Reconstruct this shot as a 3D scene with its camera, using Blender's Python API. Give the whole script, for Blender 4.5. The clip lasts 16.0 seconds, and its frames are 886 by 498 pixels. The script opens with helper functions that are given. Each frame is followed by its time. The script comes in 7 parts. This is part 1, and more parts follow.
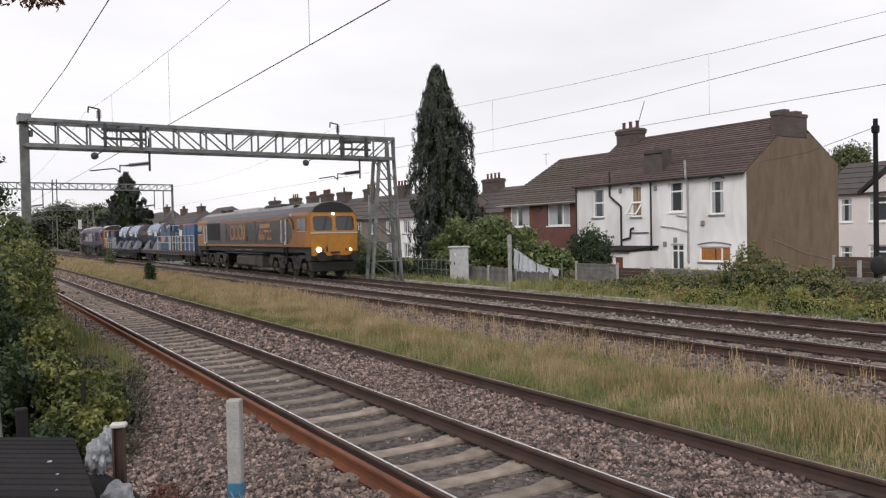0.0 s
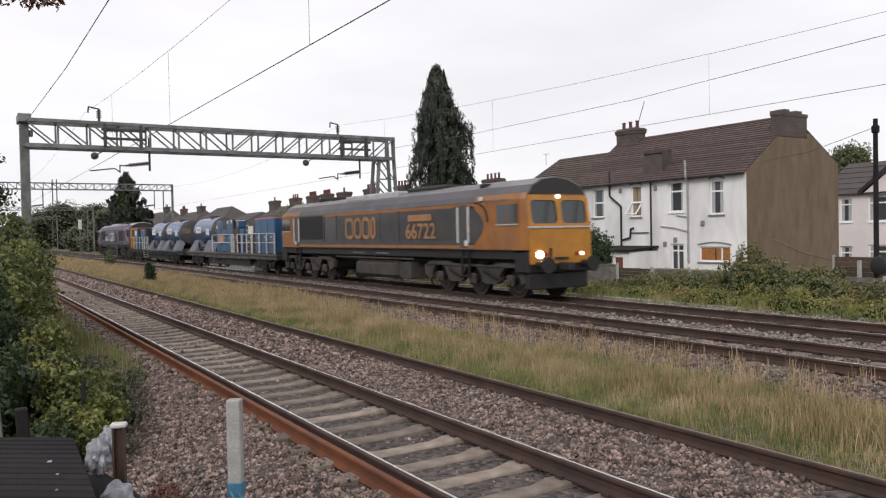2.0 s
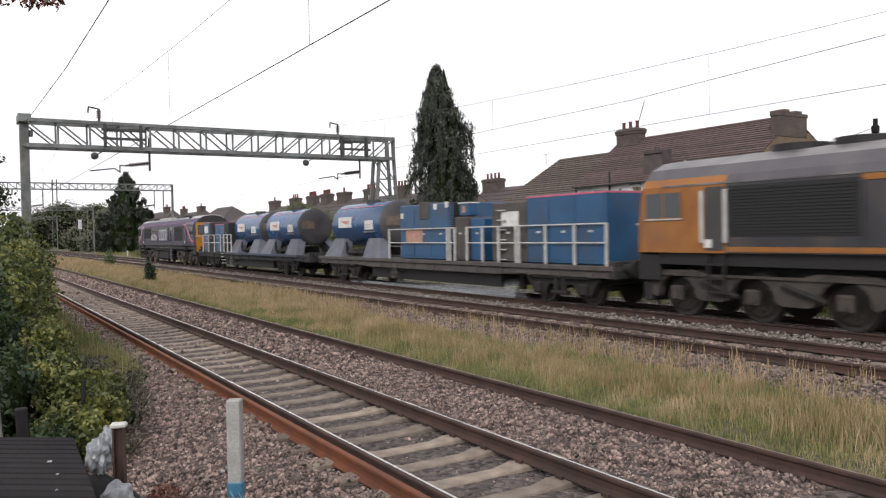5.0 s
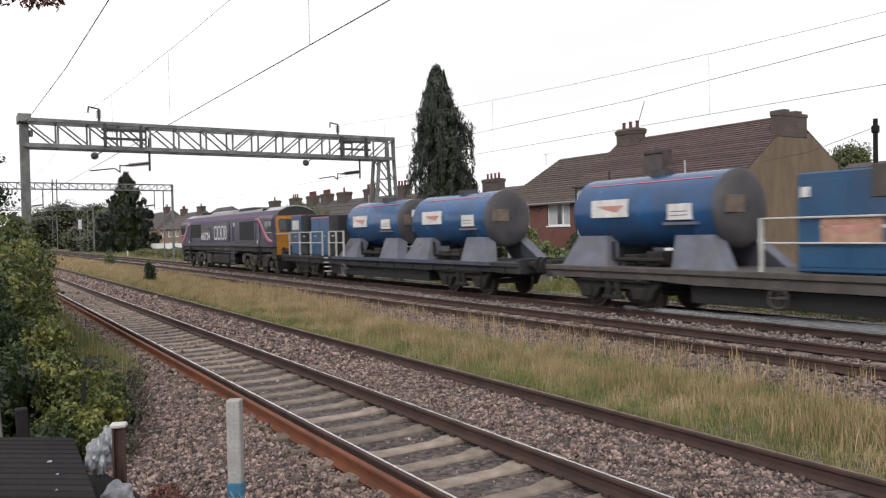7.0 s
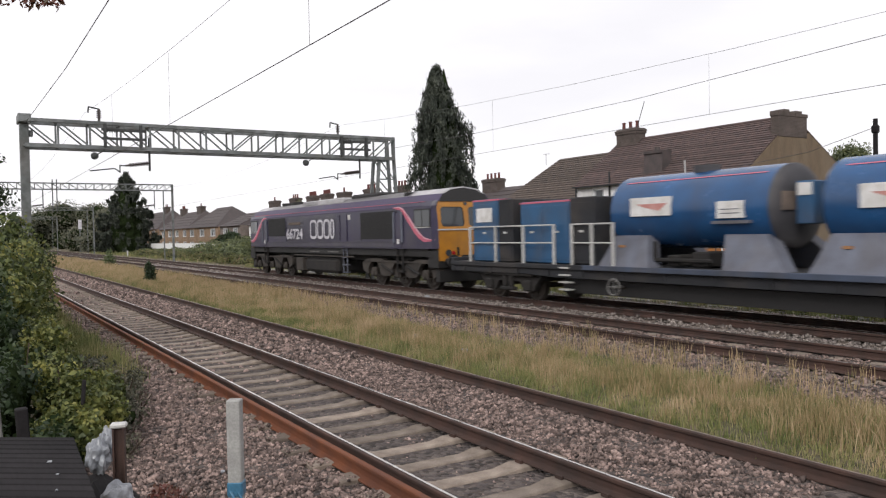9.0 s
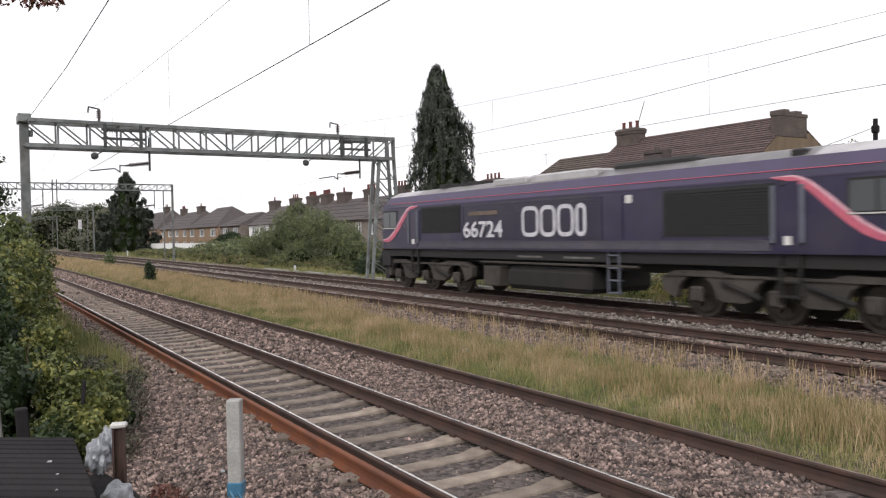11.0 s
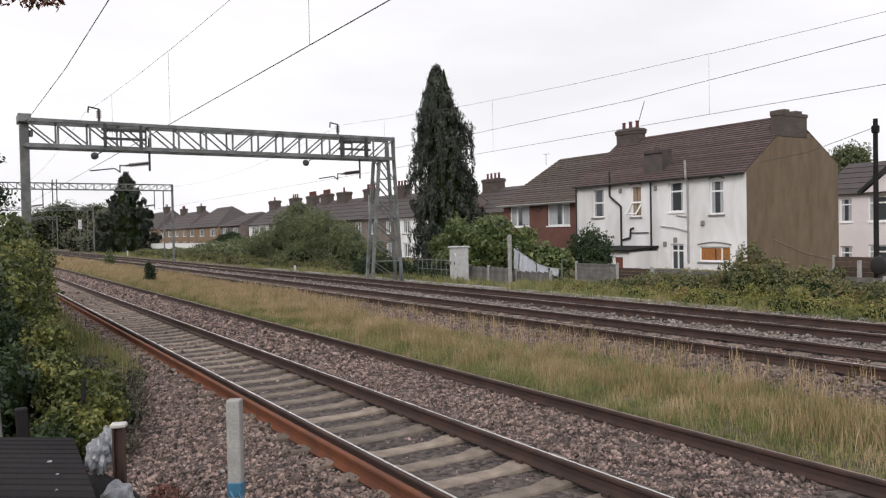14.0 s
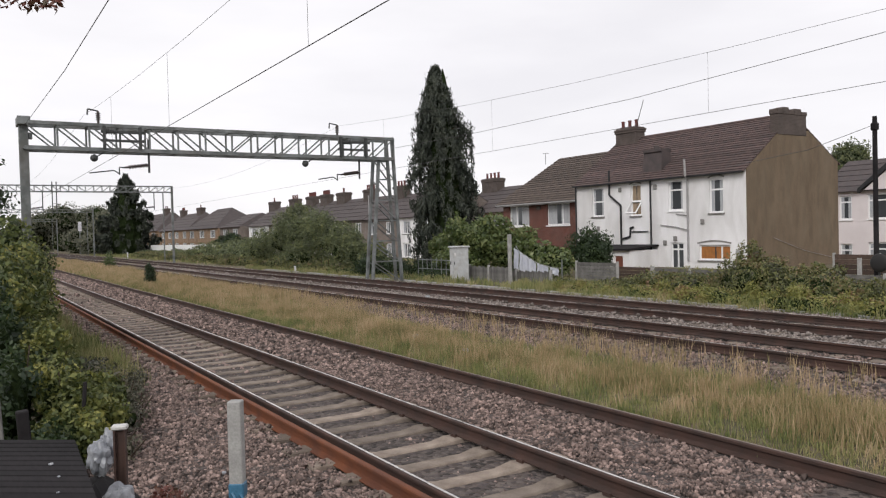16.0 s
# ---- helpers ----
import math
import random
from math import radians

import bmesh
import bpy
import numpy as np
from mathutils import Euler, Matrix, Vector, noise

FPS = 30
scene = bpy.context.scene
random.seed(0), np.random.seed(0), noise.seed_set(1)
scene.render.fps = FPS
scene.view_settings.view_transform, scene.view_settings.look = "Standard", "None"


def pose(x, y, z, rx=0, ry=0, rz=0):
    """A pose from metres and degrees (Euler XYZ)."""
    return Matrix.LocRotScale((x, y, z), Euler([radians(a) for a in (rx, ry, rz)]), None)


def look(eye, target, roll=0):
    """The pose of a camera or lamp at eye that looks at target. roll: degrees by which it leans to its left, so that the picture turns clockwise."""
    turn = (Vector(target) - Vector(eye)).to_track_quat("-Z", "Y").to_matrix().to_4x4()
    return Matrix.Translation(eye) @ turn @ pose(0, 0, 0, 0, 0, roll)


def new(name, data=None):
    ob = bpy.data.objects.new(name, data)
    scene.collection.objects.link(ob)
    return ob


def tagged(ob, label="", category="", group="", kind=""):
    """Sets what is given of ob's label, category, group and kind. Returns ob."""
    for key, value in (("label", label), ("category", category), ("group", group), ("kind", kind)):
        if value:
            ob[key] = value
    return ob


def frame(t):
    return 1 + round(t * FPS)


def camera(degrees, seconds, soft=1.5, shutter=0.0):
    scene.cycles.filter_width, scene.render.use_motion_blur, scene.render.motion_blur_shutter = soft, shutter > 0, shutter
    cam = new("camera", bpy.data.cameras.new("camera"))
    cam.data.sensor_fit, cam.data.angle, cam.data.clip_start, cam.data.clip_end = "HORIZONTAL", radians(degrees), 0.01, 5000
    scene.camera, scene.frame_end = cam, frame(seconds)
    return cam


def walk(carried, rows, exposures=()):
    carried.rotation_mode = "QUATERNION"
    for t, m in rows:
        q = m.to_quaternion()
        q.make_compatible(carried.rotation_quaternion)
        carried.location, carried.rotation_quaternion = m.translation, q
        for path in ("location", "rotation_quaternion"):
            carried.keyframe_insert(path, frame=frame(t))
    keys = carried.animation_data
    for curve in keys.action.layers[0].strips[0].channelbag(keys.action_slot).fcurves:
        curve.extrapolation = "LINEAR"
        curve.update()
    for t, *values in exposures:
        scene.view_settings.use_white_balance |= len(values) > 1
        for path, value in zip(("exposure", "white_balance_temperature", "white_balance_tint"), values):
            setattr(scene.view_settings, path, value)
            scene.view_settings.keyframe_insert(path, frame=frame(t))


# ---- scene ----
cam = camera(59.608, 16.0, soft=1.2, shutter=0.5)
EYE = (0.0, 0.0, 2.289)
AIM = (26.4618, 42.4110, 1.2477)
walk(cam, [(0.0, look(EYE, AIM, -1.1385)), (8.0, look(EYE, AIM, -1.1385)), (15.6, look(EYE, AIM, -1.1385)),
           (16.0, look(EYE, AIM, -1.48))],
     exposures=[(0.0, 0.0), (2.0, 0.0), (3.4, 0.18), (4.0, 0.22), (6.5, 0.22), (7.0, 0.18), (8.0, 0.14), (9.0, 0.12), (11.5, 0.26), (13.0, 0.22), (14.2, 0.02), (16.0, 0.0)])

# ---- light: a bright overcast afternoon ----
SUN_EL, SUN_ROT = radians(48), radians(215)
world = bpy.data.worlds.new("overcast")
scene.world = world
world.use_nodes = True
wn = world.node_tree
wn.nodes.clear()
w_out = wn.nodes.new("ShaderNodeOutputWorld")
w_bg = wn.nodes.new("ShaderNodeBackground")
w_sky = wn.nodes.new("ShaderNodeTexSky")
w_sky.sky_type, w_sky.sun_disc = "NISHITA", False
w_sky.sun_elevation, w_sky.sun_rotation = SUN_EL, SUN_ROT
w_dim = wn.nodes.new("ShaderNodeVectorMath")
w_dim.operation = "SCALE"
w_dim.inputs["Scale"].default_value = 0.10
w_tc = wn.nodes.new("ShaderNodeTexCoord")
w_map = wn.nodes.new("ShaderNodeMapping")
w_map.inputs["Scale"].default_value = (1.0, 1.0, 4.0)
w_noise = wn.nodes.new("ShaderNodeTexNoise")
w_noise.inputs["Scale"].default_value, w_noise.inputs["Detail"].default_value = 2.2, 5.0
w_ramp = wn.nodes.new("ShaderNodeValToRGB")
w_ramp.color_ramp.elements[0].position, w_ramp.color_ramp.elements[0].color = 0.30, (0.92, 0.90, 0.935, 1)
w_ramp.color_ramp.elements[1].position, w_ramp.color_ramp.elements[1].color = 0.68, (1.09, 1.065, 1.09, 1)
w_mix = wn.nodes.new("ShaderNodeMix")
w_mix.data_type = "RGBA"
w_mix.inputs["Factor"].default_value = 0.94
wn.links.new(w_sky.outputs["Color"], w_dim.inputs[0])
wn.links.new(w_tc.outputs["Generated"], w_map.inputs["Vector"])
wn.links.new(w_map.outputs["Vector"], w_noise.inputs["Vector"])
wn.links.new(w_noise.outputs["Fac"], w_ramp.inputs["Fac"])
wn.links.new(w_dim.outputs["Vector"], w_mix.inputs["A"])
wn.links.new(w_ramp.outputs["Color"], w_mix.inputs["B"])
wn.links.new(w_mix.outputs["Result"], w_bg.inputs["Color"])
wn.links.new(w_bg.outputs["Background"], w_out.inputs["Surface"])
w_bg.inputs["Strength"].default_value = 1.0

sun_data = bpy.data.lights.new("sun", "SUN")
sun_data.energy, sun_data.angle, sun_data.color = 1.7, radians(22), (1.0, 0.97, 0.93)
sun = new("sun", sun_data)
sun.matrix_world = look((-20, -10, 30), (10, 15, 0))

# ---- materials ----
def mat(name, col, col2=None, rough=0.8, metal=0.0, scale=6.0, fine=60.0, bump=0.15, spread=0.25, island=0.0, objvar=0.0, dirt=None, dirt_amt=0.35, stretch=(1, 1, 1), sheen=0.0):
    """A worn surface: two colours mixed by broad and fine grain, stains, and fine relief."""
    m = bpy.data.materials.new(name)
    m.use_nodes = True
    nt = m.node_tree
    b = nt.nodes["Principled BSDF"]
    b.inputs["Metallic"].default_value = metal
    c2 = col2 or tuple(c * (1 - spread) for c in col)
    tc = nt.nodes.new("ShaderNodeTexCoord")
    mp = nt.nodes.new("ShaderNodeMapping")
    mp.inputs["Scale"].default_value = stretch
    nt.links.new(tc.outputs["Object"], mp.inputs["Vector"])
    n1 = nt.nodes.new("ShaderNodeTexNoise")
    n1.inputs["Scale"].default_value, n1.inputs["Detail"].default_value = scale, 6
    n2 = nt.nodes.new("ShaderNodeTexNoise")
    n2.inputs["Scale"].default_value, n2.inputs["Detail"].default_value = fine, 3
    for n in (n1, n2):
        nt.links.new(mp.outputs["Vector"], n.inputs["Vector"])
    r1 = nt.nodes.new("ShaderNodeValToRGB")
    r1.color_ramp.elements[0].position, r1.color_ramp.elements[1].position = 0.35, 0.65
    r1.color_ramp.elements[0].color, r1.color_ramp.elements[1].color = (*c2, 1), (*col, 1)
    nt.links.new(n1.outputs["Fac"], r1.inputs["Fac"])
    last = r1.outputs["Color"]
    mul = nt.nodes.new("ShaderNodeMix")
    mul.data_type, mul.blend_type = "RGBA", "OVERLAY"
    mul.inputs["Factor"].default_value = 0.35
    nt.links.new(last, mul.inputs["A"])
    nt.links.new(n2.outputs["Fac"], mul.inputs["B"])
    last = mul.outputs["Result"]
    if dirt:
        n3 = nt.nodes.new("ShaderNodeTexNoise")
        n3.inputs["Scale"].default_value, n3.inputs["Detail"].default_value, n3.inputs["Distortion"].default_value = scale * 0.45, 8, 0.6
        nt.links.new(mp.outputs["Vector"], n3.inputs["Vector"])
        r3 = nt.nodes.new("ShaderNodeValToRGB")
        r3.color_ramp.elements[0].position, r3.color_ramp.elements[1].position = 0.45, 0.75
        r3.color_ramp.elements[0].color, r3.color_ramp.elements[1].color = (0, 0, 0, 1), (dirt_amt, dirt_amt, dirt_amt, 1)
        nt.links.new(n3.outputs["Fac"], r3.inputs["Fac"])
        dm = nt.nodes.new("ShaderNodeMix")
        dm.data_type = "RGBA"
        nt.links.new(r3.outputs["Color"], dm.inputs["Factor"])
        nt.links.new(last, dm.inputs["A"])
        dm.inputs["B"].default_value = (*dirt, 1)
        last = dm.outputs["Result"]
    if island or objvar:
        src = nt.nodes.new("ShaderNodeNewGeometry").outputs["Random Per Island"] if island else nt.nodes.new("ShaderNodeObjectInfo").outputs["Random"]
        hs = nt.nodes.new("ShaderNodeHueSaturation")
        amt = island or objvar
        mr = nt.nodes.new("ShaderNodeMapRange")
        mr.inputs["To Min"].default_value, mr.inputs["To Max"].default_value = 1 - amt, 1 + amt
        nt.links.new(src, mr.inputs["Value"])
        nt.links.new(mr.outputs["Result"], hs.inputs["Value"])
        nt.links.new(last, hs.inputs["Color"])
        last = hs.outputs["Color"]
    nt.links.new(last, b.inputs["Base Color"])
    mrr = nt.nodes.new("ShaderNodeMapRange")
    mrr.inputs["To Min"].default_value, mrr.inputs["To Max"].default_value = max(0.05, rough - 0.12), min(1, rough + 0.12)
    nt.links.new(n1.outputs["Fac"], mrr.inputs["Value"])
    nt.links.new(mrr.outputs["Result"], b.inputs["Roughness"])
    if bump:
        bp = nt.nodes.new("ShaderNodeBump")
        bp.inputs["Strength"].default_value, bp.inputs["Distance"].default_value = bump, 0.02
        nt.links.new(n2.outputs["Fac"], bp.inputs["Height"])
        nt.links.new(bp.outputs["Normal"], b.inputs["Normal"])
    return m


def leaf_mat(name, cols, rough=0.6, trans=0.25):
    """Foliage: each leaf takes its own tint between the given colours."""
    m = bpy.data.materials.new(name)
    m.use_nodes = True
    nt = m.node_tree
    b = nt.nodes["Principled BSDF"]
    geo = nt.nodes.new("ShaderNodeNewGeometry")
    r = nt.nodes.new("ShaderNodeValToRGB")
    el = r.color_ramp.elements
    while len(el) < len(cols):
        el.new(0.5)
    for i, c in enumerate(cols):
        el[i].position = i / (len(cols) - 1)
        el[i].color = (*c, 1)
    tc = nt.nodes.new("ShaderNodeTexCoord")
    n = nt.nodes.new("ShaderNodeTexNoise")
    n.inputs["Scale"].default_value, n.inputs["Detail"].default_value = 1.5, 5
    nt.links.new(tc.outputs["Object"], n.inputs["Vector"])
    ad = nt.nodes.new("ShaderNodeMath")
    ad.operation = "MULTIPLY_ADD"
    ad.inputs[1].default_value = 0.55
    nt.links.new(geo.outputs["Random Per Island"], ad.inputs[0])
    sh = nt.nodes.new("ShaderNodeMath")
    sh.operation = "MULTIPLY_ADD"
    sh.inputs[1].default_value, sh.inputs[2].default_value = 1.9, -0.72
    nt.links.new(n.outputs["Fac"], sh.inputs[0])
    nt.links.new(sh.outputs[0], ad.inputs[2])
    nt.links.new(ad.outputs[0], r.inputs["Fac"])
    nt.links.new(r.outputs["Color"], b.inputs["Base Color"])
    b.inputs["Roughness"].default_value = rough
    if trans:
        tr = nt.nodes.new("ShaderNodeBsdfTranslucent")
        nt.links.new(r.outputs["Color"], tr.inputs["Color"])
        ms = nt.nodes.new("ShaderNodeMixShader")
        ms.inputs["Fac"].default_value = trans
        nt.links.new(b.outputs["BSDF"], ms.inputs[1])
        nt.links.new(tr.outputs["BSDF"], ms.inputs[2])
        nt.links.new(ms.outputs["Shader"], nt.nodes["Material Output"].inputs["Surface"])
    return m


def glow_mat(name, col, strength):
    m = bpy.data.materials.new(name)
    m.use_nodes = True
    b = m.node_tree.nodes["Principled BSDF"]
    b.inputs["Base Color"].default_value = (*col, 1)
    b.inputs["Emission Color"].default_value = (*col, 1)
    b.inputs["Emission Strength"].default_value = strength
    return m


def glass_mat(name, tint, rough=0.08):
    """Window glass in front of a dim inside: dark, smooth and reflective."""
    m = bpy.data.materials.new(name)
    m.use_nodes = True
    b = m.node_tree.nodes["Principled BSDF"]
    b.inputs["Base Color"].default_value = (*tint, 1)
    b.inputs["Roughness"].default_value = rough
    b.inputs["IOR"].default_value = 1.5
    return m


def ballast_mat(name, cols, voro=16.0):
    m = bpy.data.materials.new(name)
    m.use_nodes = True
    nt = m.node_tree
    b = nt.nodes["Principled BSDF"]
    tc = nt.nodes.new("ShaderNodeTexCoord")
    v = nt.nodes.new("ShaderNodeTexVoronoi")
    v.inputs["Scale"].default_value = voro
    nt.links.new(tc.outputs["Object"], v.inputs["Vector"])
    n = nt.nodes.new("ShaderNodeTexNoise")
    n.inputs["Scale"].default_value, n.inputs["Detail"].default_value = 0.7, 5
    nt.links.new(tc.outputs["Object"], n.inputs["Vector"])
    sep = nt.nodes.new("ShaderNodeSeparateColor")
    nt.links.new(v.outputs["Color"], sep.inputs["Color"])
    r = nt.nodes.new("ShaderNodeValToRGB")
    el = r.color_ramp.elements
    while len(el) < len(cols):
        el.new(0.5)
    for i, c in enumerate(cols):
        el[i].position, el[i].color = i / (len(cols) - 1), (*c, 1)
    nt.links.new(sep.outputs["Red"], r.inputs["Fac"])
    mx = nt.nodes.new("ShaderNodeMix")
    mx.data_type, mx.blend_type = "RGBA", "OVERLAY"
    mx.inputs["Factor"].default_value = 0.5
    nt.links.new(r.outputs["Color"], mx.inputs["A"])
    nt.links.new(n.outputs["Fac"], mx.inputs["B"])
    nt.links.new(mx.outputs["Result"], b.inputs["Base Color"])
    b.inputs["Roughness"].default_value = 0.95
    bp = nt.nodes.new("ShaderNodeBump")
    bp.inputs["Strength"].default_value, bp.inputs["Distance"].default_value = 1.0, 0.05
    bp.invert = True
    nt.links.new(v.outputs["Distance"], bp.inputs["Height"])
    nt.links.new(bp.outputs["Normal"], b.inputs["Normal"])
    return m


def brick_mat(name, c1, c2, mortar, size=1.0):
    """Brickwork at real size (215 x 65 mm faces) for a wall that runs along y."""
    m = bpy.data.materials.new(name)
    m.use_nodes = True
    nt = m.node_tree
    b = nt.nodes["Principled BSDF"]
    tc = nt.nodes.new("ShaderNodeTexCoord")
    sep = nt.nodes.new("ShaderNodeSeparateXYZ")
    nt.links.new(tc.outputs["Object"], sep.inputs["Vector"])
    ad = nt.nodes.new("ShaderNodeMath")
    nt.links.new(sep.outputs["X"], ad.inputs[0])
    nt.links.new(sep.outputs["Y"], ad.inputs[1])
    cb = nt.nodes.new("ShaderNodeCombineXYZ")
    nt.links.new(ad.outputs[0], cb.inputs["X"])
    nt.links.new(sep.outputs["Z"], cb.inputs["Y"])
    br = nt.nodes.new("ShaderNodeTexBrick")
    br.inputs["Scale"].default_value = 1.0 / size
    br.inputs["Brick Width"].default_value, br.inputs["Row Height"].default_value = 0.225, 0.075
    br.inputs["Mortar Size"].default_value = 0.008
    br.inputs["Color1"].default_value, br.inputs["Color2"].default_value, br.inputs["Mortar"].default_value = (*c1, 1), (*c2, 1), (*mortar, 1)
    nt.links.new(cb.outputs["Vector"], br.inputs["Vector"])
    n = nt.nodes.new("ShaderNodeTexNoise")
    n.inputs["Scale"].default_value, n.inputs["Detail"].default_value = 1.3, 6
    nt.links.new(tc.outputs["Object"], n.inputs["Vector"])
    mx = nt.nodes.new("ShaderNodeMix")
    mx.data_type, mx.blend_type = "RGBA", "OVERLAY"
    mx.inputs["Factor"].default_value = 0.5
    nt.links.new(br.outputs["Color"], mx.inputs["A"])
    nt.links.new(n.outputs["Fac"], mx.inputs["B"])
    nt.links.new(mx.outputs["Result"], b.inputs["Base Color"])
    b.inputs["Roughness"].default_value = 0.9
    return m


M = {}
M["ballast"] = ballast_mat("ballast", [(0.022, 0.017, 0.015), (0.060, 0.046, 0.040), (0.105, 0.085, 0.076), (0.050, 0.040, 0.040), (0.14, 0.115, 0.10)])
M["stone_pink"] = mat("ballast_stone_pinkish", (0.255, 0.185, 0.160), (0.115, 0.082, 0.070), rough=0.95, scale=9, island=0.7, bump=0.3)
M["stone"] = mat("ballast_stone", (0.285, 0.208, 0.182), (0.066, 0.047, 0.041), rough=0.95, scale=9, island=0.68, bump=0.3)
M["stone_far"] = mat("ballast_stone_grey", (0.265, 0.228, 0.205), (0.13, 0.108, 0.098), rough=0.95, scale=9, island=0.55, bump=0.3)
M["soil"] = ballast_mat("soil", [(0.060, 0.052, 0.030), (0.105, 0.092, 0.050), (0.15, 0.115, 0.075)], 9.0)
M["rail_side"] = mat("rail_rust_dark", (0.062, 0.032, 0.024), (0.034, 0.020, 0.016), rough=0.85, scale=3, fine=90, metal=0.0)
M["rail_rust"] = mat("rail_rust_orange", (0.170, 0.056, 0.022), (0.105, 0.036, 0.018), rough=0.85, scale=2.5, fine=120, metal=0.1)
M["rail_top"] = mat("rail_polished_head", (0.72, 0.70, 0.68), (0.6, 0.57, 0.54), rough=0.28, metal=1.0, scale=3, fine=120, bump=0.02)
M["rail_dull"] = mat("rail_dull_head", (0.34, 0.28, 0.24), (0.22, 0.17, 0.14), rough=0.42, metal=0.85, scale=3)
M["concrete"] = mat("sleeper_concrete", (0.262, 0.216, 0.176), (0.150, 0.118, 0.095), rough=0.95, scale=5, fine=70, objvar=0.28, dirt=(0.08, 0.06, 0.05), dirt_amt=0.5)
M["steel"] = mat("galvanised_steel", (0.225, 0.24, 0.24), (0.12, 0.13, 0.128), rough=0.6, metal=0.5, scale=2.5, fine=60, dirt=(0.10, 0.075, 0.055), dirt_amt=0.5)
M["steel_dark"] = mat("weathered_dark_steel", (0.075, 0.078, 0.078), rough=0.7, metal=0.4, scale=4)
M["wire"] = mat("copper_wire_dull", (0.11, 0.105, 0.105), rough=0.6, metal=0.6, bump=0)
M["porcelain"] = mat("insulator_brown", (0.05, 0.035, 0.03), rough=0.35, bump=0)
M["white_wall"] = mat("white_painted_render", (0.80, 0.79, 0.80), (0.70, 0.69, 0.69), rough=0.9, scale=1.2, fine=30, dirt=(0.34, 0.32, 0.30), dirt_amt=0.5, stretch=(1, 1, 0.4))
M["brown_render"] = mat("brown_pebbledash_render", (0.162, 0.118, 0.078), (0.120, 0.087, 0.056), rough=0.95, scale=2.2, fine=45, bump=0.6, dirt=(0.19, 0.155, 0.108), dirt_amt=0.4, stretch=(1, 1, 0.35))
M["red_brick"] = brick_mat("red_brick", (0.135, 0.040, 0.028), (0.10, 0.032, 0.024), (0.15, 0.11, 0.09))
M["dark_brick"] = brick_mat("dark_stack_brick", (0.078, 0.060, 0.052), (0.055, 0.042, 0.038), (0.11, 0.09, 0.08))
M["tan_brick"] = brick_mat("tan_brick", (0.25, 0.16, 0.09), (0.20, 0.12, 0.07), (0.28, 0.22, 0.17))
M["grey_brick"] = brick_mat("grey_stock_brick", (0.17, 0.135, 0.115), (0.13, 0.10, 0.09), (0.2, 0.18, 0.16))
M["tile"] = mat("concrete_roof_tile", (0.100, 0.066, 0.060), (0.060, 0.042, 0.041), rough=0.9, scale=3.0, fine=26, objvar=0.22, bump=0.3)
M["tile_brown"] = mat("brown_roof_tile", (0.105, 0.080, 0.066), (0.064, 0.050, 0.043), rough=0.9, scale=3.0, fine=26, objvar=0.22, bump=0.3)
M["slate"] = mat("grey_slate", (0.074, 0.058, 0.056), (0.049, 0.040, 0.040), rough=0.8, scale=2.0, fine=40, objvar=0.12, bump=0.3)
M["upvc"] = mat("white_upvc", (0.80, 0.80, 0.80), rough=0.45, scale=3, bump=0, spread=0.06)
M["sill"] = mat("grey_sill", (0.22, 0.21, 0.20), rough=0.9)
M["black_pipe"] = mat("black_pipe_paint", (0.018, 0.018, 0.020), rough=0.5, bump=0.05)
M["grey_pipe"] = mat("grey_pipe", (0.36, 0.35, 0.35), rough=0.7)
M["clay"] = mat("clay_pot", (0.125, 0.041, 0.036), rough=0.9)
M["glass"] = glass_mat("window_glass", (0.055, 0.060, 0.065), 0.04)
M["curtain"] = mat("net_curtain", (0.42, 0.43, 0.44), (0.30, 0.31, 0.33), rough=0.9, scale=9, stretch=(1, 3, 0.2))
M["orange_blind"] = mat("orange_blind", (0.38, 0.15, 0.04), rough=0.8)
M["brown_door"] = mat("brown_door", (0.18, 0.055, 0.03), rough=0.6)
M["fence"] = mat("weathered_fence", (0.17, 0.165, 0.155), (0.10, 0.095, 0.09), rough=0.95, scale=3, fine=50, objvar=0.25, stretch=(1, 0.3, 1))
M["fence_brown"] = mat("brown_fence", (0.085, 0.055, 0.042), (0.055, 0.038, 0.03), rough=0.95, objvar=0.25)
M["post"] = mat("concrete_post", (0.34, 0.335, 0.32), (0.24, 0.235, 0.225), rough=0.95, scale=5)
M["cabinet"] = mat("grey_cabinet_paint", (0.48, 0.49, 0.49), (0.40, 0.41, 0.41), rough=0.6, dirt=(0.25, 0.2, 0.15), dirt_amt=0.4)
M["cloth"] = mat("white_linen", (0.72, 0.73, 0.78), (0.6, 0.62, 0.68), rough=0.9, scale=4)
M["bark"] = mat("bark", (0.07, 0.05, 0.035), rough=0.95, scale=8, bump=0.6)
M["wood_dark"] = mat("dark_matte_timber", (0.021, 0.019, 0.020), (0.012, 0.011, 0.012), rough=0.95, scale=2, fine=50, stretch=(1, 0.15, 1), objvar=0.2)
M["wood_dark"].node_tree.nodes["Principled BSDF"].inputs["Specular IOR Level"].default_value = 0.15
M["bag"] = mat("white_plastic_bag", (0.30, 0.31, 0.33), (0.17, 0.18, 0.20), rough=0.35, scale=6)
M["tape"] = mat("blue_tape", (0.05, 0.16, 0.26), rough=0.4)
M["leaf_hedge"] = leaf_mat("hedge_leaves", [(0.026, 0.038, 0.014), (0.060, 0.082, 0.024), (0.125, 0.145, 0.038), (0.28, 0.255, 0.065)])
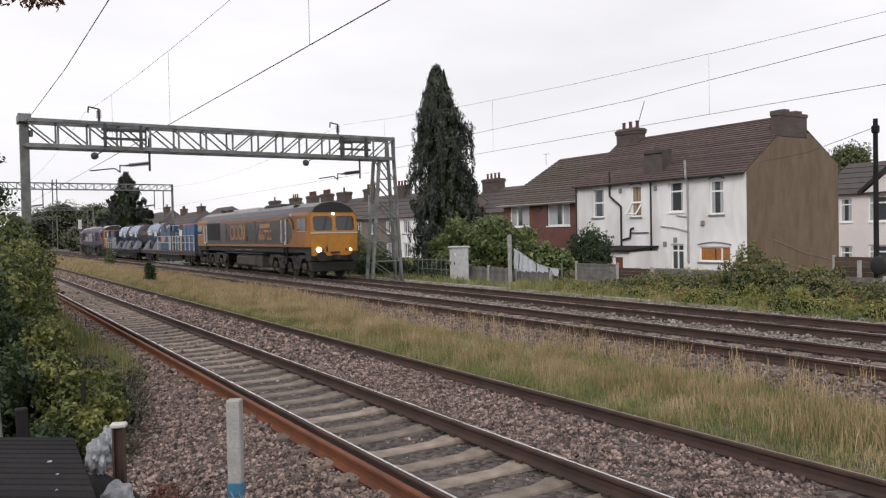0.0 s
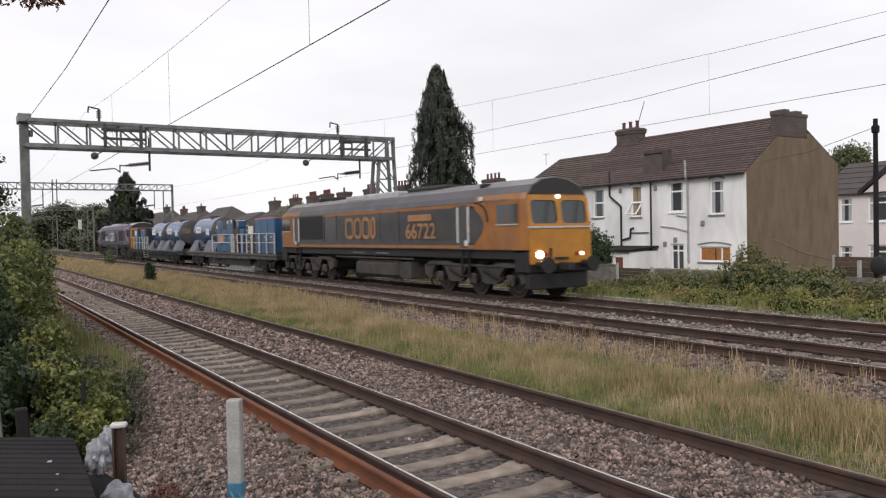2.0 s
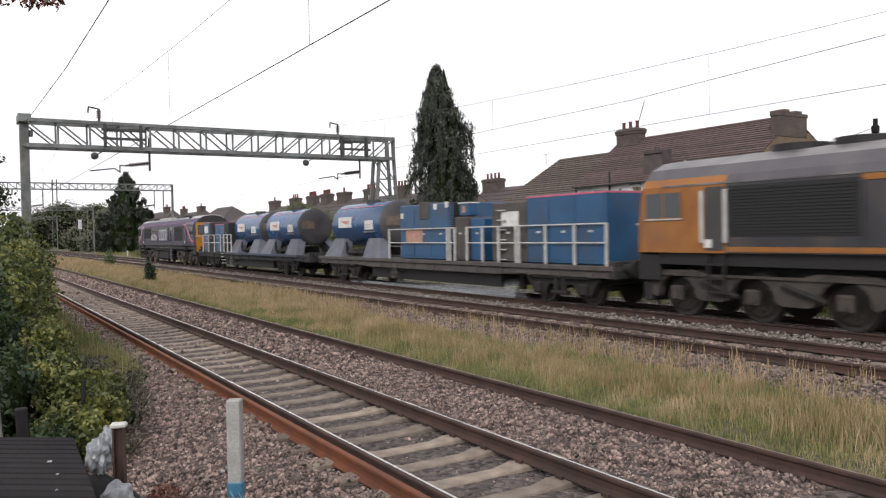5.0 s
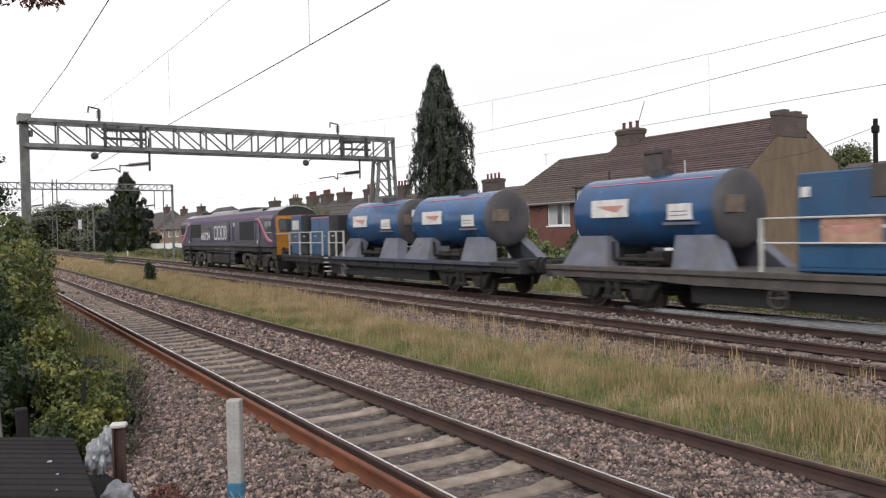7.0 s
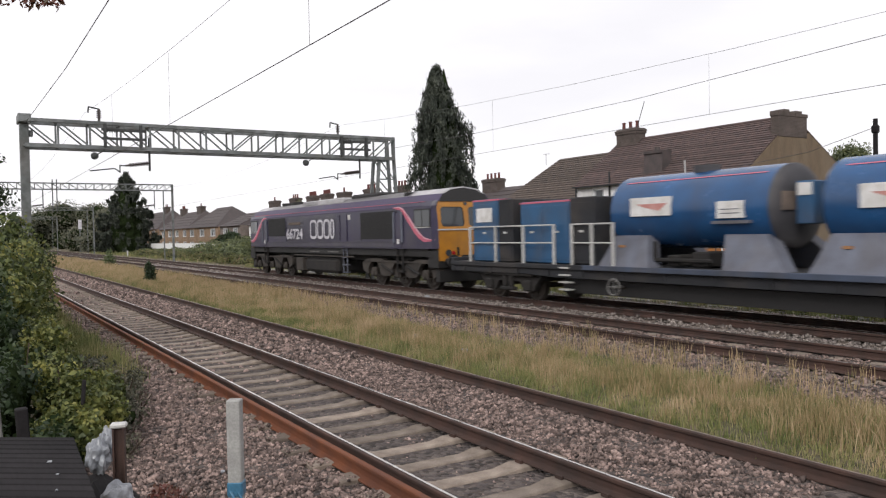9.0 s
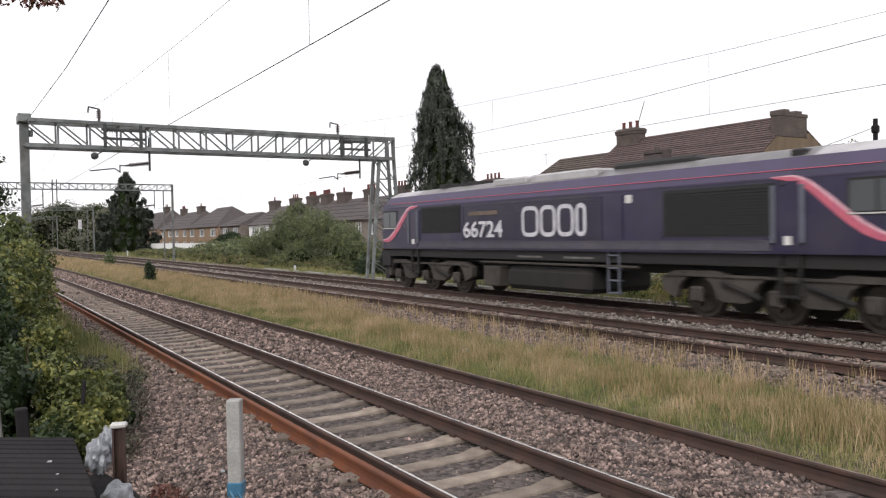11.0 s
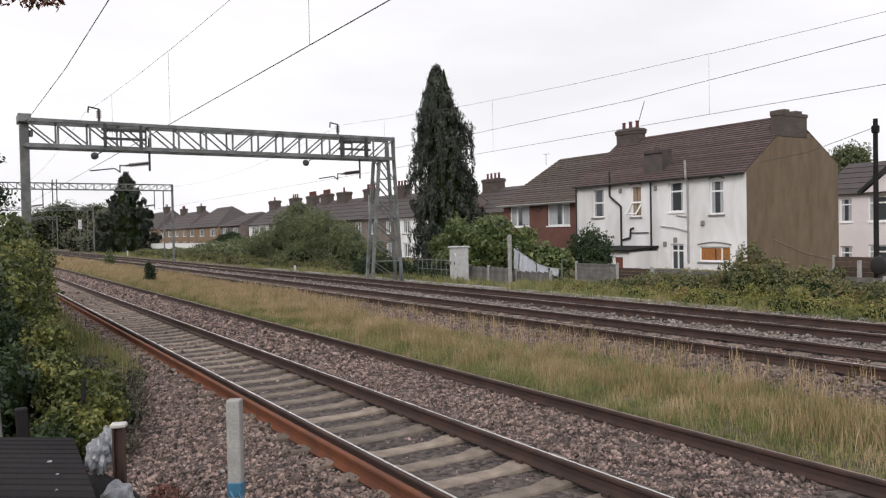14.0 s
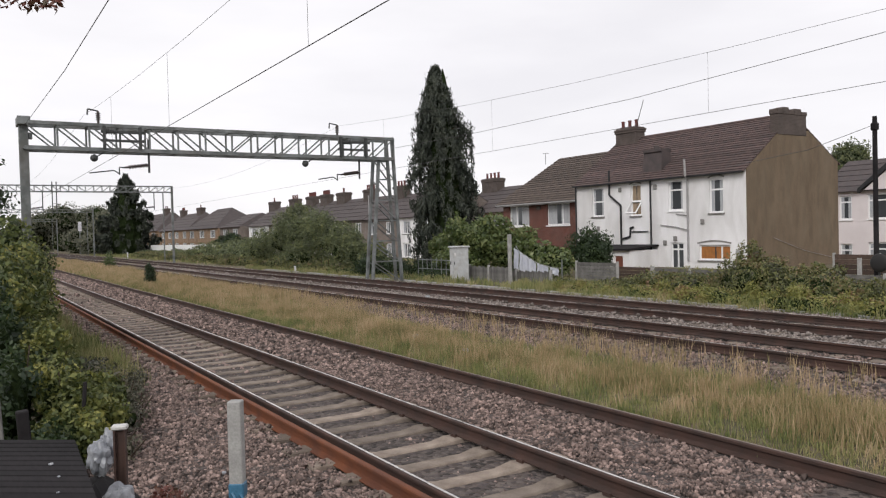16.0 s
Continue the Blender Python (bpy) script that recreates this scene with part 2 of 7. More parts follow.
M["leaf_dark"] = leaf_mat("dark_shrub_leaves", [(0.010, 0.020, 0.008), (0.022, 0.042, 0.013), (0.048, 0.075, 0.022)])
M["leaf_ivy"] = leaf_mat("ivy_leaves", [(0.030, 0.042, 0.015), (0.072, 0.092, 0.025), (0.155, 0.168, 0.042), (0.31, 0.285, 0.075)])
M["leaf_dusty"] = leaf_mat("dusty_bramble_leaves", [(0.030, 0.032, 0.022), (0.065, 0.068, 0.045), (0.13, 0.125, 0.085), (0.20, 0.165, 0.125)])
# Distance haze is mixed into these leaf colours: greyer, with lifted darks.
M["leaf_far"] = leaf_mat("haze_tinted_leaves", [(0.060, 0.068, 0.048), (0.110, 0.116, 0.078), (0.185, 0.170, 0.115)])
M["leaf_nettle"] = leaf_mat("nettle_leaves", [(0.070, 0.078, 0.028), (0.150, 0.165, 0.045), (0.265, 0.255, 0.070), (0.24, 0.145, 0.085)])
M["leaf_mid"] = leaf_mat("shrub_leaves", [(0.035, 0.055, 0.020), (0.075, 0.105, 0.034), (0.15, 0.175, 0.06)])
M["leaf_bramble"] = leaf_mat("bramble_leaves", [(0.040, 0.036, 0.026), (0.070, 0.080, 0.030), (0.150, 0.155, 0.050), (0.22, 0.14, 0.085)])
M["leaf_scrub"] = leaf_mat("willow_scrub_leaves", [(0.052, 0.066, 0.038), (0.100, 0.120, 0.056), (0.200, 0.212, 0.078)])
M["cypress"] = leaf_mat("cypress_sprays", [(0.014, 0.020, 0.015), (0.033, 0.042, 0.029), (0.078, 0.088, 0.062)], trans=0.1)
M["leaf_laurel"] = leaf_mat("laurel_leaves", [(0.045, 0.070, 0.024), (0.100, 0.135, 0.042), (0.215, 0.235, 0.090)], rough=0.45)
# Near-black and gloss-free: the shade deep inside foliage is put into this colour.
M["core"] = mat("painted_shade_core", (0.024, 0.034, 0.014), (0.013, 0.019, 0.008), rough=1.0, scale=4, fine=22, bump=1.0)
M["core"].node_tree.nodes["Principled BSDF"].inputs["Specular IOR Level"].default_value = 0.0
M["grass"] = leaf_mat("grass_blades", [(0.165, 0.160, 0.062), (0.275, 0.218, 0.105), (0.42, 0.305, 0.175), (0.52, 0.395, 0.26)])
M["grass_green"] = leaf_mat("green_grass_blades", [(0.075, 0.105, 0.032), (0.150, 0.178, 0.058), (0.27, 0.255, 0.105), (0.42, 0.335, 0.20)])
M["red_weed"] = leaf_mat("red_weed", [(0.09, 0.03, 0.025), (0.15, 0.05, 0.04), (0.08, 0.06, 0.03)])


# ---- building blocks ----
def tick(name, bm, material, parent=None, label="", smooth=False):
    """Links a bmesh as one mesh object, under a thing when a parent is given."""
    me = bpy.data.meshes.new(name)
    bm.normal_update()
    bm.to_mesh(me)
    bm.free()
    if smooth:
        for poly in me.polygons:
            poly.use_smooth = True
        me.set_sharp_from_angle(angle=radians(35))
    me.materials.append(M[material] if isinstance(material, str) else material)
    ob = new(name, me)
    if parent:
        ob.parent = parent
    if label:
        ob["label"] = label
    return ob


def part(name, bm, material, parent, label="", smooth=False):
    return tick(name, bm, material, parent, label, smooth)


def thing(name, label, category, at=(0, 0, 0), group="", kind=""):
    ob = new(name)
    ob.location = at
    ob.empty_display_size = 0.2
    return tagged(ob, label, category, group, kind)


def box(bm, x0, x1, y0, y1, z0, z1, bevel=0.0):
    m = Matrix.Translation(((x0 + x1) / 2, (y0 + y1) / 2, (z0 + z1) / 2)) @ Matrix.Diagonal((abs(x1 - x0), abs(y1 - y0), abs(z1 - z0), 1))
    vs = bmesh.ops.create_cube(bm, size=1, matrix=m)["verts"]
    if bevel:
        es = list({e for v in vs for e in v.link_edges})
        bmesh.ops.bevel(bm, geom=es, offset=bevel, segments=1, affect="EDGES")
    return bm


def boxes(*rows, bevel=0.0):
    bm = bmesh.new()
    for r in rows:
        box(bm, *r, bevel=bevel)
    return bm


def bar(bm, a, b, r, sides=6, r2=None):
    """A round bar from a to b."""
    a, b = Vector(a), Vector(b)
    d = b - a
    m = Matrix.Translation((a + b) / 2) @ d.to_track_quat("Z", "Y").to_matrix().to_4x4()
    bmesh.ops.create_cone(bm, cap_ends=True, segments=sides, radius1=r, radius2=r if r2 is None else r2, depth=d.length, matrix=m)
    return bm


def angle_bar(bm, a, b, w, t):
    """A flat or square steel bar from a to b."""
    a, b = Vector(a), Vector(b)
    d = b - a
    m = Matrix.Translation((a + b) / 2) @ d.to_track_quat("Z", "Y").to_matrix().to_4x4() @ Matrix.Diagonal((w, t, d.length, 1))
    bmesh.ops.create_cube(bm, size=1, matrix=m)
    return bm


def prism(bm, pts, axis, a, b):
    """Extrudes a closed outline along an axis from a to b. Outlines are (x, z) for y, (y, z) for x, (x, y) for z."""
    def at(p, s):
        return (p[0], s, p[1]) if axis == "y" else (s, p[0], p[1]) if axis == "x" else (p[0], p[1], s)
    v0, v1 = [bm.verts.new(at(p, a)) for p in pts], [bm.verts.new(at(p, b)) for p in pts]
    n = len(pts)
    bm.faces.new(v0)
    bm.faces.new(v1[::-1])
    for i in range(n):
        bm.faces.new((v0[i], v1[i], v1[(i + 1) % n], v0[(i + 1) % n]))
    bmesh.ops.recalc_face_normals(bm, faces=bm.faces[:])
    return bm


def tube_along(bm, pts, r, sides=5):
    for a, b in zip(pts[:-1], pts[1:]):
        bar(bm, a, b, r, sides)
    return bm


def raw(name, verts, faces, material, parent=None, label="", smooth=False):
    """A mesh from computed arrays (many small pieces in one object)."""
    me = bpy.data.meshes.new(name)
    verts, faces = np.asarray(verts, dtype=np.float32), np.asarray(faces, dtype=np.int32)
    k = faces.shape[1]
    me.vertices.add(len(verts))
    me.vertices.foreach_set("co", verts.ravel())
    me.loops.add(faces.size)
    me.loops.foreach_set("vertex_index", faces.ravel())
    me.polygons.add(len(faces))
    me.polygons.foreach_set("loop_start", np.arange(0, faces.size, k, dtype=np.int32))
    me.update(calc_edges=True)
    me.validate()
    me.materials.append(M[material] if isinstance(material, str) else material)
    ob = new(name, me)
    if parent:
        ob.parent = parent
    if label:
        ob["label"] = label
    return ob


def turns(rng, n):
    """n random rotation matrices."""
    q = rng.normal(size=(n, 4))
    q /= np.linalg.norm(q, axis=1)[:, None]
    w, x, y, z = q.T
    return np.stack([1 - 2 * (y * y + z * z), 2 * (x * y - z * w), 2 * (x * z + y * w), 2 * (x * y + z * w), 1 - 2 * (x * x + z * z), 2 * (y * z - x * w),
                     2 * (x * z - y * w), 2 * (y * z + x * w), 1 - 2 * (x * x + y * y)], 1).reshape(n, 3, 3)


def rock():
    bm = bmesh.new()
    bmesh.ops.create_cube(bm, size=1.35)
    bmesh.ops.triangulate(bm, faces=bm.faces[:])
    v = np.array([q.co[:] for q in bm.verts])
    f = np.array([[q.index for q in p.verts] for p in bm.faces])
    bm.free()
    return v, f


ROCK_V, ROCK_F = rock()


def stones(rng, at, size, name, material, parent=None):
    """Angular stones at the given places."""
    n = len(at)
    sc = size[:, None] * rng.uniform(0.55, 1.15, (n, 3))
    v = ROCK_V[None] + rng.uniform(-0.34, 0.34, (n, len(ROCK_V), 3))
    v = np.einsum("nij,nkj->nki", turns(rng, n), v * sc[:, None, :]) + at[:, None, :]
    f = ROCK_F[None] + (np.arange(n) * len(ROCK_V))[:, None, None]
    return raw(name, v.reshape(-1, 3), f.reshape(-1, 3), material, parent)


def leaves(rng, at, out, size, name, material, parent=None, length=1.6, label="", droop=0.0):
    """Pointed, slightly folded leaves at the given places, facing roughly outwards."""
    n = len(at)
    nrm = out + rng.normal(0, 0.75, (n, 3))
    nrm /= np.linalg.norm(nrm, axis=1)[:, None] + 1e-9
    t = rng.normal(0, 1, (n, 3)) + np.array([0, 0, -droop])
    t -= (t * nrm).sum(1)[:, None] * nrm
    t /= np.linalg.norm(t, axis=1)[:, None] + 1e-9
    s = np.cross(nrm, t)
    L, Wd = (size * length)[:, None], (size * 0.5)[:, None]
    a = at - t * L / 2
    b = at + t * L / 2 - nrm * L * 0.12
    c, d = at + s * Wd - nrm * Wd * 0.25, at - s * Wd - nrm * Wd * 0.25
    v = np.stack([a, c, b, d], 1).reshape(-1, 3)
    base = (np.arange(n) * 4)[:, None]
    f = np.concatenate([base + np.array([[0, 1, 2]]), base + np.array([[0, 2, 3]])], 0)
    return raw(name, v, f, material, parent, label)


def blades(rng, x, y, z, h, w, name, material, parent=None, lean=0.25, kind="stuff"):
    """Grass: bent, tapered blades standing on the ground."""
    n = len(x)
    ang = rng.uniform(0, 2 * np.pi, n)
    la, lm = rng.uniform(0, 2 * np.pi, n), np.abs(rng.normal(0, lean, n)) * h
    base = np.stack([x, y, z], 1)
    side = np.stack([np.cos(ang), np.sin(ang), np.zeros(n)], 1) * (w / 2)[:, None]
    tip = base + np.stack([np.cos(la) * lm, np.sin(la) * lm, h], 1)
    mid = base + np.stack([np.cos(la) * lm * 0.35, np.sin(la) * lm * 0.35, h * 0.6], 1)
    v = np.stack([base - side, base + side, mid + side * 0.8, mid - side * 0.8, tip], 1).reshape(-1, 3)
    b = (np.arange(n) * 5)[:, None]
    f = np.concatenate([b + np.array([[0, 1, 2]]), b + np.array([[0, 2, 3]]), b + np.array([[3, 2, 4]])], 0)
    return raw(name, v, f, material, parent)


# ---- ground: one sheet to the horizon, with the raised track beds ----
PROFILE = [(-3000, -0.6), (-60, -0.4), (-5, -0.38), (1.0, -0.36), (1.7, -0.31), (2.3, -0.25), (2.9, -0.215), (5.8, -0.215), (6.6, -0.20), (7.1, -0.17), (7.7, -0.10),
           (9.3, -0.04), (10.3, -0.02), (10.9, 0.03), (17.6, 0.03), (18.3, -0.05), (19.4, 0.0), (22.0, 0.0), (26.0, -0.08), (36.0, -0.12), (70.0, -0.3), (3000, -0.6)]


def ground_z(x):
    return float(np.interp(x, [q[0] for q in PROFILE], [q[1] for q in PROFILE]))


def build_ground():
    bm = bmesh.new()
    ys = [-3000, -60, -10, 0, 10, 20, 40, 80, 160, 400, 3000]
    grid = [[bm.verts.new((x, y, z)) for y in ys] for x, z in PROFILE]
    for i in range(len(PROFILE) - 1):
        for j in range(len(ys) - 1):
            f = bm.faces.new((grid[i][j], grid[i + 1][j], grid[i + 1][j + 1], grid[i][j + 1]))
            mid = (PROFILE[i][0] + PROFILE[i + 1][0]) / 2
            f.material_index = 0 if (1.0 < mid < 7.1 or 9.4 < mid < 18.2) else 1
    ob = tick("ground", bm, "ballast")
    ob.data.materials.append(M["soil"])
    tagged(ob, "railway ballast and rough earth running to the horizon", "ground", kind="structure")


build_ground()

XA, XD = 3.552, 11.189
GAUGE = 1.505
NEAR_MID, MID_MID, FAR_MID, FAR_Z = XA + GAUGE / 2, XD + GAUGE / 2, XD + 3.362 + GAUGE / 2, 0.228

RAIL_OUT = [(-0.075, -0.158), (0.075, -0.158), (0.075, -0.147), (0.018, -0.128), (0.010, -0.118), (0.010, -0.050), (0.035, -0.036), (0.036, -0.008),
            (0.028, 0.0), (-0.028, 0.0), (-0.036, -0.008), (-0.035, -0.036), (-0.010, -0.050), (-0.010, -0.118), (-0.018, -0.128), (-0.075, -0.147)]


def rail(parent, x, z, side, head, y0=-60, y1=420):
    r = part("rail", prism(bmesh.new(), [(x + a, z + b) for a, b in RAIL_OUT], "y", y0, y1), side, parent)
    part("running_band", boxes((x + 0.000, x + 0.027, y0, y1, z + 0.0005, z + 0.003)), head, r, "worn rail head")
    return r


def sleeper_mesh():
    """A concrete sleeper: raised rail seats, a lower waist and chamfered edges."""
    bm = bmesh.new()
    rings = []
    for x, top, w in ((-1.21, -0.020, 0.112), (-1.18, 0.0, 0.122), (-0.56, 0.004, 0.126), (-0.36, -0.030, 0.112), (0.36, -0.030, 0.112), (0.56, 0.004, 0.126), (1.18, 0.0, 0.122), (1.21, -0.020, 0.112)):
        rings.append([bm.verts.new((x, y, z)) for y, z in ((-w - 0.024, -0.17), (-w - 0.004, top - 0.014), (-w + 0.012, top), (w - 0.012, top), (w + 0.004, top - 0.014), (w + 0.024, -0.17))])
    for A, B in zip(rings, rings[1:]):
        for k in range(6):
            bm.faces.new((A[k], B[k], B[(k + 1) % 6], A[(k + 1) % 6]))
    bm.faces.new(rings[0])
    bm.faces.new(rings[-1][::-1])
    bmesh.ops.recalc_face_normals(bm, faces=bm.faces[:])
    me = bpy.data.meshes.new("sleeper")
    bm.to_mesh(me)
    bm.free()
    me.materials.append(M["concrete"])
    return me


SLEEPER = sleeper_mesh()


def build_track(x_mid, z, label, n, y0, side, head, buried, step=0.685):
    tr = thing("railway_track", label, "railway track", kind="structure")
    rail(tr, x_mid - GAUGE / 2, z, side, head)
    rail(tr, x_mid + GAUGE / 2, z, side, head)
    rng = random.Random(5)
    for i in range(n):
        s = new("sleeper", SLEEPER)
        s.parent = tr
        s.location = (x_mid + rng.uniform(-0.015, 0.015), y0 + i * step + rng.uniform(-0.012, 0.012), z - 0.165 - buried)
        s.rotation_euler = (0, 0, rng.uniform(-0.008, 0.008))
    bm = bmesh.new()
    if not buried:
        for i in range(min(n, 60)):
            y = y0 + i * step
            for xr in (x_mid - GAUGE / 2, x_mid + GAUGE / 2):
                for sg in (-1, 1):
                    box(bm, xr + sg * 0.06 - 0.03, xr + sg * 0.12, y - 0.05, y + 0.05, z - 0.165, z - 0.125)
        c = part("rail_clip", bm, "rail_side", tr)
        c["kind"] = "stuff"
    return tr


build_track(NEAR_MID, 0.0, "near track with rusty rails on concrete sleepers", 245, 0.655, "rail_side", "rail_top", 0.0, step=0.65)
build_track(MID_MID, FAR_Z, "middle track with dark rails in grey ballast", 150, 0.0, "rail_side", "rail_top", 0.02)
build_track(FAR_MID, FAR_Z, "far track with dark rails in grey ballast", 150, 0.3, "rail_side", "rail_top", 0.02)
spare = thing("spare_rail", "loose dark rusty rail lying on the ballast edge", "rail")
rail(spare, 6.976, -0.012, "rail_side", "rail_dull", -60, 330)
rusty = thing("spare_rail", "rusty orange loose rail lying against the near running rail", "rail")
part("rail", prism(bmesh.new(), [(XA - 0.150 + a * 1.0, -0.022 + b * 1.05) for a, b in RAIL_OUT], "y", -60, 330), "rail_rust", rusty)


# ---- houses ----
def wall_along_y(x, th, y0, y1, z0, z1, holes):
    """A wall of that thickness with openings right through it."""
    bm = bmesh.new()
    ys = sorted({y0, y1, *[h[0] for h in holes], *[h[1] for h in holes]})
    zs = sorted({z0, z1, *[h[2] for h in holes], *[h[3] for h in holes]})
    for ya, yb in zip(ys[:-1], ys[1:]):
        run = None
        for za, zb in zip(zs[:-1], zs[1:]):
            open_here = any(h[0] <= ya and yb <= h[1] and h[2] <= za and zb <= h[3] for h in holes)
            if open_here:
                if run:
                    box(bm, x, x + th, ya, yb, *run)
                run = None
            else:
                run = (run[0], zb) if run else (za, zb)
        if run:
            box(bm, x, x + th, ya, yb, *run)
    bmesh.ops.remove_doubles(bm, verts=bm.verts[:], dist=1e-4)
    return bm


def window(parent, x, y0, y1, z0, z1, transom=0.0, mullions=(), sill="sill", curtain="curtain", cover=0.55, frame_w=0.095, deep=0.10):
    """A framed window set into its opening: frame, panes, curtain and sill. transom: height of the top light."""
    f = frame_w
    w = part("window", boxes((x + deep, x + deep + 0.06, y0, y0 + f, z0, z1), (x + deep, x + deep + 0.06, y1 - f, y1, z0, z1),
                             (x + deep, x + deep + 0.06, y0 + f, y1 - f, z0, z0 + f), (x + deep, x + deep + 0.06, y0 + f, y1 - f, z1 - f, z1)), "upvc", parent, "white window frame")
    if transom:
        part("transom", boxes((x + deep - 0.01, x + deep + 0.055, y0 + f, y1 - f, z1 - transom - f / 2, z1 - transom + f / 2)), "upvc", w)
    for my in mullions:
        part("mullion", boxes((x + deep - 0.012, x + deep + 0.054, my - f / 2, my + f / 2, z0 + f, z1 - f)), "upvc", w)
    part("pane", boxes((x + deep + 0.025, x + deep + 0.033, y0 + f * 0.7, y1 - f * 0.7, z0 + f * 0.7, z1 - f * 0.7)), "glass", w)
    if curtain:
        n = 9
        for ya, yb in ((y0 + f, y0 + f + (y1 - y0 - 2 * f) * cover * 0.5), (y1 - f - (y1 - y0 - 2 * f) * cover * 0.5, y1 - f)):
            bm = bmesh.new()
            prev = None
            for i in range(n + 1):
                yy = ya + (yb - ya) * i / n
                xx = x + deep + (0.012 if i % 2 else 0.02)
                cur = (bm.verts.new((xx, yy, z0 + f)), bm.verts.new((xx, yy, z1 - f)))
                if prev:
                    bm.faces.new((prev[0], cur[0], cur[1], prev[1]))
                prev = cur
            part("curtain", bm, curtain, w)
    if sill:
        part("sill", boxes((x - 0.07, x + deep, y0 - 0.08, y1 + 0.08, z0 - 0.10, z0 - 0.005), bevel=0.012), sill, w)
    return w


def roof_slope(parent, xe, ze, xr, zr, ya, yb, n, material, ya_top=None, yb_top=None):
    """Tiled slope from the eave line to the ridge line in overlapping courses."""
    ya_top, yb_top = ya if ya_top is None else ya_top, yb if yb_top is None else yb_top
    d = Vector((xr - xe, 0, zr - ze)).normalized()
    up = Vector((-d.z, 0, d.x)) if d.x > 0 else Vector((d.z, 0, -d.x))
    for i in range(n):
        t0, t1 = i / n, min(1.0, (i + 1.18) / n)
        bm = bmesh.new()
        def pt(t, lift, end):
            y = (ya + (ya_top - ya) * t) if end == 0 else (yb + (yb_top - yb) * t)
            return (xe + (xr - xe) * t + up.x * lift, y, ze + (zr - ze) * t + up.z * lift)
        q = [pt(t0, 0.070, 0), pt(t0, 0.070, 1), pt(t1, 0.02, 1), pt(t1, 0.02, 0), pt(t0, 0.0, 0), pt(t0, 0.0, 1), pt(t1, -0.02, 1), pt(t1, -0.02, 0)]
        v = [bm.verts.new(c) for c in q]
        for fc in ((0, 1, 2, 3), (7, 6, 5, 4), (0, 4, 5, 1), (1, 5, 6, 2), (2, 6, 7, 3), (3, 7, 4, 0)):
            bm.faces.new([v[k] for k in fc])
        bmesh.ops.recalc_face_normals(bm, faces=bm.faces[:])
        part("tile_course", bm, material, parent)


def chimney(parent, x0, x1, y0, y1, z0, z1, pots, material="dark_brick", pot_h=0.45):
    c = part("chimney", boxes((x0, x1, y0, y1, z0, z1), (x0 - 0.06, x1 + 0.06, y0 - 0.06, y1 + 0.06, z1 - 0.38, z1 - 0.22), (x0 - 0.09, x1 + 0.09, y0 - 0.09, y1 + 0.09, z1 - 0.215, z1 - 0.08), bevel=0.015), material, parent)
    for i in range(pots):
        yy = y0 + (y1 - y0) * (i + 0.5) / pots
        bm = bar(bmesh.new(), ((x0 + x1) / 2, yy, z1), ((x0 + x1) / 2, yy, z1 + pot_h), 0.13, 10, 0.10)
        bar(bm, ((x0 + x1) / 2, yy, z1 + pot_h - 0.06), ((x0 + x1) / 2, yy, z1 + pot_h + 0.02), 0.135, 10)
        part("chimney_pot", bm, "clay", c)
    return c


BX = 36.0
M["tan_curtain"] = mat("tan_curtain", (0.33, 0.25, 0.17), (0.24, 0.18, 0.12), rough=0.9, scale=9, stretch=(1, 3, 0.2))
RIDGE_X, RIDGE_Z, EAVE_Z = 40.3, 8.5, 5.30


def white_house(y0, y1, holes, label):
    h = thing("terraced_house", label, "house", group="white terrace")
    part("back_wall", wall_along_y(BX, 0.3, y0 + 0.02, y1 - 0.02, -0.3, EAVE_Z, holes), "white_wall", h)
    part("front_wall", boxes((44.2, 44.5, y0 + 0.02, y1 - 0.02, -0.3, 5.9)), "brown_render", h)
    part("inner_wall", boxes((BX + 1.2, BX + 1.3, y0 + 0.3, y1 - 0.3, -0.2, 5.2)), "sill", h)
    roof_slope(h, BX - 0.22, EAVE_Z - 0.13, RIDGE_X, RIDGE_Z, y0, y1, 22, "tile")
    roof_slope(h, 44.8, 5.75, RIDGE_X, RIDGE_Z, y0, y1, 12, "tile")
    bm = bmesh.new()
    bar(bm, (RIDGE_X, y0, RIDGE_Z + 0.02), (RIDGE_X, y1, RIDGE_Z + 0.02), 0.11, 8)
    part("ridge_tile", bm, "tile", h)
    part("gutter", prism(bmesh.new(), [(BX - 0.30, 5.13), (BX - 0.18, 5.13), (BX - 0.18, 5.24), (BX - 0.205, 5.24), (BX - 0.21, 5.16), (BX - 0.275, 5.16), (BX - 0.285, 5.24), (BX - 0.31, 5.24)], "y", y0 + 0.02, y1 - 0.02), "black_pipe", h)
    return h


def arch(parent, y0, y1, z):
    """A shallow brick arch over an opening."""
    n = 10
    low = [(y0 + (y1 - y0) * i / n, z + 0.13 * math.sin(math.pi * i / n)) for i in range(n + 1)]
    rows = [[(x, y, h + up) for x, up in ((BX - 0.02, 0), (BX - 0.02, 0.09), (BX + 0.1, 0.09), (BX + 0.1, 0))] for y, h in low]
    bm = bmesh.new()
    rings = [[bm.verts.new(c) for c in r] for r in rows]
    for a, b in zip(rings, rings[1:]):
        for k in range(4):
            bm.faces.new((a[k], b[k], b[(k + 1) % 4], a[(k + 1) % 4]))
    bm.faces.new(rings[0])
    bm.faces.new(rings[-1][::-1])
    bmesh.ops.recalc_face_normals(bm, faces=bm.faces)
    part("window_arch", bm, "sill", parent)


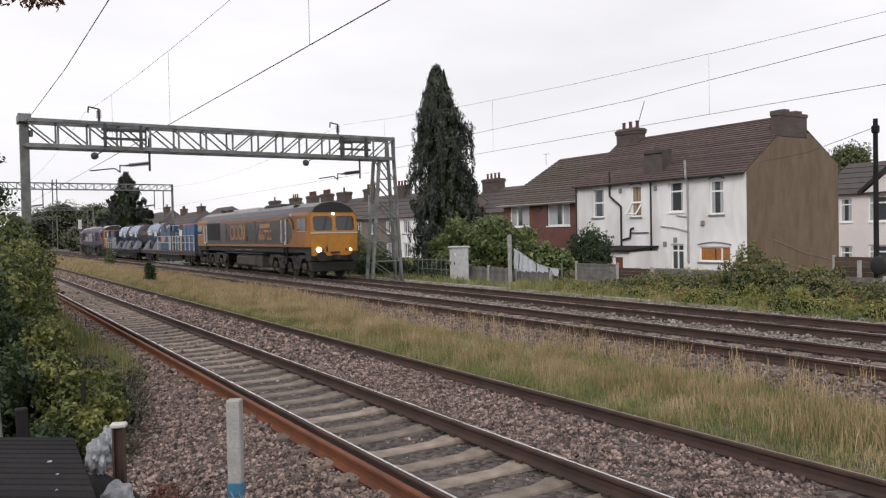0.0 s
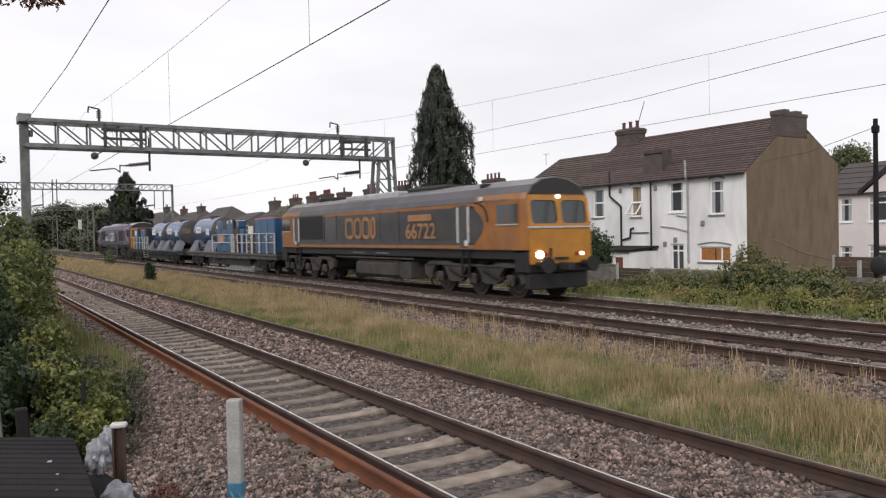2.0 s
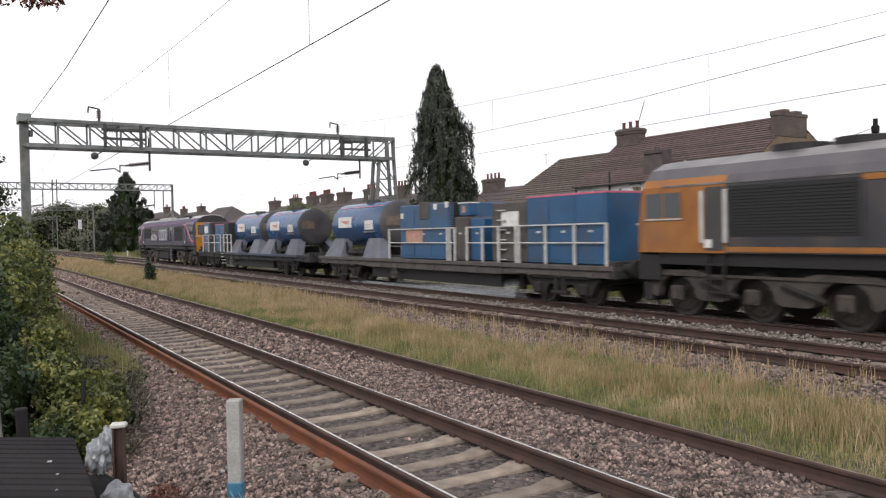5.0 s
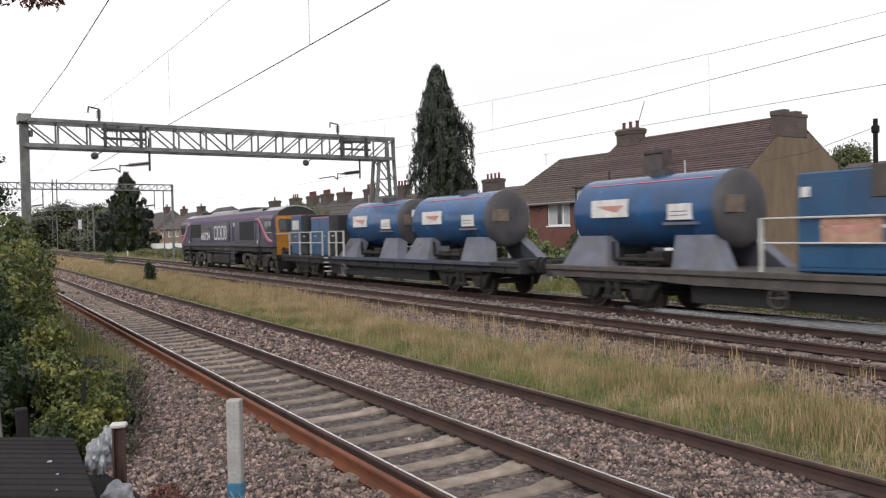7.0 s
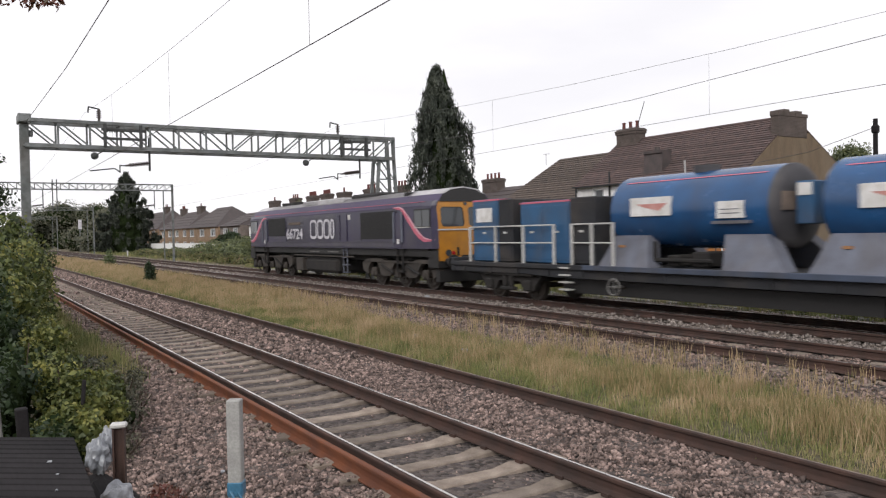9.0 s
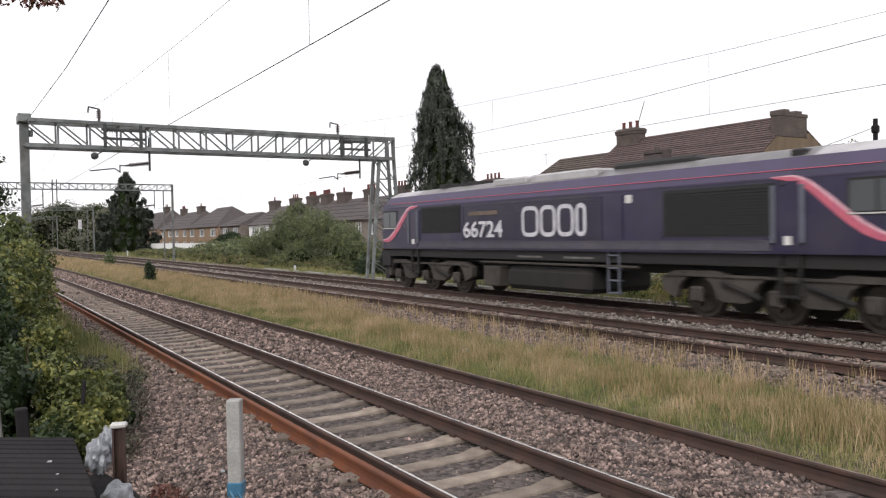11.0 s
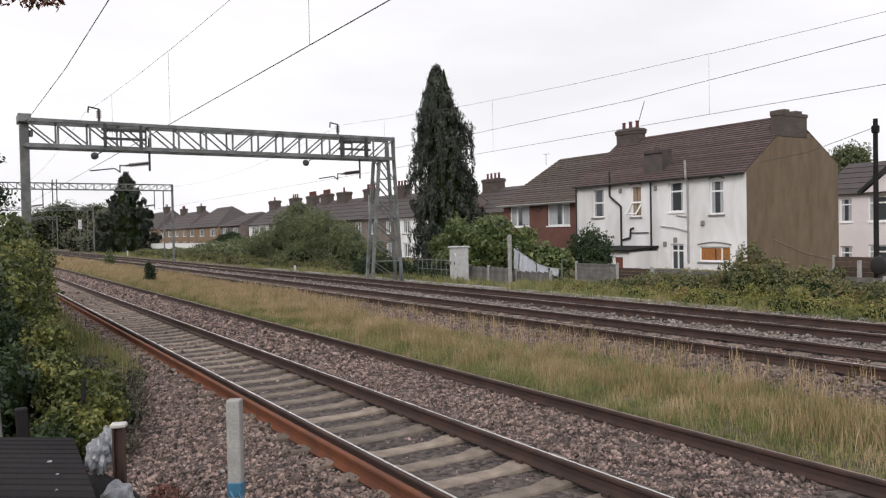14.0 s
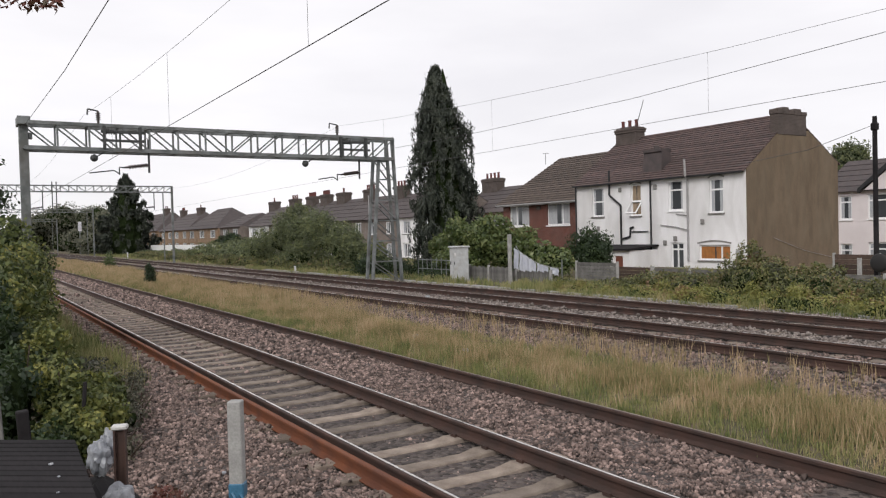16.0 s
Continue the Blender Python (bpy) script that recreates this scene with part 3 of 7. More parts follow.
ha_holes = [(37.59, 38.67, 3.10, 5.02), (34.31, 35.17, 3.05, 5.02), (37.1, 39.2, 0.2, 1.25)]
ha = white_house(33.43, 40.36, ha_holes, "white painted terraced house with dark tiled roof and black drainpipes")
window(ha, BX, 37.59, 38.67, 3.10, 5.02, transom=0.95, curtain="curtain", cover=0.35)
wa = window(ha, BX, 34.31, 35.17, 3.05, 5.02, transom=1.05, curtain="tan_curtain", cover=0.9)
window(ha, BX, 37.1, 39.2, 0.2, 1.25, mullions=(38.1,), curtain="curtain", cover=0.4)
sash = part("open_sash", bmesh.new(), "upvc", wa, "window sash tilted open")
bm = bmesh.new()
for a, b in (((-0.0, 0), (0.0, 1.0)), ((0.86, 0), (0.86, 1.0))):
    box(bm, -0.03, 0.03, a[0] - 0.035, a[0] + 0.035, 0, 0.95)
box(bm, -0.03, 0.03, 0.035, 0.825, 0.0, 0.07)
box(bm, -0.03, 0.03, 0.035, 0.825, 0.88, 0.95)
bm.to_mesh(sash.data)
bm.free()
sash.matrix_local = pose(BX - 0.50, 34.31, 3.20, 0, 38, 0)
arch(ha, 37.0, 39.3, 1.30)
arch(ha, 34.25, 35.23, 5.0)

hb_holes = [(31.02, 32.10, 3.25, 5.05), (28.18, 29.14, 3.02, 4.95), (31.03, 31.99, -0.2, 1.36), (27.77, 29.91, 0.35, 1.22)]
hb = white_house(26.70, 33.43, hb_holes, "white painted end terrace house with brown rendered gable wall")
window(hb, BX, 31.02, 32.10, 3.25, 5.05, transom=0.58, curtain="curtain", cover=0.3, sill="upvc")
window(hb, BX, 28.18, 29.14, 3.02, 4.95, transom=0.62, curtain="curtain", cover=0.55)
window(hb, BX, 31.03, 31.99, -0.2, 1.36, transom=0.4, mullions=(31.5,), curtain=None, sill=None)
window(hb, BX, 27.77, 29.91, 0.35, 1.22, mullions=(28.4,), curtain="orange_blind", cover=0.95)
arch(hb, 27.7, 30.0, 1.27)
arch(hb, 28.1, 29.2, 4.97)
part("gable_wall", prism(bmesh.new(), [(BX + 0.02, -0.3), (44.5, -0.3), (44.5, 5.88), (41.6, 7.62), (38.95, 7.48), (BX + 0.02, 5.32)], "y", 26.66, 26.96), "brown_render", hb, "brown rendered gable wall")
ch = part("chimney", boxes((38.75, 41.4, 26.63, 27.12, 7.3, 8.55), (38.70, 39.2, 26.60, 27.15, 8.45, 8.74), (39.2, 39.75, 26.60, 27.15, 8.45, 8.84), (39.75, 40.25, 26.60, 27.15, 8.45, 8.72), (40.25, 40.9, 26.60, 27.15, 8.45, 8.80), (40.9, 41.46, 26.60, 27.15, 8.45, 8.66), bevel=0.02), "dark_brick", hb, "broad crumbling brick chimney stack")
chimney(ha, 39.7, 40.6, 38.2, 40.1, 7.6, 9.30, 3, pot_h=0.50)
part("low_chimney", prism(bmesh.new(), [(36.45, 5.45), (37.5, 5.45), (37.3, 6.9), (37.38, 6.95), (37.38, 7.12), (36.52, 7.12), (36.52, 6.95), (36.6, 6.9)], "y", 33.05, 34.55), "slate", ha, "dark slate-hung stack on the lower roof")
part("chimney_pot", bar(bmesh.new(), (36.95, 33.8, 7.1), (36.95, 33.8, 7.36), 0.2, 10, 0.16), "slate", ha)

# pipes and fittings on the white walls
bm = bmesh.new()
tube_along(bm, [(BX - 0.1, 36.95, 6.05), (BX - 0.1, 36.95, 4.45), (BX - 0.1, 35.95, 3.75), (BX - 0.1, 35.95, 0.5)], 0.065, 8)
part("soil_pipe", bm, "black_pipe", ha, "black cranked drainpipe")
bm = bmesh.new()
tube_along(bm, [(BX - 0.08, 35.9, 1.6), (BX - 0.08, 35.2, 1.75), (BX - 0.08, 35.15, 2.3), (BX - 0.08, 34.9, 2.35)], 0.06, 8)
tube_along(bm, [(BX - 0.06, 35.1, 2.05), (BX - 0.06, 33.7, 2.05)], 0.035, 6)
part("waste_pipe", bm, "black_pipe", ha)
part("downpipe", bar(bmesh.new(), (BX - 0.08, 33.45, 5.2), (BX - 0.08, 33.45, -0.1), 0.055, 8), "black_pipe", ha)
part("corner_pipe", bar(bmesh.new(), (BX - 0.08, 40.2, 5.2), (BX - 0.08, 40.2, 0.0), 0.055, 8), "black_pipe", ha)
part("downpipe", tube_along(bmesh.new(), [(BX - 0.42, 30.5, 6.2), (BX - 0.38, 30.5, 5.25), (BX - 0.09, 30.6, 4.95), (BX - 0.09, 30.6, 0.3)], 0.065, 8), "grey_pipe", hb, "grey cast iron soil pipe")
part("waste_pipe", tube_along(bmesh.new(), [(BX - 0.06, 30.7, 2.1), (BX - 0.06, 31.6, 2.3), (BX - 0.06, 32.7, 2.42)], 0.035, 6), "grey_pipe", hb)
part("waste_pipe", tube_along(bmesh.new(), [(BX - 0.06, 30.7, 2.95), (BX - 0.06, 31.5, 3.05)], 0.035, 6), "grey_pipe", hb)
for yv, zv, hh in ((36.05, 4.75, ha), (33.1, 4.75, hb), (29.6, 2.55, hb), (38.1, 2.3, ha), (32.4, 1.35, hb), (31.6, 1.6, hb)):
    part("wall_vent", boxes((BX - 0.09, BX, yv - 0.13, yv + 0.13, zv - 0.15, zv + 0.15), bevel=0.03), "sill", hh)

# lean-to and outhouse against the white wall
lean = thing("outhouse", "small white outhouse with brown door and felt roof", "outbuilding")
part("wall", wall_along_y(33.6, 0.15, 33.0, 36.6, -0.2, 0.95, [(33.55, 34.2, -0.15, 0.62)]), "white_wall", lean)
part("door", boxes((33.66, 33.70, 33.55, 34.2, -0.15, 0.62), bevel=0.006), "brown_door", lean, "brown wooden door")
for ya_ in (33.0, 36.45):
    part("side_wall", boxes((33.75, BX - 0.02, ya_, ya_ + 0.15, -0.2, 0.95)), "white_wall", lean)
part("roof", prism(bmesh.new(), [(33.4, 0.95), (BX - 0.02, 1.15), (BX - 0.02, 1.25), (33.4, 1.06)], "y", 32.9, 36.75), "wood_dark", lean, "dark felt roof")

red = thing("brick_house", "red brick house with brown hipped tile roof", "house")
rx = 37.5
part("back_wall", wall_along_y(rx, 0.3, 40.40, 50.7, -0.3, 4.42, [(47.35, 49.86, 2.65, 4.28), (42.65, 45.2, 2.65, 4.28)]), "red_brick", red)
part("inner_wall", boxes((rx + 1.2, rx + 1.3, 40.8, 50.4, -0.2, 4.3)), "sill", red)
part("side_wall", boxes((rx + 0.3, 44.0, 50.4, 50.7, -0.3, 4.42)), "red_brick", red)
window(red, rx, 47.35, 49.86, 2.65, 4.28, mullions=(49.0,), sill="upvc", cover=0.8)
window(red, rx, 42.65, 45.2, 2.65, 4.28, mullions=(43.5,), sill="upvc", cover=0.8)
part("extractor_vent", boxes((rx - 0.08, rx, 45.9, 46.4, 3.85, 4.15), bevel=0.02), "dark_brick", red)
roof_slope(red, rx - 0.40, 4.40, 41.0, 8.0, 40.38, 51.1, 20, "tile_brown", 40.38, 47.6)
bm = bmesh.new()
v = [bm.verts.new(c) for c in ((rx - 0.40, 51.1, 4.40), (44.4, 51.1, 4.40), (41.0, 47.6, 8.0), (44.4, 40.4, 4.4), (41.0, 40.4, 8.0))]
bm.faces.new((v[0], v[2], v[1]))
bm.faces.new((v[1], v[2], v[4], v[3]))
part("roof_hip", bm, "tile_brown", red)
part("fascia", boxes((rx - 0.42, rx - 0.39, 40.4, 51.05, 4.22, 4.40), (rx - 0.52, rx - 0.425, 40.4, 51.1, 4.30, 4.39)), "grey_pipe", red)
bm = bar(bmesh.new(), (RIDGE_X, 48.6, 7.6), (RIDGE_X, 48.6, 8.5), 0.02, 5)
bar(bm, (RIDGE_X - 0.02, 48.1, 8.45), (RIDGE_X - 0.02, 48.9, 8.5), 0.015, 4)
part("aerial", bm, "steel_dark", red)
bm = bar(bmesh.new(), (39.9, 38.3, 9.3), (39.9, 37.6, 11.0), 0.025, 5)
part("aerial", bm, "steel_dark", ha)


def far_house(x, y0, y1, eave, ridge, wallmat, roofmat, label, nwin=2, stacks=(), group="far terrace", hip=0.0, depth=8.5):
    h = thing("terraced_house", label, "house", group=group)
    holes, win = [], []
    step = (y1 - y0) / nwin
    for i in range(nwin):
        c = y0 + step * (i + 0.5)
        win.append((c - step * 0.24, c + step * 0.24, eave - 1.65, eave - 0.35))
        win.append((c - step * 0.24, c + step * 0.24, eave - 4.0, eave - 2.6))
    part("wall", wall_along_y(x, 0.3, y0 + 0.01, y1 - 0.01, -0.6, eave, win), wallmat, h)
    part("inner_wall", boxes((x + 1.0, x + 1.1, y0 + 0.2, y1 - 0.2, -0.5, eave)), "sill", h)
    for ya_ in (y0 + 0.01, y1 - 0.3):
        part("side_wall", boxes((x + 0.3, x + depth, ya_, ya_ + 0.29, -0.6, eave)), "grey_brick", h)
    for w in win:
        window(h, x, *w, mullions=((w[0] + w[1]) / 2,), curtain="curtain", cover=0.6)
    roof_slope(h, x - 0.3, eave - 0.1, x + depth / 2, ridge, y0, y1, 6, roofmat, y0 + hip, y1 - hip)
    roof_slope(h, x + depth + 0.3, eave - 0.1, x + depth / 2, ridge, y0, y1, 2, roofmat, y0 + hip, y1 - hip)
    for yy, s in ((y0, hip), (y1, -hip)):
        bm = bmesh.new()
        v = [bm.verts.new(c) for c in ((x - 0.28, yy, eave - 0.1), (x + depth + 0.28, yy, eave - 0.1), (x + depth / 2, yy + s, ridge))]
        bm.faces.new(v)
        part("gable" if not hip else "roof_hip", bm, "grey_brick" if not hip else roofmat, h)
    for yy, wd, pots in stacks:
        chimney(h, x + depth / 2 - 0.9, x + depth / 2 + 0.1, yy - wd / 2, yy + wd / 2, ridge - 0.7, ridge + 0.95, pots, pot_h=0.55)
    return h


far_house(37.5, 62.0, 68.5, 3.95, 6.55, "white_wall", "slate", "white painted terrace house with slate roof", stacks=((70.0 - 2.2, 2.3, 4),))
far_house(37.5, 68.5, 76.0, 3.95, 6.6, "grey_brick", "slate", "grey brick terrace house with slate roof", stacks=((74.5, 2.0, 3),))
far_house(37.5, 76.0, 83.5, 4.0, 6.7, "grey_brick", "slate", "grey brick terrace house with slate roof", stacks=((82.0, 2.2, 4),))
far_house(37.5, 83.5, 91.0, 4.0, 6.75, "white_wall", "slate", "white painted terrace house with slate roof", stacks=((89.6, 2.4, 1),))
far_house(37.5, 91.0, 99.0, 4.0, 6.8, "grey_brick", "slate", "grey brick terrace house with slate roof", stacks=((95.0, 2.2, 5),))
far_house(37.5, 99.0, 107.0, 4.05, 6.8, "grey_brick", "slate", "grey brick terrace house with slate roof", stacks=((99.8, 2.4, 5), (106.3, 2.4, 3)))
far_house(37.5, 107.0, 116.0, 4.05, 6.8, "white_wall", "slate", "white painted terrace house with slate roof", stacks=((115.0, 2.6, 1),))
far_house(36.5, 117.0, 128.0, 4.1, 6.2, "grey_brick", "slate", "grey rendered house with slate roof", hip=2.0)
far_house(36.5, 129.0, 150.0, 4.15, 7.7, "tan_brick", "slate", "tan brick house with hipped slate roof", nwin=3, hip=6.0)
far_house(37.0, 151.0, 176.0, 4.2, 7.6, "tan_brick", "slate", "tan brick house with slate roof", nwin=4, hip=3.0, stacks=((156.0, 3.0, 1), (170.0, 2.4, 3)))
far_house(37.0, 178.0, 205.0, 4.4, 8.6, "tan_brick", "slate", "distant brick house with slate roof", nwin=3, hip=3.0, stacks=((186.0, 3.0, 2),))
far_house(42.5, 56.0, 66.0, 4.15, 6.75, "tan_brick", "slate", "tan brick house with dark roof and red chimney", stacks=((64.3, 2.6, 4),), group="")


def pale_house():
    h = thing("pale_house", "pale pink rendered house with slate roof and front gable", "house")
    x, y0, y1 = 58.0, 14.0, 36.5
    M["pink_wall"] = mat("pale_pink_render", (0.72, 0.66, 0.66), (0.66, 0.60, 0.60), rough=0.9, scale=0.8)
    win = [(33.66, 34.66, 2.5, 4.35), (33.66, 34.66, -0.85, 0.65), (30.2, 32.45, 2.5, 4.4), (30.2, 32.45, -0.85, 0.75)]
    part("wall", wall_along_y(x, 0.3, y0, y1, -1.6, 4.7, win), "pink_wall", h)
    part("inner_wall", boxes((x + 1.0, x + 1.1, y0, y1, -1.5, 4.6)), "sill", h)
    for w in win:
        window(h, x, *w, transom=0.5, curtain="curtain", cover=0.6, frame_w=0.11, sill="upvc")
    roof_slope(h, x - 0.3, 4.6, x + 4.5, 7.3, y0, y1, 6, "slate")
    part("side_wall", boxes((x + 0.3, x + 9, y1 - 0.3, y1, -1.6, 4.7)), "pink_wall", h)
    part("front_gable", prism(bmesh.new(), [(28.6, 4.7), (32.6, 4.7), (30.6, 6.3)], "x", x - 0.25, x + 1.5), "pink_wall", h)
    part("barge_board", prism(bmesh.new(), [(28.2, 4.5), (28.2, 4.8), (30.6, 6.75), (33.0, 4.8), (33.0, 4.5), (30.6, 6.35)], "x", x - 0.45, x + 1.6), "black_pipe", h, "dark barge boards")


pale_house()


# ---- overhead line structures and wires ----
def gantry(y, xl, xr, z0, z1, lattice, label, bays, base_l, base_r, deep=0.9, slim=1.0):
    g = thing("overhead_line_gantry", label, "gantry")
    w = 0.13 * slim
    for yy in (y - deep / 2, y + deep / 2):
        part("top_chord", angle_bar(bmesh.new(), (xl, yy, z1), (xr, yy, z1), w, w), "steel", g)
        part("bottom_chord", angle_bar(bmesh.new(), (xl, yy, z0), (xr, yy, z0), w * 1.15, w * 1.15), "steel", g)
        for i in range(bays):
            a, b = xl + (xr - xl) * i / bays, xl + (xr - xl) * (i + 1) / bays
            part("post", angle_bar(bmesh.new(), (b, yy, z0), (b, yy, z1), 0.07 * slim, 0.05 * slim), "steel", g)
            down = i < bays / 2
            part("diagonal", angle_bar(bmesh.new(), (a, yy, z1 if down else z0), (b, yy, z0 if down else z1), 0.075 * slim, 0.05 * slim), "steel", g)
    for i in range(bays + 1):
        a = xl + (xr - xl) * i / bays
        for zt in (z0, z1):
            part("cross_tie", boxes((a - 0.04, a + 0.04, y - deep / 2, y + deep / 2, zt - 0.035, zt + 0.035)), "steel", g)
    part("mast", boxes((xl - 0.16 * slim, xl + 0.16 * slim, y - 0.16 * slim, y + 0.16 * slim, base_l, z1 + 0.10), (xl - 0.22, xl + 0.22, y - 0.5, y + 0.5, z1 - 0.1, z1 + 0.22), (xl + 0.16, xl + 0.30, y - 0.1, y + 0.1, z1 - 0.6, z1 - 0.35), bevel=0.02), "steel", g)
    if lattice:
        for a, b in (((xr + 0.35, base_r), (xr - 0.02, z1 + 0.1)), ((xr - 1.25, base_r), (xr - 0.75, z0))):
            for yy in (y - 0.3, y + 0.3):
                part("leg", angle_bar(bmesh.new(), (a[0], yy, a[1]), (b[0], yy, b[1]), 0.15, 0.12), "steel", g)
        n = 6
        for i in range(n):
            ta, tb = i / n, (i + 1) / n
            za, zb = base_r + (z0 - base_r) * ta, base_r + (z0 - base_r) * tb
            la, lb = xr - 1.25 + 0.5 * ta, xr - 1.25 + 0.5 * tb
            ra, rb = xr + 0.35 - 0.37 * ta, xr + 0.35 - 0.37 * tb
            for yy in (y - 0.3, y + 0.3):
                part("brace", angle_bar(bmesh.new(), (ra, yy, za), (lb, yy, zb), 0.06, 0.045), "steel", g)
            part("brace", boxes((lb - 0.03, rb + 0.03, y - 0.33, y - 0.27, zb - 0.03, zb + 0.03)), "steel", g)
    else:
        part("mast", boxes((xr - 0.16 * slim, xr + 0.16 * slim, y - 0.16 * slim, y + 0.16 * slim, base_r, z1), (xr - 0.9, xr - 0.9 + 0.15 * slim, y - 0.1 * slim, y + 0.1 * slim, base_r, z0)), "steel", g)
    return g


def arm(g, y, x_wire, x_drop, z_top, z_wire, s=1.0):
    """Drop tube, insulator and registration arm that hold the contact wire."""
    part("drop_tube", bar(bmesh.new(), (x_drop, y, z_top), (x_drop, y, z_wire + 0.05), 0.045 * s, 8), "steel_dark", g)
    bm = bmesh.new()
    for i in range(7):
        t = i / 7
        bar(bm, (x_drop - 0.08 - t * 0.75, y, z_wire + 0.36 - t * 0.10), (x_drop - 0.13 - t * 0.75, y, z_wire + 0.35 - t * 0.10), 0.085, 8)
    bar(bm, (x_drop, y, z_wire + 0.37), (x_drop - 0.95, y, z_wire + 0.24), 0.04, 6)
    part("insulator", bm, "porcelain", g)
    part("registration_arm", tube_along(bmesh.new(), [(x_drop - 0.95, y, z_wire + 0.24), (x_drop - 1.15, y, z_wire + 0.25), (x_drop - 1.15, y, z_wire - 0.02), (x_drop - 1.35, y, z_wire + 0.12), (x_wire, y, z_wire)], 0.025, 6), "steel_dark", g)
    part("registration_tube", tube_along(bmesh.new(), [(x_drop - 1.15, y, z_wire + 0.25), (x_drop - 1.15, y, z_wire - 0.05)], 0.025, 6), "steel_dark", g)


def topper(g, x, y, z):
    """Insulator bracket on top of the beam that carries the upper wire."""
    bm = bar(bmesh.new(), (x, y, z), (x, y, z + 0.55), 0.05, 8)
    for i in range(4):
        bar(bm, (x, y, z + 0.2 + i * 0.08), (x, y, z + 0.23 + i * 0.08), 0.095, 8)
    part("insulator", bm, "porcelain", g)
    part("bracket", tube_along(bmesh.new(), [(x, y, z + 0.55), (x - 0.38, y, z + 0.62), (x - 0.40, y, z + 0.38)], 0.03, 6), "steel_dark", g)


GY = 33.5
g1 = gantry(GY, 2.18, 17.95, 5.92, 6.88, True, "grey lattice steel gantry spanning the tracks", 14, -0.3, 0.0)
arm(g1, GY, 4.45, 6.72, 6.45, 5.03)
arm(g1, GY, 14.2, 16.3, 6.0, 4.92)
topper(g1, 4.84, GY, 6.95)
topper(g1, 15.2, GY, 6.93)
for xa, xb in ((4.84, 6.5), (15.0, 16.6)):
    bm = bmesh.new()
    for zz in (6.28, 6.62):
        box(bm, xa, xb, GY - 0.62, GY - 0.50, zz - 0.045, zz + 0.045)
    for xx in (xa + 0.12, xb - 0.2):
        box(bm, xx - 0.05, xx + 0.05, GY - 0.66, GY - 0.50, 5.95, 6.85)
    for i in range(6):
        bar(bm, (xa + 0.10 + i * 0.09, GY - 0.56, 6.62), (xa + 0.14 + i * 0.09, GY - 0.56, 6.62), 0.10, 8)
    part("tension_frame", bm, "steel_dark", g1)
for xx in (4.6, 13.45):
    bm = bmesh.new()
    bmesh.ops.create_icosphere(bm, subdivisions=2, radius=0.15, matrix=Matrix.Translation((xx, GY - 0.3, 5.6)))
    bar(bm, (xx + 0.1, GY - 0.3, 5.65), (xx + 0.45, GY - 0.3, 5.9), 0.025, 5)
    part("pulley", bm, "steel_dark", g1)
g2 = gantry(79.0, 2.3, 17.9, 6.98, 7.55, False, "distant slender steel gantry spanning the tracks", 22, -0.3, 0.0, deep=0.5, slim=0.6)
arm(g2, 79.0, 4.4, 6.5, 7.0, 5.2)
arm(g2, 79.0, 14.4, 16.2, 7.0, 5.2)
for xx in (8.0, 8.35):
    part("drop_tube", bar(bmesh.new(), (xx - 0.7, 79.0, 7.9), (xx - 0.7, 79.0, 4.9), 0.05, 6), "steel_dark", g2)
g3 = gantry(128.0, 2.3, 17.3, 6.8, 7.25, False, "very distant slender steel gantry", 18, -0.3, 0.0, deep=0.5, slim=0.55)
g4 = gantry(180.0, 2.3, 17.3, 6.8, 7.25, False, "very distant slender steel gantry", 18, -0.3, 0.0, deep=0.5, slim=0.55)


def wire(name, label, pts, r):
    t = tick(name, tube_along(bmesh.new(), pts, r, 5), "wire")
    return tagged(t, label, "overhead wire")


def catenary(x, z_contact, z_sup, z_sag, y_sup):
    """A contact wire hung by droppers from a sagging upper wire, span by span."""
    pts, con, drops = [], [], []
    for (ya, yb) in zip(y_sup[:-1], y_sup[1:]):
        n = 10
        for i in range(n + 1):
            t = i / n
            y = ya + (yb - ya) * t
            z = z_sag + (z_sup - z_sag) * (2 * t - 1) ** 2
            pts.append((x, y, z))
    con = [(x, y_sup[0], z_contact), (x, y_sup[-1], z_contact)]
    wire("catenary_wire", "thin grey upper catenary wire above the track", pts, 0.0045)
    wire("contact_wire", "dark contact wire above the track", con, 0.008 if x < 10 else 0.006)
    return pts


def dropper(x, y, z0, z1):
    tagged(tick("dropper_wire", bar(bmesh.new(), (x, y, z0), (x, y, z1), 0.0035, 4), "wire"), "thin vertical dropper between overhead wires", "overhead wire", group="droppers")


catenary(4.3, 5.0, 7.3, 6.55, [-21.0, 33.5, 79.0, 128.0, 180.0])
catenary(15.3, 5.0, 7.45, 6.38, [-21.0, 33.5, 79.0, 128.0, 180.0])
for y in (10.37, 19.0, 27.0, -2.0):
    dropper(4.3, y, 5.0, 6.55 + 0.75 * ((2 * (y + 21) / 54.5) - 1) ** 2)
for y in (3.5, 12.35, 21.2, 29.0):
    dropper(15.3, y, 5.0, 6.38 + 1.07 * ((2 * (y + 21) / 54.5) - 1) ** 2)
wire("feeder_wire", "dark feeder wire along the gantry masts", [(18.1, -21, 7.9), (18.1, -5, 7.1), (18.1, 9.7, 6.62), (18.1, 17.6, 6.36), (18.1, 26.5, 6.36), (18.0, 33.4, 6.46)], 0.0078)
wire("earth_wire", "dark earth wire along the gantry masts", [(2.2, -21, 6.6), (2.2, 6, 6.2), (2.2, 20, 6.3), (2.2, 33.3, 6.75)], 0.009)

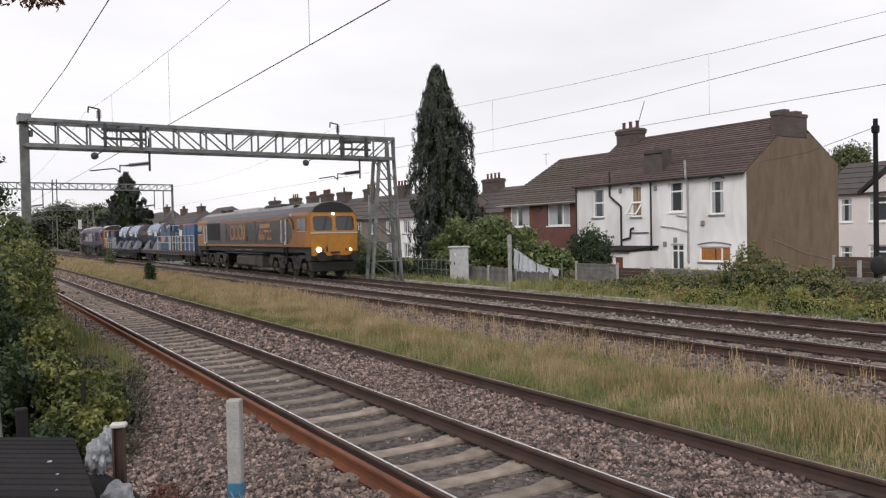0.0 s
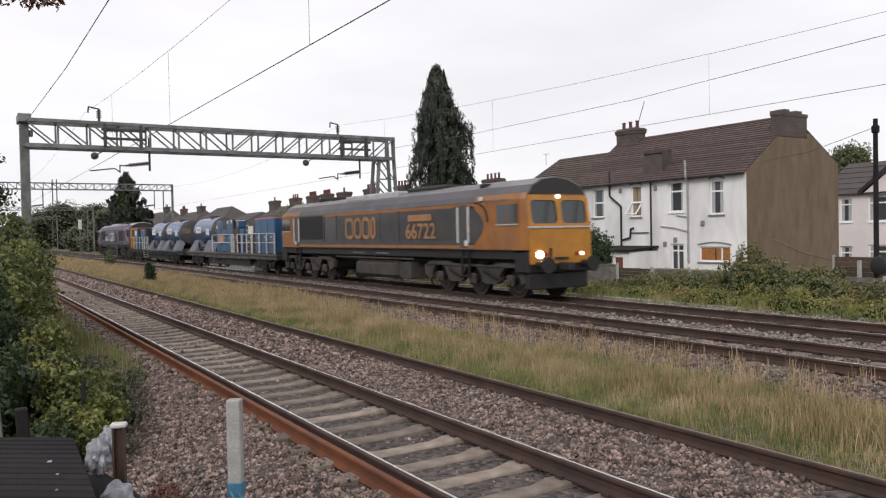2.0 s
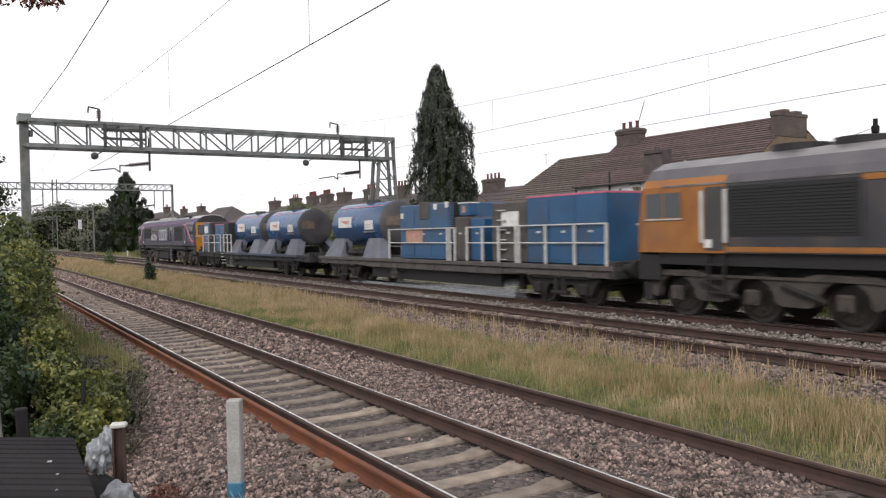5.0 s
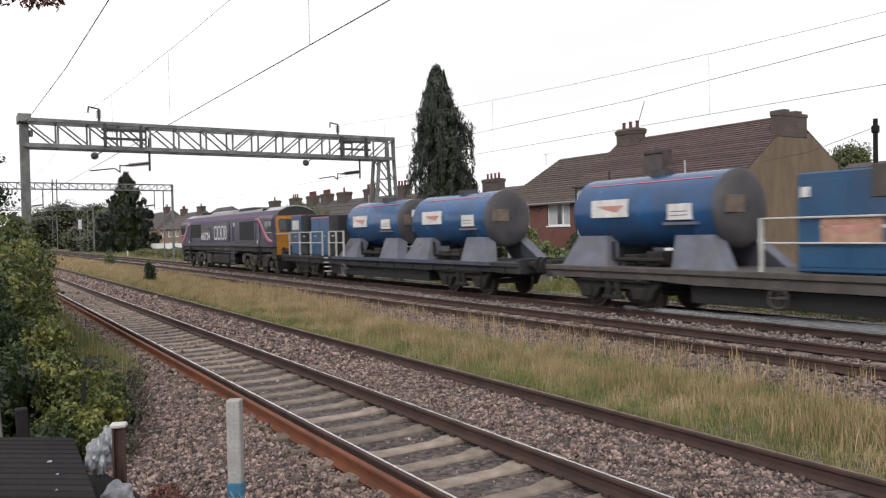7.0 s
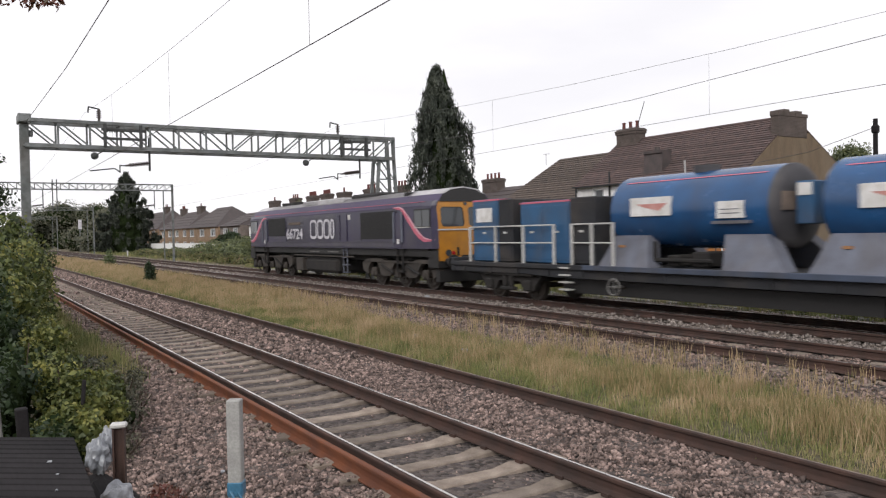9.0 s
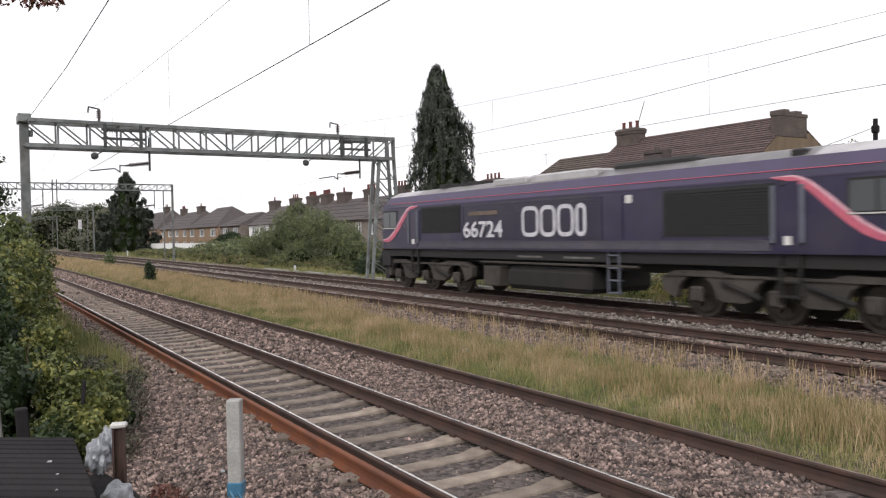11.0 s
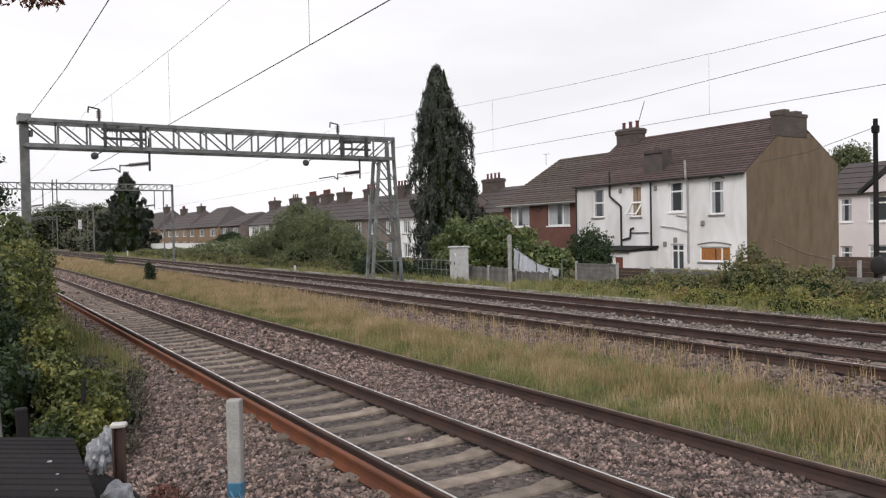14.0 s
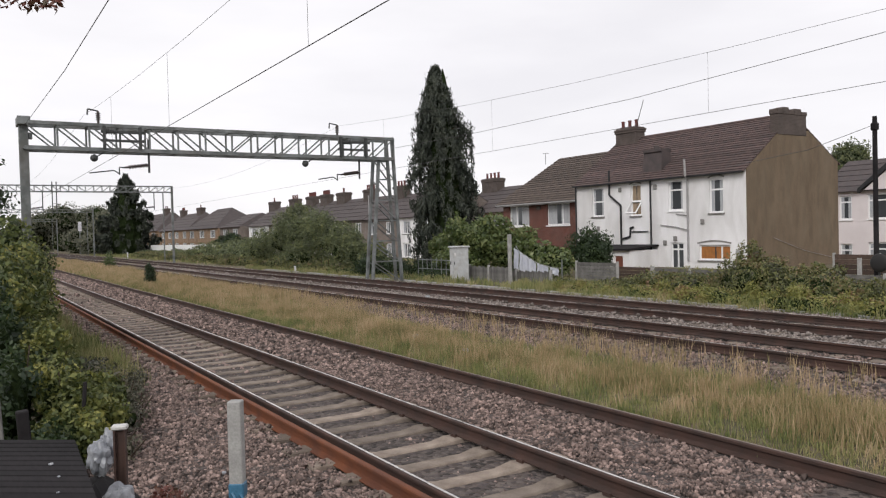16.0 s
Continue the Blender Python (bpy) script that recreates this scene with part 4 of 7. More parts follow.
part("cable", tube_along(bmesh.new(), [(38.2, 26.62, 1.55), (41.0, 26.60, 0.75), (44.4, 26.62, 0.15)], 0.010, 5), "grey_pipe", hb)
pole = thing("telegraph_pole", "dark wooden telegraph pole with cable", "pole")
bm = bar(bmesh.new(), (30, 16.47, -0.2), (30, 16.47, 6.35), 0.10, 10, 0.085)
part("shaft", bm, "wood_dark", pole)
part("head", boxes((29.88, 30.12, 16.35, 16.59, 5.8, 6.1), bevel=0.04), "wood_dark", pole)
part("cable", tube_along(bmesh.new(), [(30, 16.6, 6.0), (32, 20.5, 5.55), (36.0, 28.0, 5.5)], 0.012, 4), "wire", pole)


# ---- the train ----
M["loco_blue"] = mat("dark_blue_grey_paint", (0.038, 0.037, 0.043), (0.028, 0.027, 0.031), rough=0.36, scale=1.5, dirt=(0.095, 0.076, 0.058), dirt_amt=0.7, bump=0.04)
M["loco_purple"] = mat("purple_navy_paint", (0.028, 0.022, 0.056), (0.021, 0.017, 0.042), rough=0.32, scale=1.5, dirt=(0.062, 0.054, 0.060), dirt_amt=0.6, bump=0.03)
M["yellow"] = mat("warning_yellow_paint", (0.45, 0.195, 0.015), (0.35, 0.145, 0.016), rough=0.4, scale=2, dirt=(0.20, 0.11, 0.045), dirt_amt=0.55, bump=0.03)
M["orange"] = mat("orange_paint", (0.30, 0.115, 0.020), (0.215, 0.080, 0.020), rough=0.5, scale=2, dirt=(0.24, 0.13, 0.06), dirt_amt=0.45, bump=0.03)
M["amber"] = mat("amber_lettering", (0.37, 0.185, 0.075), (0.26, 0.13, 0.060), rough=0.6, scale=4, dirt=(0.15, 0.11, 0.07), dirt_amt=0.6, bump=0)
M["white_letter"] = mat("white_lettering", (0.60, 0.59, 0.62), (0.45, 0.44, 0.48), rough=0.6, scale=4, bump=0)
M["pink"] = mat("pink_red_stripe", (0.52, 0.115, 0.16), (0.44, 0.10, 0.16), rough=0.5, scale=4, bump=0)
M["pale_pink"] = mat("pale_pink_stripe", (0.70, 0.42, 0.48), rough=0.5, bump=0)
M["loco_roof"] = mat("dusty_grey_roof", (0.135, 0.128, 0.132), (0.085, 0.080, 0.083), rough=0.42, scale=1.6, dirt=(0.30, 0.285, 0.28), dirt_amt=0.55)
M["roof_pale"] = mat("pale_grey_roof_panel", (0.44, 0.43, 0.44), (0.32, 0.31, 0.32), rough=0.6, scale=1.6)
M["roof_purple"] = mat("dusty_purple_roof_edge", (0.060, 0.046, 0.095), (0.046, 0.036, 0.07), rough=0.6, scale=1.6)
M["loco_roof_edge"] = mat("dusty_dark_roof_edge", (0.085, 0.078, 0.090), (0.06, 0.055, 0.064), rough=0.55, scale=1.6, dirt=(0.14, 0.125, 0.12), dirt_amt=0.4)
# Black parts; also the boxes that paint the shade under the wagons.
M["black"] = mat("black_parts_and_shade", (0.013, 0.012, 0.012), rough=0.65)
M["grille"] = mat("dark_grille", (0.016, 0.016, 0.017), rough=0.7)
M["brake_dust"] = mat("brake_dust_brown", (0.016, 0.014, 0.013), (0.010, 0.009, 0.009), rough=0.92, scale=3, dirt=(0.034, 0.028, 0.024), dirt_amt=0.45)
M["brake_dust_pale"] = mat("pale_brake_dust", (0.052, 0.044, 0.038), (0.030, 0.026, 0.023), rough=0.92, scale=3, dirt=(0.085, 0.070, 0.058), dirt_amt=0.5)
M["wheel_steel"] = mat("wheel_steel", (0.07, 0.06, 0.053), rough=0.5, metal=0.7)
M["cab_glass"] = glass_mat("cab_glass", (0.045, 0.05, 0.055), 0.06)
M["handrail"] = mat("pale_handrail", (0.55, 0.54, 0.52), rough=0.5, metal=0.2, bump=0)
M["tank_blue"] = mat("tank_blue_paint", (0.016, 0.078, 0.205), (0.014, 0.058, 0.150), rough=0.24, scale=1.2, dirt=(0.045, 0.05, 0.065), dirt_amt=0.6, bump=0.02)
M["tank_end"] = mat("grimy_tank_end", (0.052, 0.050, 0.055), (0.034, 0.033, 0.038), rough=0.75, scale=2, dirt=(0.12, 0.11, 0.105), dirt_amt=0.5)
M["module_blue"] = mat("module_blue_paint", (0.016, 0.082, 0.185), (0.015, 0.062, 0.140), rough=0.4, scale=1.5, dirt=(0.06, 0.06, 0.07), dirt_amt=0.65)
M["saddle"] = mat("grey_blue_saddle", (0.125, 0.135, 0.172), (0.082, 0.086, 0.108), rough=0.7, scale=2, dirt=(0.11, 0.095, 0.085), dirt_amt=0.6)
M["deck"] = mat("wagon_frame", (0.018, 0.019, 0.023), (0.011, 0.012, 0.015), rough=0.8, scale=2, dirt=(0.06, 0.048, 0.040), dirt_amt=0.6)
M["placard"] = mat("white_placard", (0.68, 0.67, 0.66), (0.56, 0.55, 0.53), rough=0.6, scale=5, dirt=(0.3, 0.25, 0.2), dirt_amt=0.4)
M["amber_plate"] = mat("faded_placard", (0.42, 0.27, 0.20), (0.30, 0.16, 0.11), rough=0.7, scale=5)
M["dusty_plate"] = mat("dusty_brown_plate", (0.17, 0.13, 0.105), (0.11, 0.085, 0.07), rough=0.9, scale=4)
M["faded_red"] = mat("faded_red_emblem", (0.42, 0.17, 0.15), (0.5, 0.27, 0.24), rough=0.7, scale=5)
M["brown_grime"] = mat("grimy_brown_steel", (0.085, 0.075, 0.070), (0.055, 0.048, 0.045), rough=0.85, scale=3)
M["saddle_dark"] = mat("dusty_purple_grey_band", (0.072, 0.066, 0.088), (0.050, 0.046, 0.062), rough=0.7, scale=2, dirt=(0.11, 0.10, 0.10), dirt_amt=0.5)
M["deck_pale"] = mat("dusty_pale_steel", (0.17, 0.165, 0.16), (0.10, 0.095, 0.09), rough=0.8, scale=3)
M["sole_blue"] = mat("blue_grey_wagon_sole", (0.050, 0.066, 0.105), (0.034, 0.043, 0.066), rough=0.7, scale=2, dirt=(0.085, 0.072, 0.062), dirt_amt=0.6)
M["headlight"] = glow_mat("lit_headlight", (1.0, 0.95, 0.86), 14.0)
M["marker"] = glow_mat("lit_marker_light", (1.0, 0.90, 0.75), 4.0)
M["red_lens"] = mat("red_lens", (0.35, 0.02, 0.02), rough=0.2, bump=0)

LOCO_HALF = 10.175
CAB = [(1.32, 1.50), (1.32, 2.15), (1.32, 2.60), (1.315, 3.02), (1.225, 3.20)]
UPPER = [(1.315, 3.02), (1.225, 3.20), (1.00, 3.45)]
SIDE = [(1.32, 1.50), (1.32, 2.15), (1.32, 2.60), (1.315, 3.02)]
TOP = [(1.00, 3.45), (0.60, 3.64), (0.02, 3.72)]


def loft(profile, stations, caps=(True, True)):
    """A shell of mirrored half outlines at stations (y, width factor, rake, z from which it rakes)."""
    bm = bmesh.new()
    rings = []
    for y, k, rake, zr in stations:
        sgn = 1 if y > 0 else -1
        ys = [y - sgn * max(0, z - zr) * rake for x, z in profile]
        L = [bm.verts.new((-x * k, yy, z)) for (x, z), yy in zip(profile, ys)]
        R = [bm.verts.new((x * k, yy, z)) for (x, z), yy in zip(profile, ys)]
        rings.append((L, R))
    n = len(profile)
    for (L0, R0), (L1, R1) in zip(rings[:-1], rings[1:]):
        for i in range(n - 1):
            bm.faces.new((L0[i], L1[i], L1[i + 1], L0[i + 1]))
            bm.faces.new((R0[i], R0[i + 1], R1[i + 1], R1[i]))
        bm.faces.new((L0[0], R0[0], R1[0], L1[0]))
        bm.faces.new((L0[-1], L1[-1], R1[-1], R0[-1]))
    for on, (L, R) in zip(caps, (rings[0], rings[-1])):
        if on:
            for i in range(n - 1):
                bm.faces.new((L[i], L[i + 1], R[i + 1], R[i]))
    bmesh.ops.recalc_face_normals(bm, faces=bm.faces[:])
    return bm


def text_mesh(name, text, size, parent, material, y, z, x=-1.335, width=2.0):
    """Writing on the side that faces -x, read from there."""
    cu = bpy.data.curves.new(name, "FONT")
    cu.body, cu.size, cu.extrude, cu.offset = text, size, 0.004, 0.013
    tmp = bpy.data.objects.new(name, cu)
    scene.collection.objects.link(tmp)
    me = bpy.data.meshes.new_from_object(tmp.evaluated_get(bpy.context.evaluated_depsgraph_get()))
    bpy.data.objects.remove(tmp)
    me.materials.clear()
    me.materials.append(M[material])
    xs = [v.co.x for v in me.vertices]
    squeeze = width / (max(xs) - min(xs))
    y += min(xs) * squeeze
    ob = new(name, me)
    ob.parent = parent
    ob.matrix_local = Matrix(((0, 0, -1, x), (-squeeze, 0, 0, y), (0, 1, 0, z), (0, 0, 0, 1)))
    return ob


def emblem_ring(bm, y0, y1, z0, z1, t, x, r):
    """A flat ring with rounded corners on the side wall (a plain emblem shape)."""
    def outline(a0, a1, b0, b1, rad):
        pts = []
        for cy, cz, st in ((a1 - rad, b1 - rad, 0), (a0 + rad, b1 - rad, 1), (a0 + rad, b0 + rad, 2), (a1 - rad, b0 + rad, 3)):
            for k in range(5):
                an = (st + k / 4) * math.pi / 2
                pts.append((cy + rad * math.cos(an), cz + rad * math.sin(an)))
        return pts
    rad = min(r, (y1 - y0) * 0.45)
    outer, inner = outline(y0, y1, z0, z1, rad), outline(y0 + t, y1 - t, z0 + t, z1 - t, max(0.01, min(rad - t, (y1 - y0 - 2 * t) * 0.4)))
    vo = [bm.verts.new((x, *p)) for p in outer]
    vi = [bm.verts.new((x, *p)) for p in inner]
    n = len(vo)
    for i in range(n):
        bm.faces.new((vo[i], vo[(i + 1) % n], vi[(i + 1) % n], vi[i]))
    bmesh.ops.solidify(bm, geom=bm.faces[:], thickness=0.006)


def wheel_mesh():
    bm = bmesh.new()
    for sx in (-1, 1):
        bar(bm, (sx * 0.69, 0, 0), (sx * 0.80, 0, 0), 0.50, 24)
        bar(bm, (sx * 0.655, 0, 0), (sx * 0.69, 0, 0), 0.535, 24)
        bar(bm, (sx * 0.80, 0, 0), (sx * 0.83, 0, 0), 0.42, 20, 0.36)
        for k in range(6):
            a = k * math.pi / 3
            box(bm, sx * 0.83 - 0.03, sx * 0.83 + 0.03, math.cos(a) * 0.24 - 0.05, math.cos(a) * 0.24 + 0.05, math.sin(a) * 0.24 - 0.05, math.sin(a) * 0.24 + 0.05)
    bar(bm, (-1.02, 0, 0), (1.02, 0, 0), 0.10, 12)
    me = bpy.data.meshes.new("wheelset")
    bm.to_mesh(me)
    bm.free()
    me.materials.append(M["wheel_steel"])
    return me


WHEEL = wheel_mesh()
WHEELSETS = []


def wheelset(parent, y, r):
    w = new("wheelset", WHEEL)
    w.parent = parent
    w.scale = (1, r / 0.50, r / 0.50)
    w.location = (0, y, r)
    WHEELSETS.append((w, y, r))
    return w


def bogie(parent, y_axles, r, material="brake_dust"):
    """Bogie side frames with axle boxes, springs and brake gear."""
    y0, y1 = min(y_axles), max(y_axles)
    bm = bmesh.new()
    for sx in (-1, 1):
        xa, xb = (sx * 0.92, sx * 1.10)
        out = [(y0 - 0.62, r + 0.28), (y0 - 0.55, r + 0.42), (y1 + 0.55, r + 0.42), (y1 + 0.62, r + 0.28)]
        low = []
        for i, a in enumerate(sorted(y_axles, reverse=True)):
            low += [(a + 0.42, r + 0.12), (a + 0.26, r - 0.14), (a - 0.26, r - 0.14), (a - 0.42, r + 0.12)]
        prism(bm, out + low, "x", xa, xb)
        for a in y_axles:
            box(bm, min(sx * 1.08, sx * 1.20), max(sx * 1.08, sx * 1.20), a - 0.15, a + 0.15, r - 0.15, r + 0.17, bevel=0.04)
        mids = [(p + q) / 2 for p, q in zip(sorted(y_axles)[:-1], sorted(y_axles)[1:])]
        for mm in mids:
            for d in (-0.16, 0.16):
                bar(bm, (sx * 1.12, mm + d, r - 0.05), (sx * 1.12, mm + d, r + 0.32), 0.09, 8)
            box(bm, min(sx * 1.02, sx * 1.22), max(sx * 1.02, sx * 1.22), mm - 0.34, mm + 0.34, r - 0.15, r - 0.05, bevel=0.02)
        bar(bm, (sx * 1.16, y0 - 0.3, r + 0.33), (sx * 1.16, y1 + 0.3, r + 0.33), 0.05, 8)
    for yy in (y0 - 0.5, y1 + 0.5):
        box(bm, -0.92, 0.92, yy - 0.08, yy + 0.08, r + 0.15, r + 0.35)
    bg = part("bogie", bm, material, parent, "grimy bogie frame")
    for a in y_axles:
        wheelset(parent, a, r)
    return bg


def loco_bogie(parent, y_axles, r, material):
    """A heavy cast side frame that arches over three axles, with axle boxes, dampers and sand pipes."""
    ax = sorted(y_axles)
    y0, y1 = ax[0], ax[-1]
    bm = bmesh.new()
    for sx in (-1, 1):
        low = [(y1 + 0.98, 0.62), (y1 + 0.60, 0.44)]
        for a in reversed(ax):
            low += [(a + 0.55 * math.cos(q), r - 0.04 + 0.50 * math.sin(q)) for q in (math.pi * k / 8 for k in range(9))]
            if a != y0:
                low += [(a - 0.72, 0.42), (a - 1.30, 0.42)]
        low += [(y0 - 0.60, 0.44), (y0 - 0.98, 0.62)]
        top = [(y0 - 1.02, 0.92), (y0 - 0.62, 1.08), (y0 + 0.55, 1.10), (y0 + 0.95, 1.00), (y1 - 0.95, 1.00), (y1 - 0.55, 1.10), (y1 + 0.62, 1.08), (y1 + 1.02, 0.92)]
        prism(bm, top + low, "x", sx * 0.94, sx * 1.13)
        prism(bm, [(y0 - 0.9, 0.94), (y0 - 0.6, 1.02), (y1 + 0.6, 1.02), (y1 + 0.9, 0.94), (y1 + 0.6, 0.96), (y0 - 0.6, 0.96)], "x", sx * 1.12, sx * 1.17)
    bg = part("bogie", bm, material, parent, "grimy cast bogie frame arching over the wheels")
    for sx in (-1, 1):
        for a in ax:
            bm = bmesh.new()
            box(bm, min(sx * 1.02, sx * 1.16), max(sx * 1.02, sx * 1.16), a - 0.17, a + 0.17, r - 0.16, r + 0.20, bevel=0.04)
            bar(bm, (sx * 1.14, a, r), (sx * 1.20, a, r), 0.11, 12)
            part("axle_box", bm, material, bg)
        for a, b in zip(ax, ax[1:]):
            bm = bar(bmesh.new(), (sx * 1.19, a + 0.30, r + 0.02), (sx * 1.19, (a + b) / 2 + 0.25, 0.86), 0.055, 8)
            part("damper", bm, "brake_dust", bg)
        for yq in (y0 - 0.85, y1 + 0.85):
            bm = tube_along(bmesh.new(), [(sx * 1.1, yq, 0.9), (sx * 1.0, yq, 0.5), (sx * 0.80, yq * 0.985, 0.14)], 0.03, 6)
            part("sand_pipe", bm, "brake_dust", bg)
    for yy in (y0 - 0.7, y1 + 0.7, (ax[0] + ax[1]) / 2, (ax[1] + ax[2]) / 2):
        part("cross_member", boxes((-0.93, 0.93, yy - 0.09, yy + 0.09, 0.62, 0.92)), "black", bg)
    for a in y_axles:
        wheelset(parent, a, r)
    return bg


def buffers(parent, y, sgn, z=1.06, material="black"):
    for sx in (-0.87, 0.87):
        bm = bar(bmesh.new(), (sx, y, z), (sx, y + sgn * 0.42, z), 0.11, 12)
        bar(bm, (sx, y + sgn * 0.42, z), (sx, y + sgn * 0.50, z), 0.24, 16)
        part("buffer", bm, material, parent)
    part("coupler", boxes((-0.13, 0.13, min(y, y + sgn * 0.5), max(y, y + sgn * 0.5), 0.88, 1.12), bevel=0.03), "black", parent)


def locomotive(label, livery):
    lo = thing("diesel_locomotive", label, "locomotive", group="locomotives")
    blue = livery == "blue"
    gear = "brake_dust_pale"
    side, roofm = ("loco_blue", "loco_roof") if blue else ("loco_purple", "loco_roof")
    H = LOCO_HALF
    cab_at = 7.55
    part("body", loft(SIDE, [(-cab_at, 1, 0, 9), (cab_at, 1, 0, 9)]), side, lo, "painted body side")
    part("roof", loft(TOP, [(-cab_at - 0.3, 1.0, 0, 9), (cab_at + 0.3, 1.0, 0, 9)]), roofm, lo, "dusty roof", smooth=True)
    part("upper_side", loft(UPPER, [(-cab_at, 1, 0, 9), (cab_at, 1, 0, 9)], caps=(False, False)), "loco_roof_edge" if blue else "roof_purple", lo, "painted band below the roof")
    part("cantrail", boxes(*[(sx * 1.318 - 0.012, sx * 1.318 + 0.012, -9.3, 9.3, 3.005, 3.045) for sx in (-1, 1)]), "roof_purple" if not blue else "loco_roof", lo)
    for s in (-1, 1):
        st = [(s * cab_at, 1.002, 0, 9), (s * 9.9, 1.002, 0.0, 2.15), (s * H, 0.91, 0.15, 2.15)]
        cabm = "orange" if blue else "loco_purple"
        part("cab", loft(CAB, st, caps=(False, False)), cabm, lo, "cab side", smooth=False)
        # end face: lower nose, window belt and dark brow
        bm = bmesh.new()
        def yy(z, out=0.0):
            return s * (H - max(0, z - 2.15) * 0.15 + out)
        k = 0.91
        cols = [(1.08, 2.15), (2.15, 2.28), (2.28, 2.98), (2.98, 3.20)]
        for za, zb in cols:
            xa = 1.32 * k
            xb = 1.32 * k if zb < 3.0 else 1.20 * k
            if (za, zb) == (2.28, 2.98):
                for x0, x1 in ((-xa, -1.06), (-0.10, 0.10), (1.06, xa)):
                    q = [bm.verts.new((c, yy(z), z)) for c, z in ((x0, za), (x1, za), (x1 if abs(x1) < 1.2 else math.copysign(xb, x1), zb), (x0 if abs(x0) < 1.2 else math.copysign(xb, x0), zb))]
                    bm.faces.new(q)
            else:
                q = [bm.verts.new((c, yy(z), z)) for c, z in ((-xa, za), (xa, za), (xb, zb), (-xb, zb))]
                bm.faces.new(q)
        bmesh.ops.recalc_face_normals(bm, faces=bm.faces[:])
        face = part("nose", bm, "yellow", lo, "yellow cab front")
        for x0, x1 in ((-1.06, -0.10), (0.10, 1.06)):
            bm = bmesh.new()
            q = [bm.verts.new((x, yy(z, -0.035), z)) for x, z in ((x0, 2.28), (x1, 2.28), (x1, 2.98), (x0, 2.98))]
            bm.faces.new(q)
            pane = part("windscreen", bm, "cab_glass", face, "dark windscreen pane")
            for cx, cz, qx, qz in ((x0, 2.28, 1, 1), (x1, 2.28, -1, 1), (x0, 2.98, 1, -1), (x1, 2.98, -1, -1)):
                bm = bmesh.new()
                tri = [bm.verts.new((px_, yy(pz_, 0.002), pz_)) for px_, pz_ in ((cx, cz), (cx + qx * 0.12, cz), (cx + qx * 0.035, cz + qz * 0.035), (cx, cz + qz * 0.12))]
                bm.faces.new(tri)
                part("corner", bm, "yellow", pane)
            bm = bmesh.new()
            xm = (x0 + x1) / 2
            bar(bm, (xm, yy(2.3, 0.03), 2.3), (xm + 0.22, yy(2.95, 0.03), 2.95), 0.014, 5)
            part("wiper", bm, "black", face)
        bm = bmesh.new()
        box(bm, -1.25, 1.25, min(s * H, s * (H + 0.03)), max(s * H, s * (H + 0.03)), 2.15, 2.20)
        part("ledge", bm, "handrail", face)
        part("brow", loft([(1.00, 3.45), (0.60, 3.64), (0.02, 3.71)], [(s * 7.84, 1.0, 0, 9), (s * 9.3, 1.0, 0, 9), (s * (H - 0.135), 0.91, 0.2, 3.16)]), "loco_roof" if blue else "roof_pale", lo, "rounded roof dome over the cab", smooth=True)
        part("brow_side", loft([(1.225, 3.19), (1.00, 3.45)], [(s * 7.5, 1.0, 0, 9), (s * 9.3, 1.0, 0, 9), (s * (H - 0.135), 0.91, 0.2, 3.16)]), "loco_roof_edge" if blue else "roof_purple", lo, "painted band below the dome", smooth=True)
        part("brow_panel", loft([(1.19, 3.17), (1.00, 3.41), (0.58, 3.60), (0.02, 3.67)], [(s * (H - 0.28), 0.91, 0.2, 3.16), (s * (H - 0.12), 0.91, 0.2, 3.16)]), "black", lo, "black panel above the windscreens")
        part("buffer_beam", boxes((-1.25, 1.25, min(s * 9.5, s * (H - 0.02)), max(s * 9.5, s * (H - 0.02)), 0.82, 1.46), (-1.15, 1.15, min(s * (H - 0.35), s * (H - 0.1)), max(s * (H - 0.35), s * (H - 0.1)), 0.32, 0.82), bevel=0.03), "black", lo)
        buffers(lo, s * (H - 0.02), s)
        lit = blue and s < 0
        for sx in (-0.82, 0.82):
            bm = bar(bmesh.new(), (sx, s * (H - 0.02), 1.36), (sx, s * (H + 0.03), 1.36), 0.115 if sx < 0 else 0.06, 14)
            part("headlight", bm, ("headlight" if sx < 0 else "marker") if lit else "cab_glass", face, "lit headlight" if lit else "")
            bm = bar(bmesh.new(), (sx * 0.74, s * (H - 0.02), 1.36), (sx * 0.74, s * (H + 0.03), 1.36), 0.07, 12)
            part("marker_light", bm, "red_lens", face)
        bm = bmesh.new()
        bar(bm, (0, yy(3.09, -0.01), 3.09), (0, yy(3.09, 0.05), 3.09), 0.06, 14)
        part("top_light", bm, "marker" if lit else "cab_glass", face)
        part("lamp_bracket", boxes((-0.25, 0.25, min(s * H, s * (H + 0.05)), max(s * H, s * (H + 0.05)), 1.20, 1.27), (-0.45, -0.38, min(s * H, s * (H + 0.04)), max(s * H, s * (H + 0.04)), 1.27, 1.55)), "black", face)
        for sx in (-1, 1):
            f = sx * 1.325
            a, b = sorted((s * 8.70, s * 9.84))
            wn_ = part("side_window", boxes((min(f, f + sx * 0.012), max(f, f + sx * 0.012), a, b, 2.26, 2.93), bevel=0.0), "orange" if blue else "black", lo, "framed cab side window")
            part("pane", boxes((min(f, f + sx * 0.02), max(f, f + sx * 0.02), a + 0.05, (a + b) / 2 - 0.025, 2.31, 2.88), (min(f, f + sx * 0.02), max(f, f + sx * 0.02), (a + b) / 2 + 0.025, b - 0.05, 2.31, 2.88)), "cab_glass", wn_)
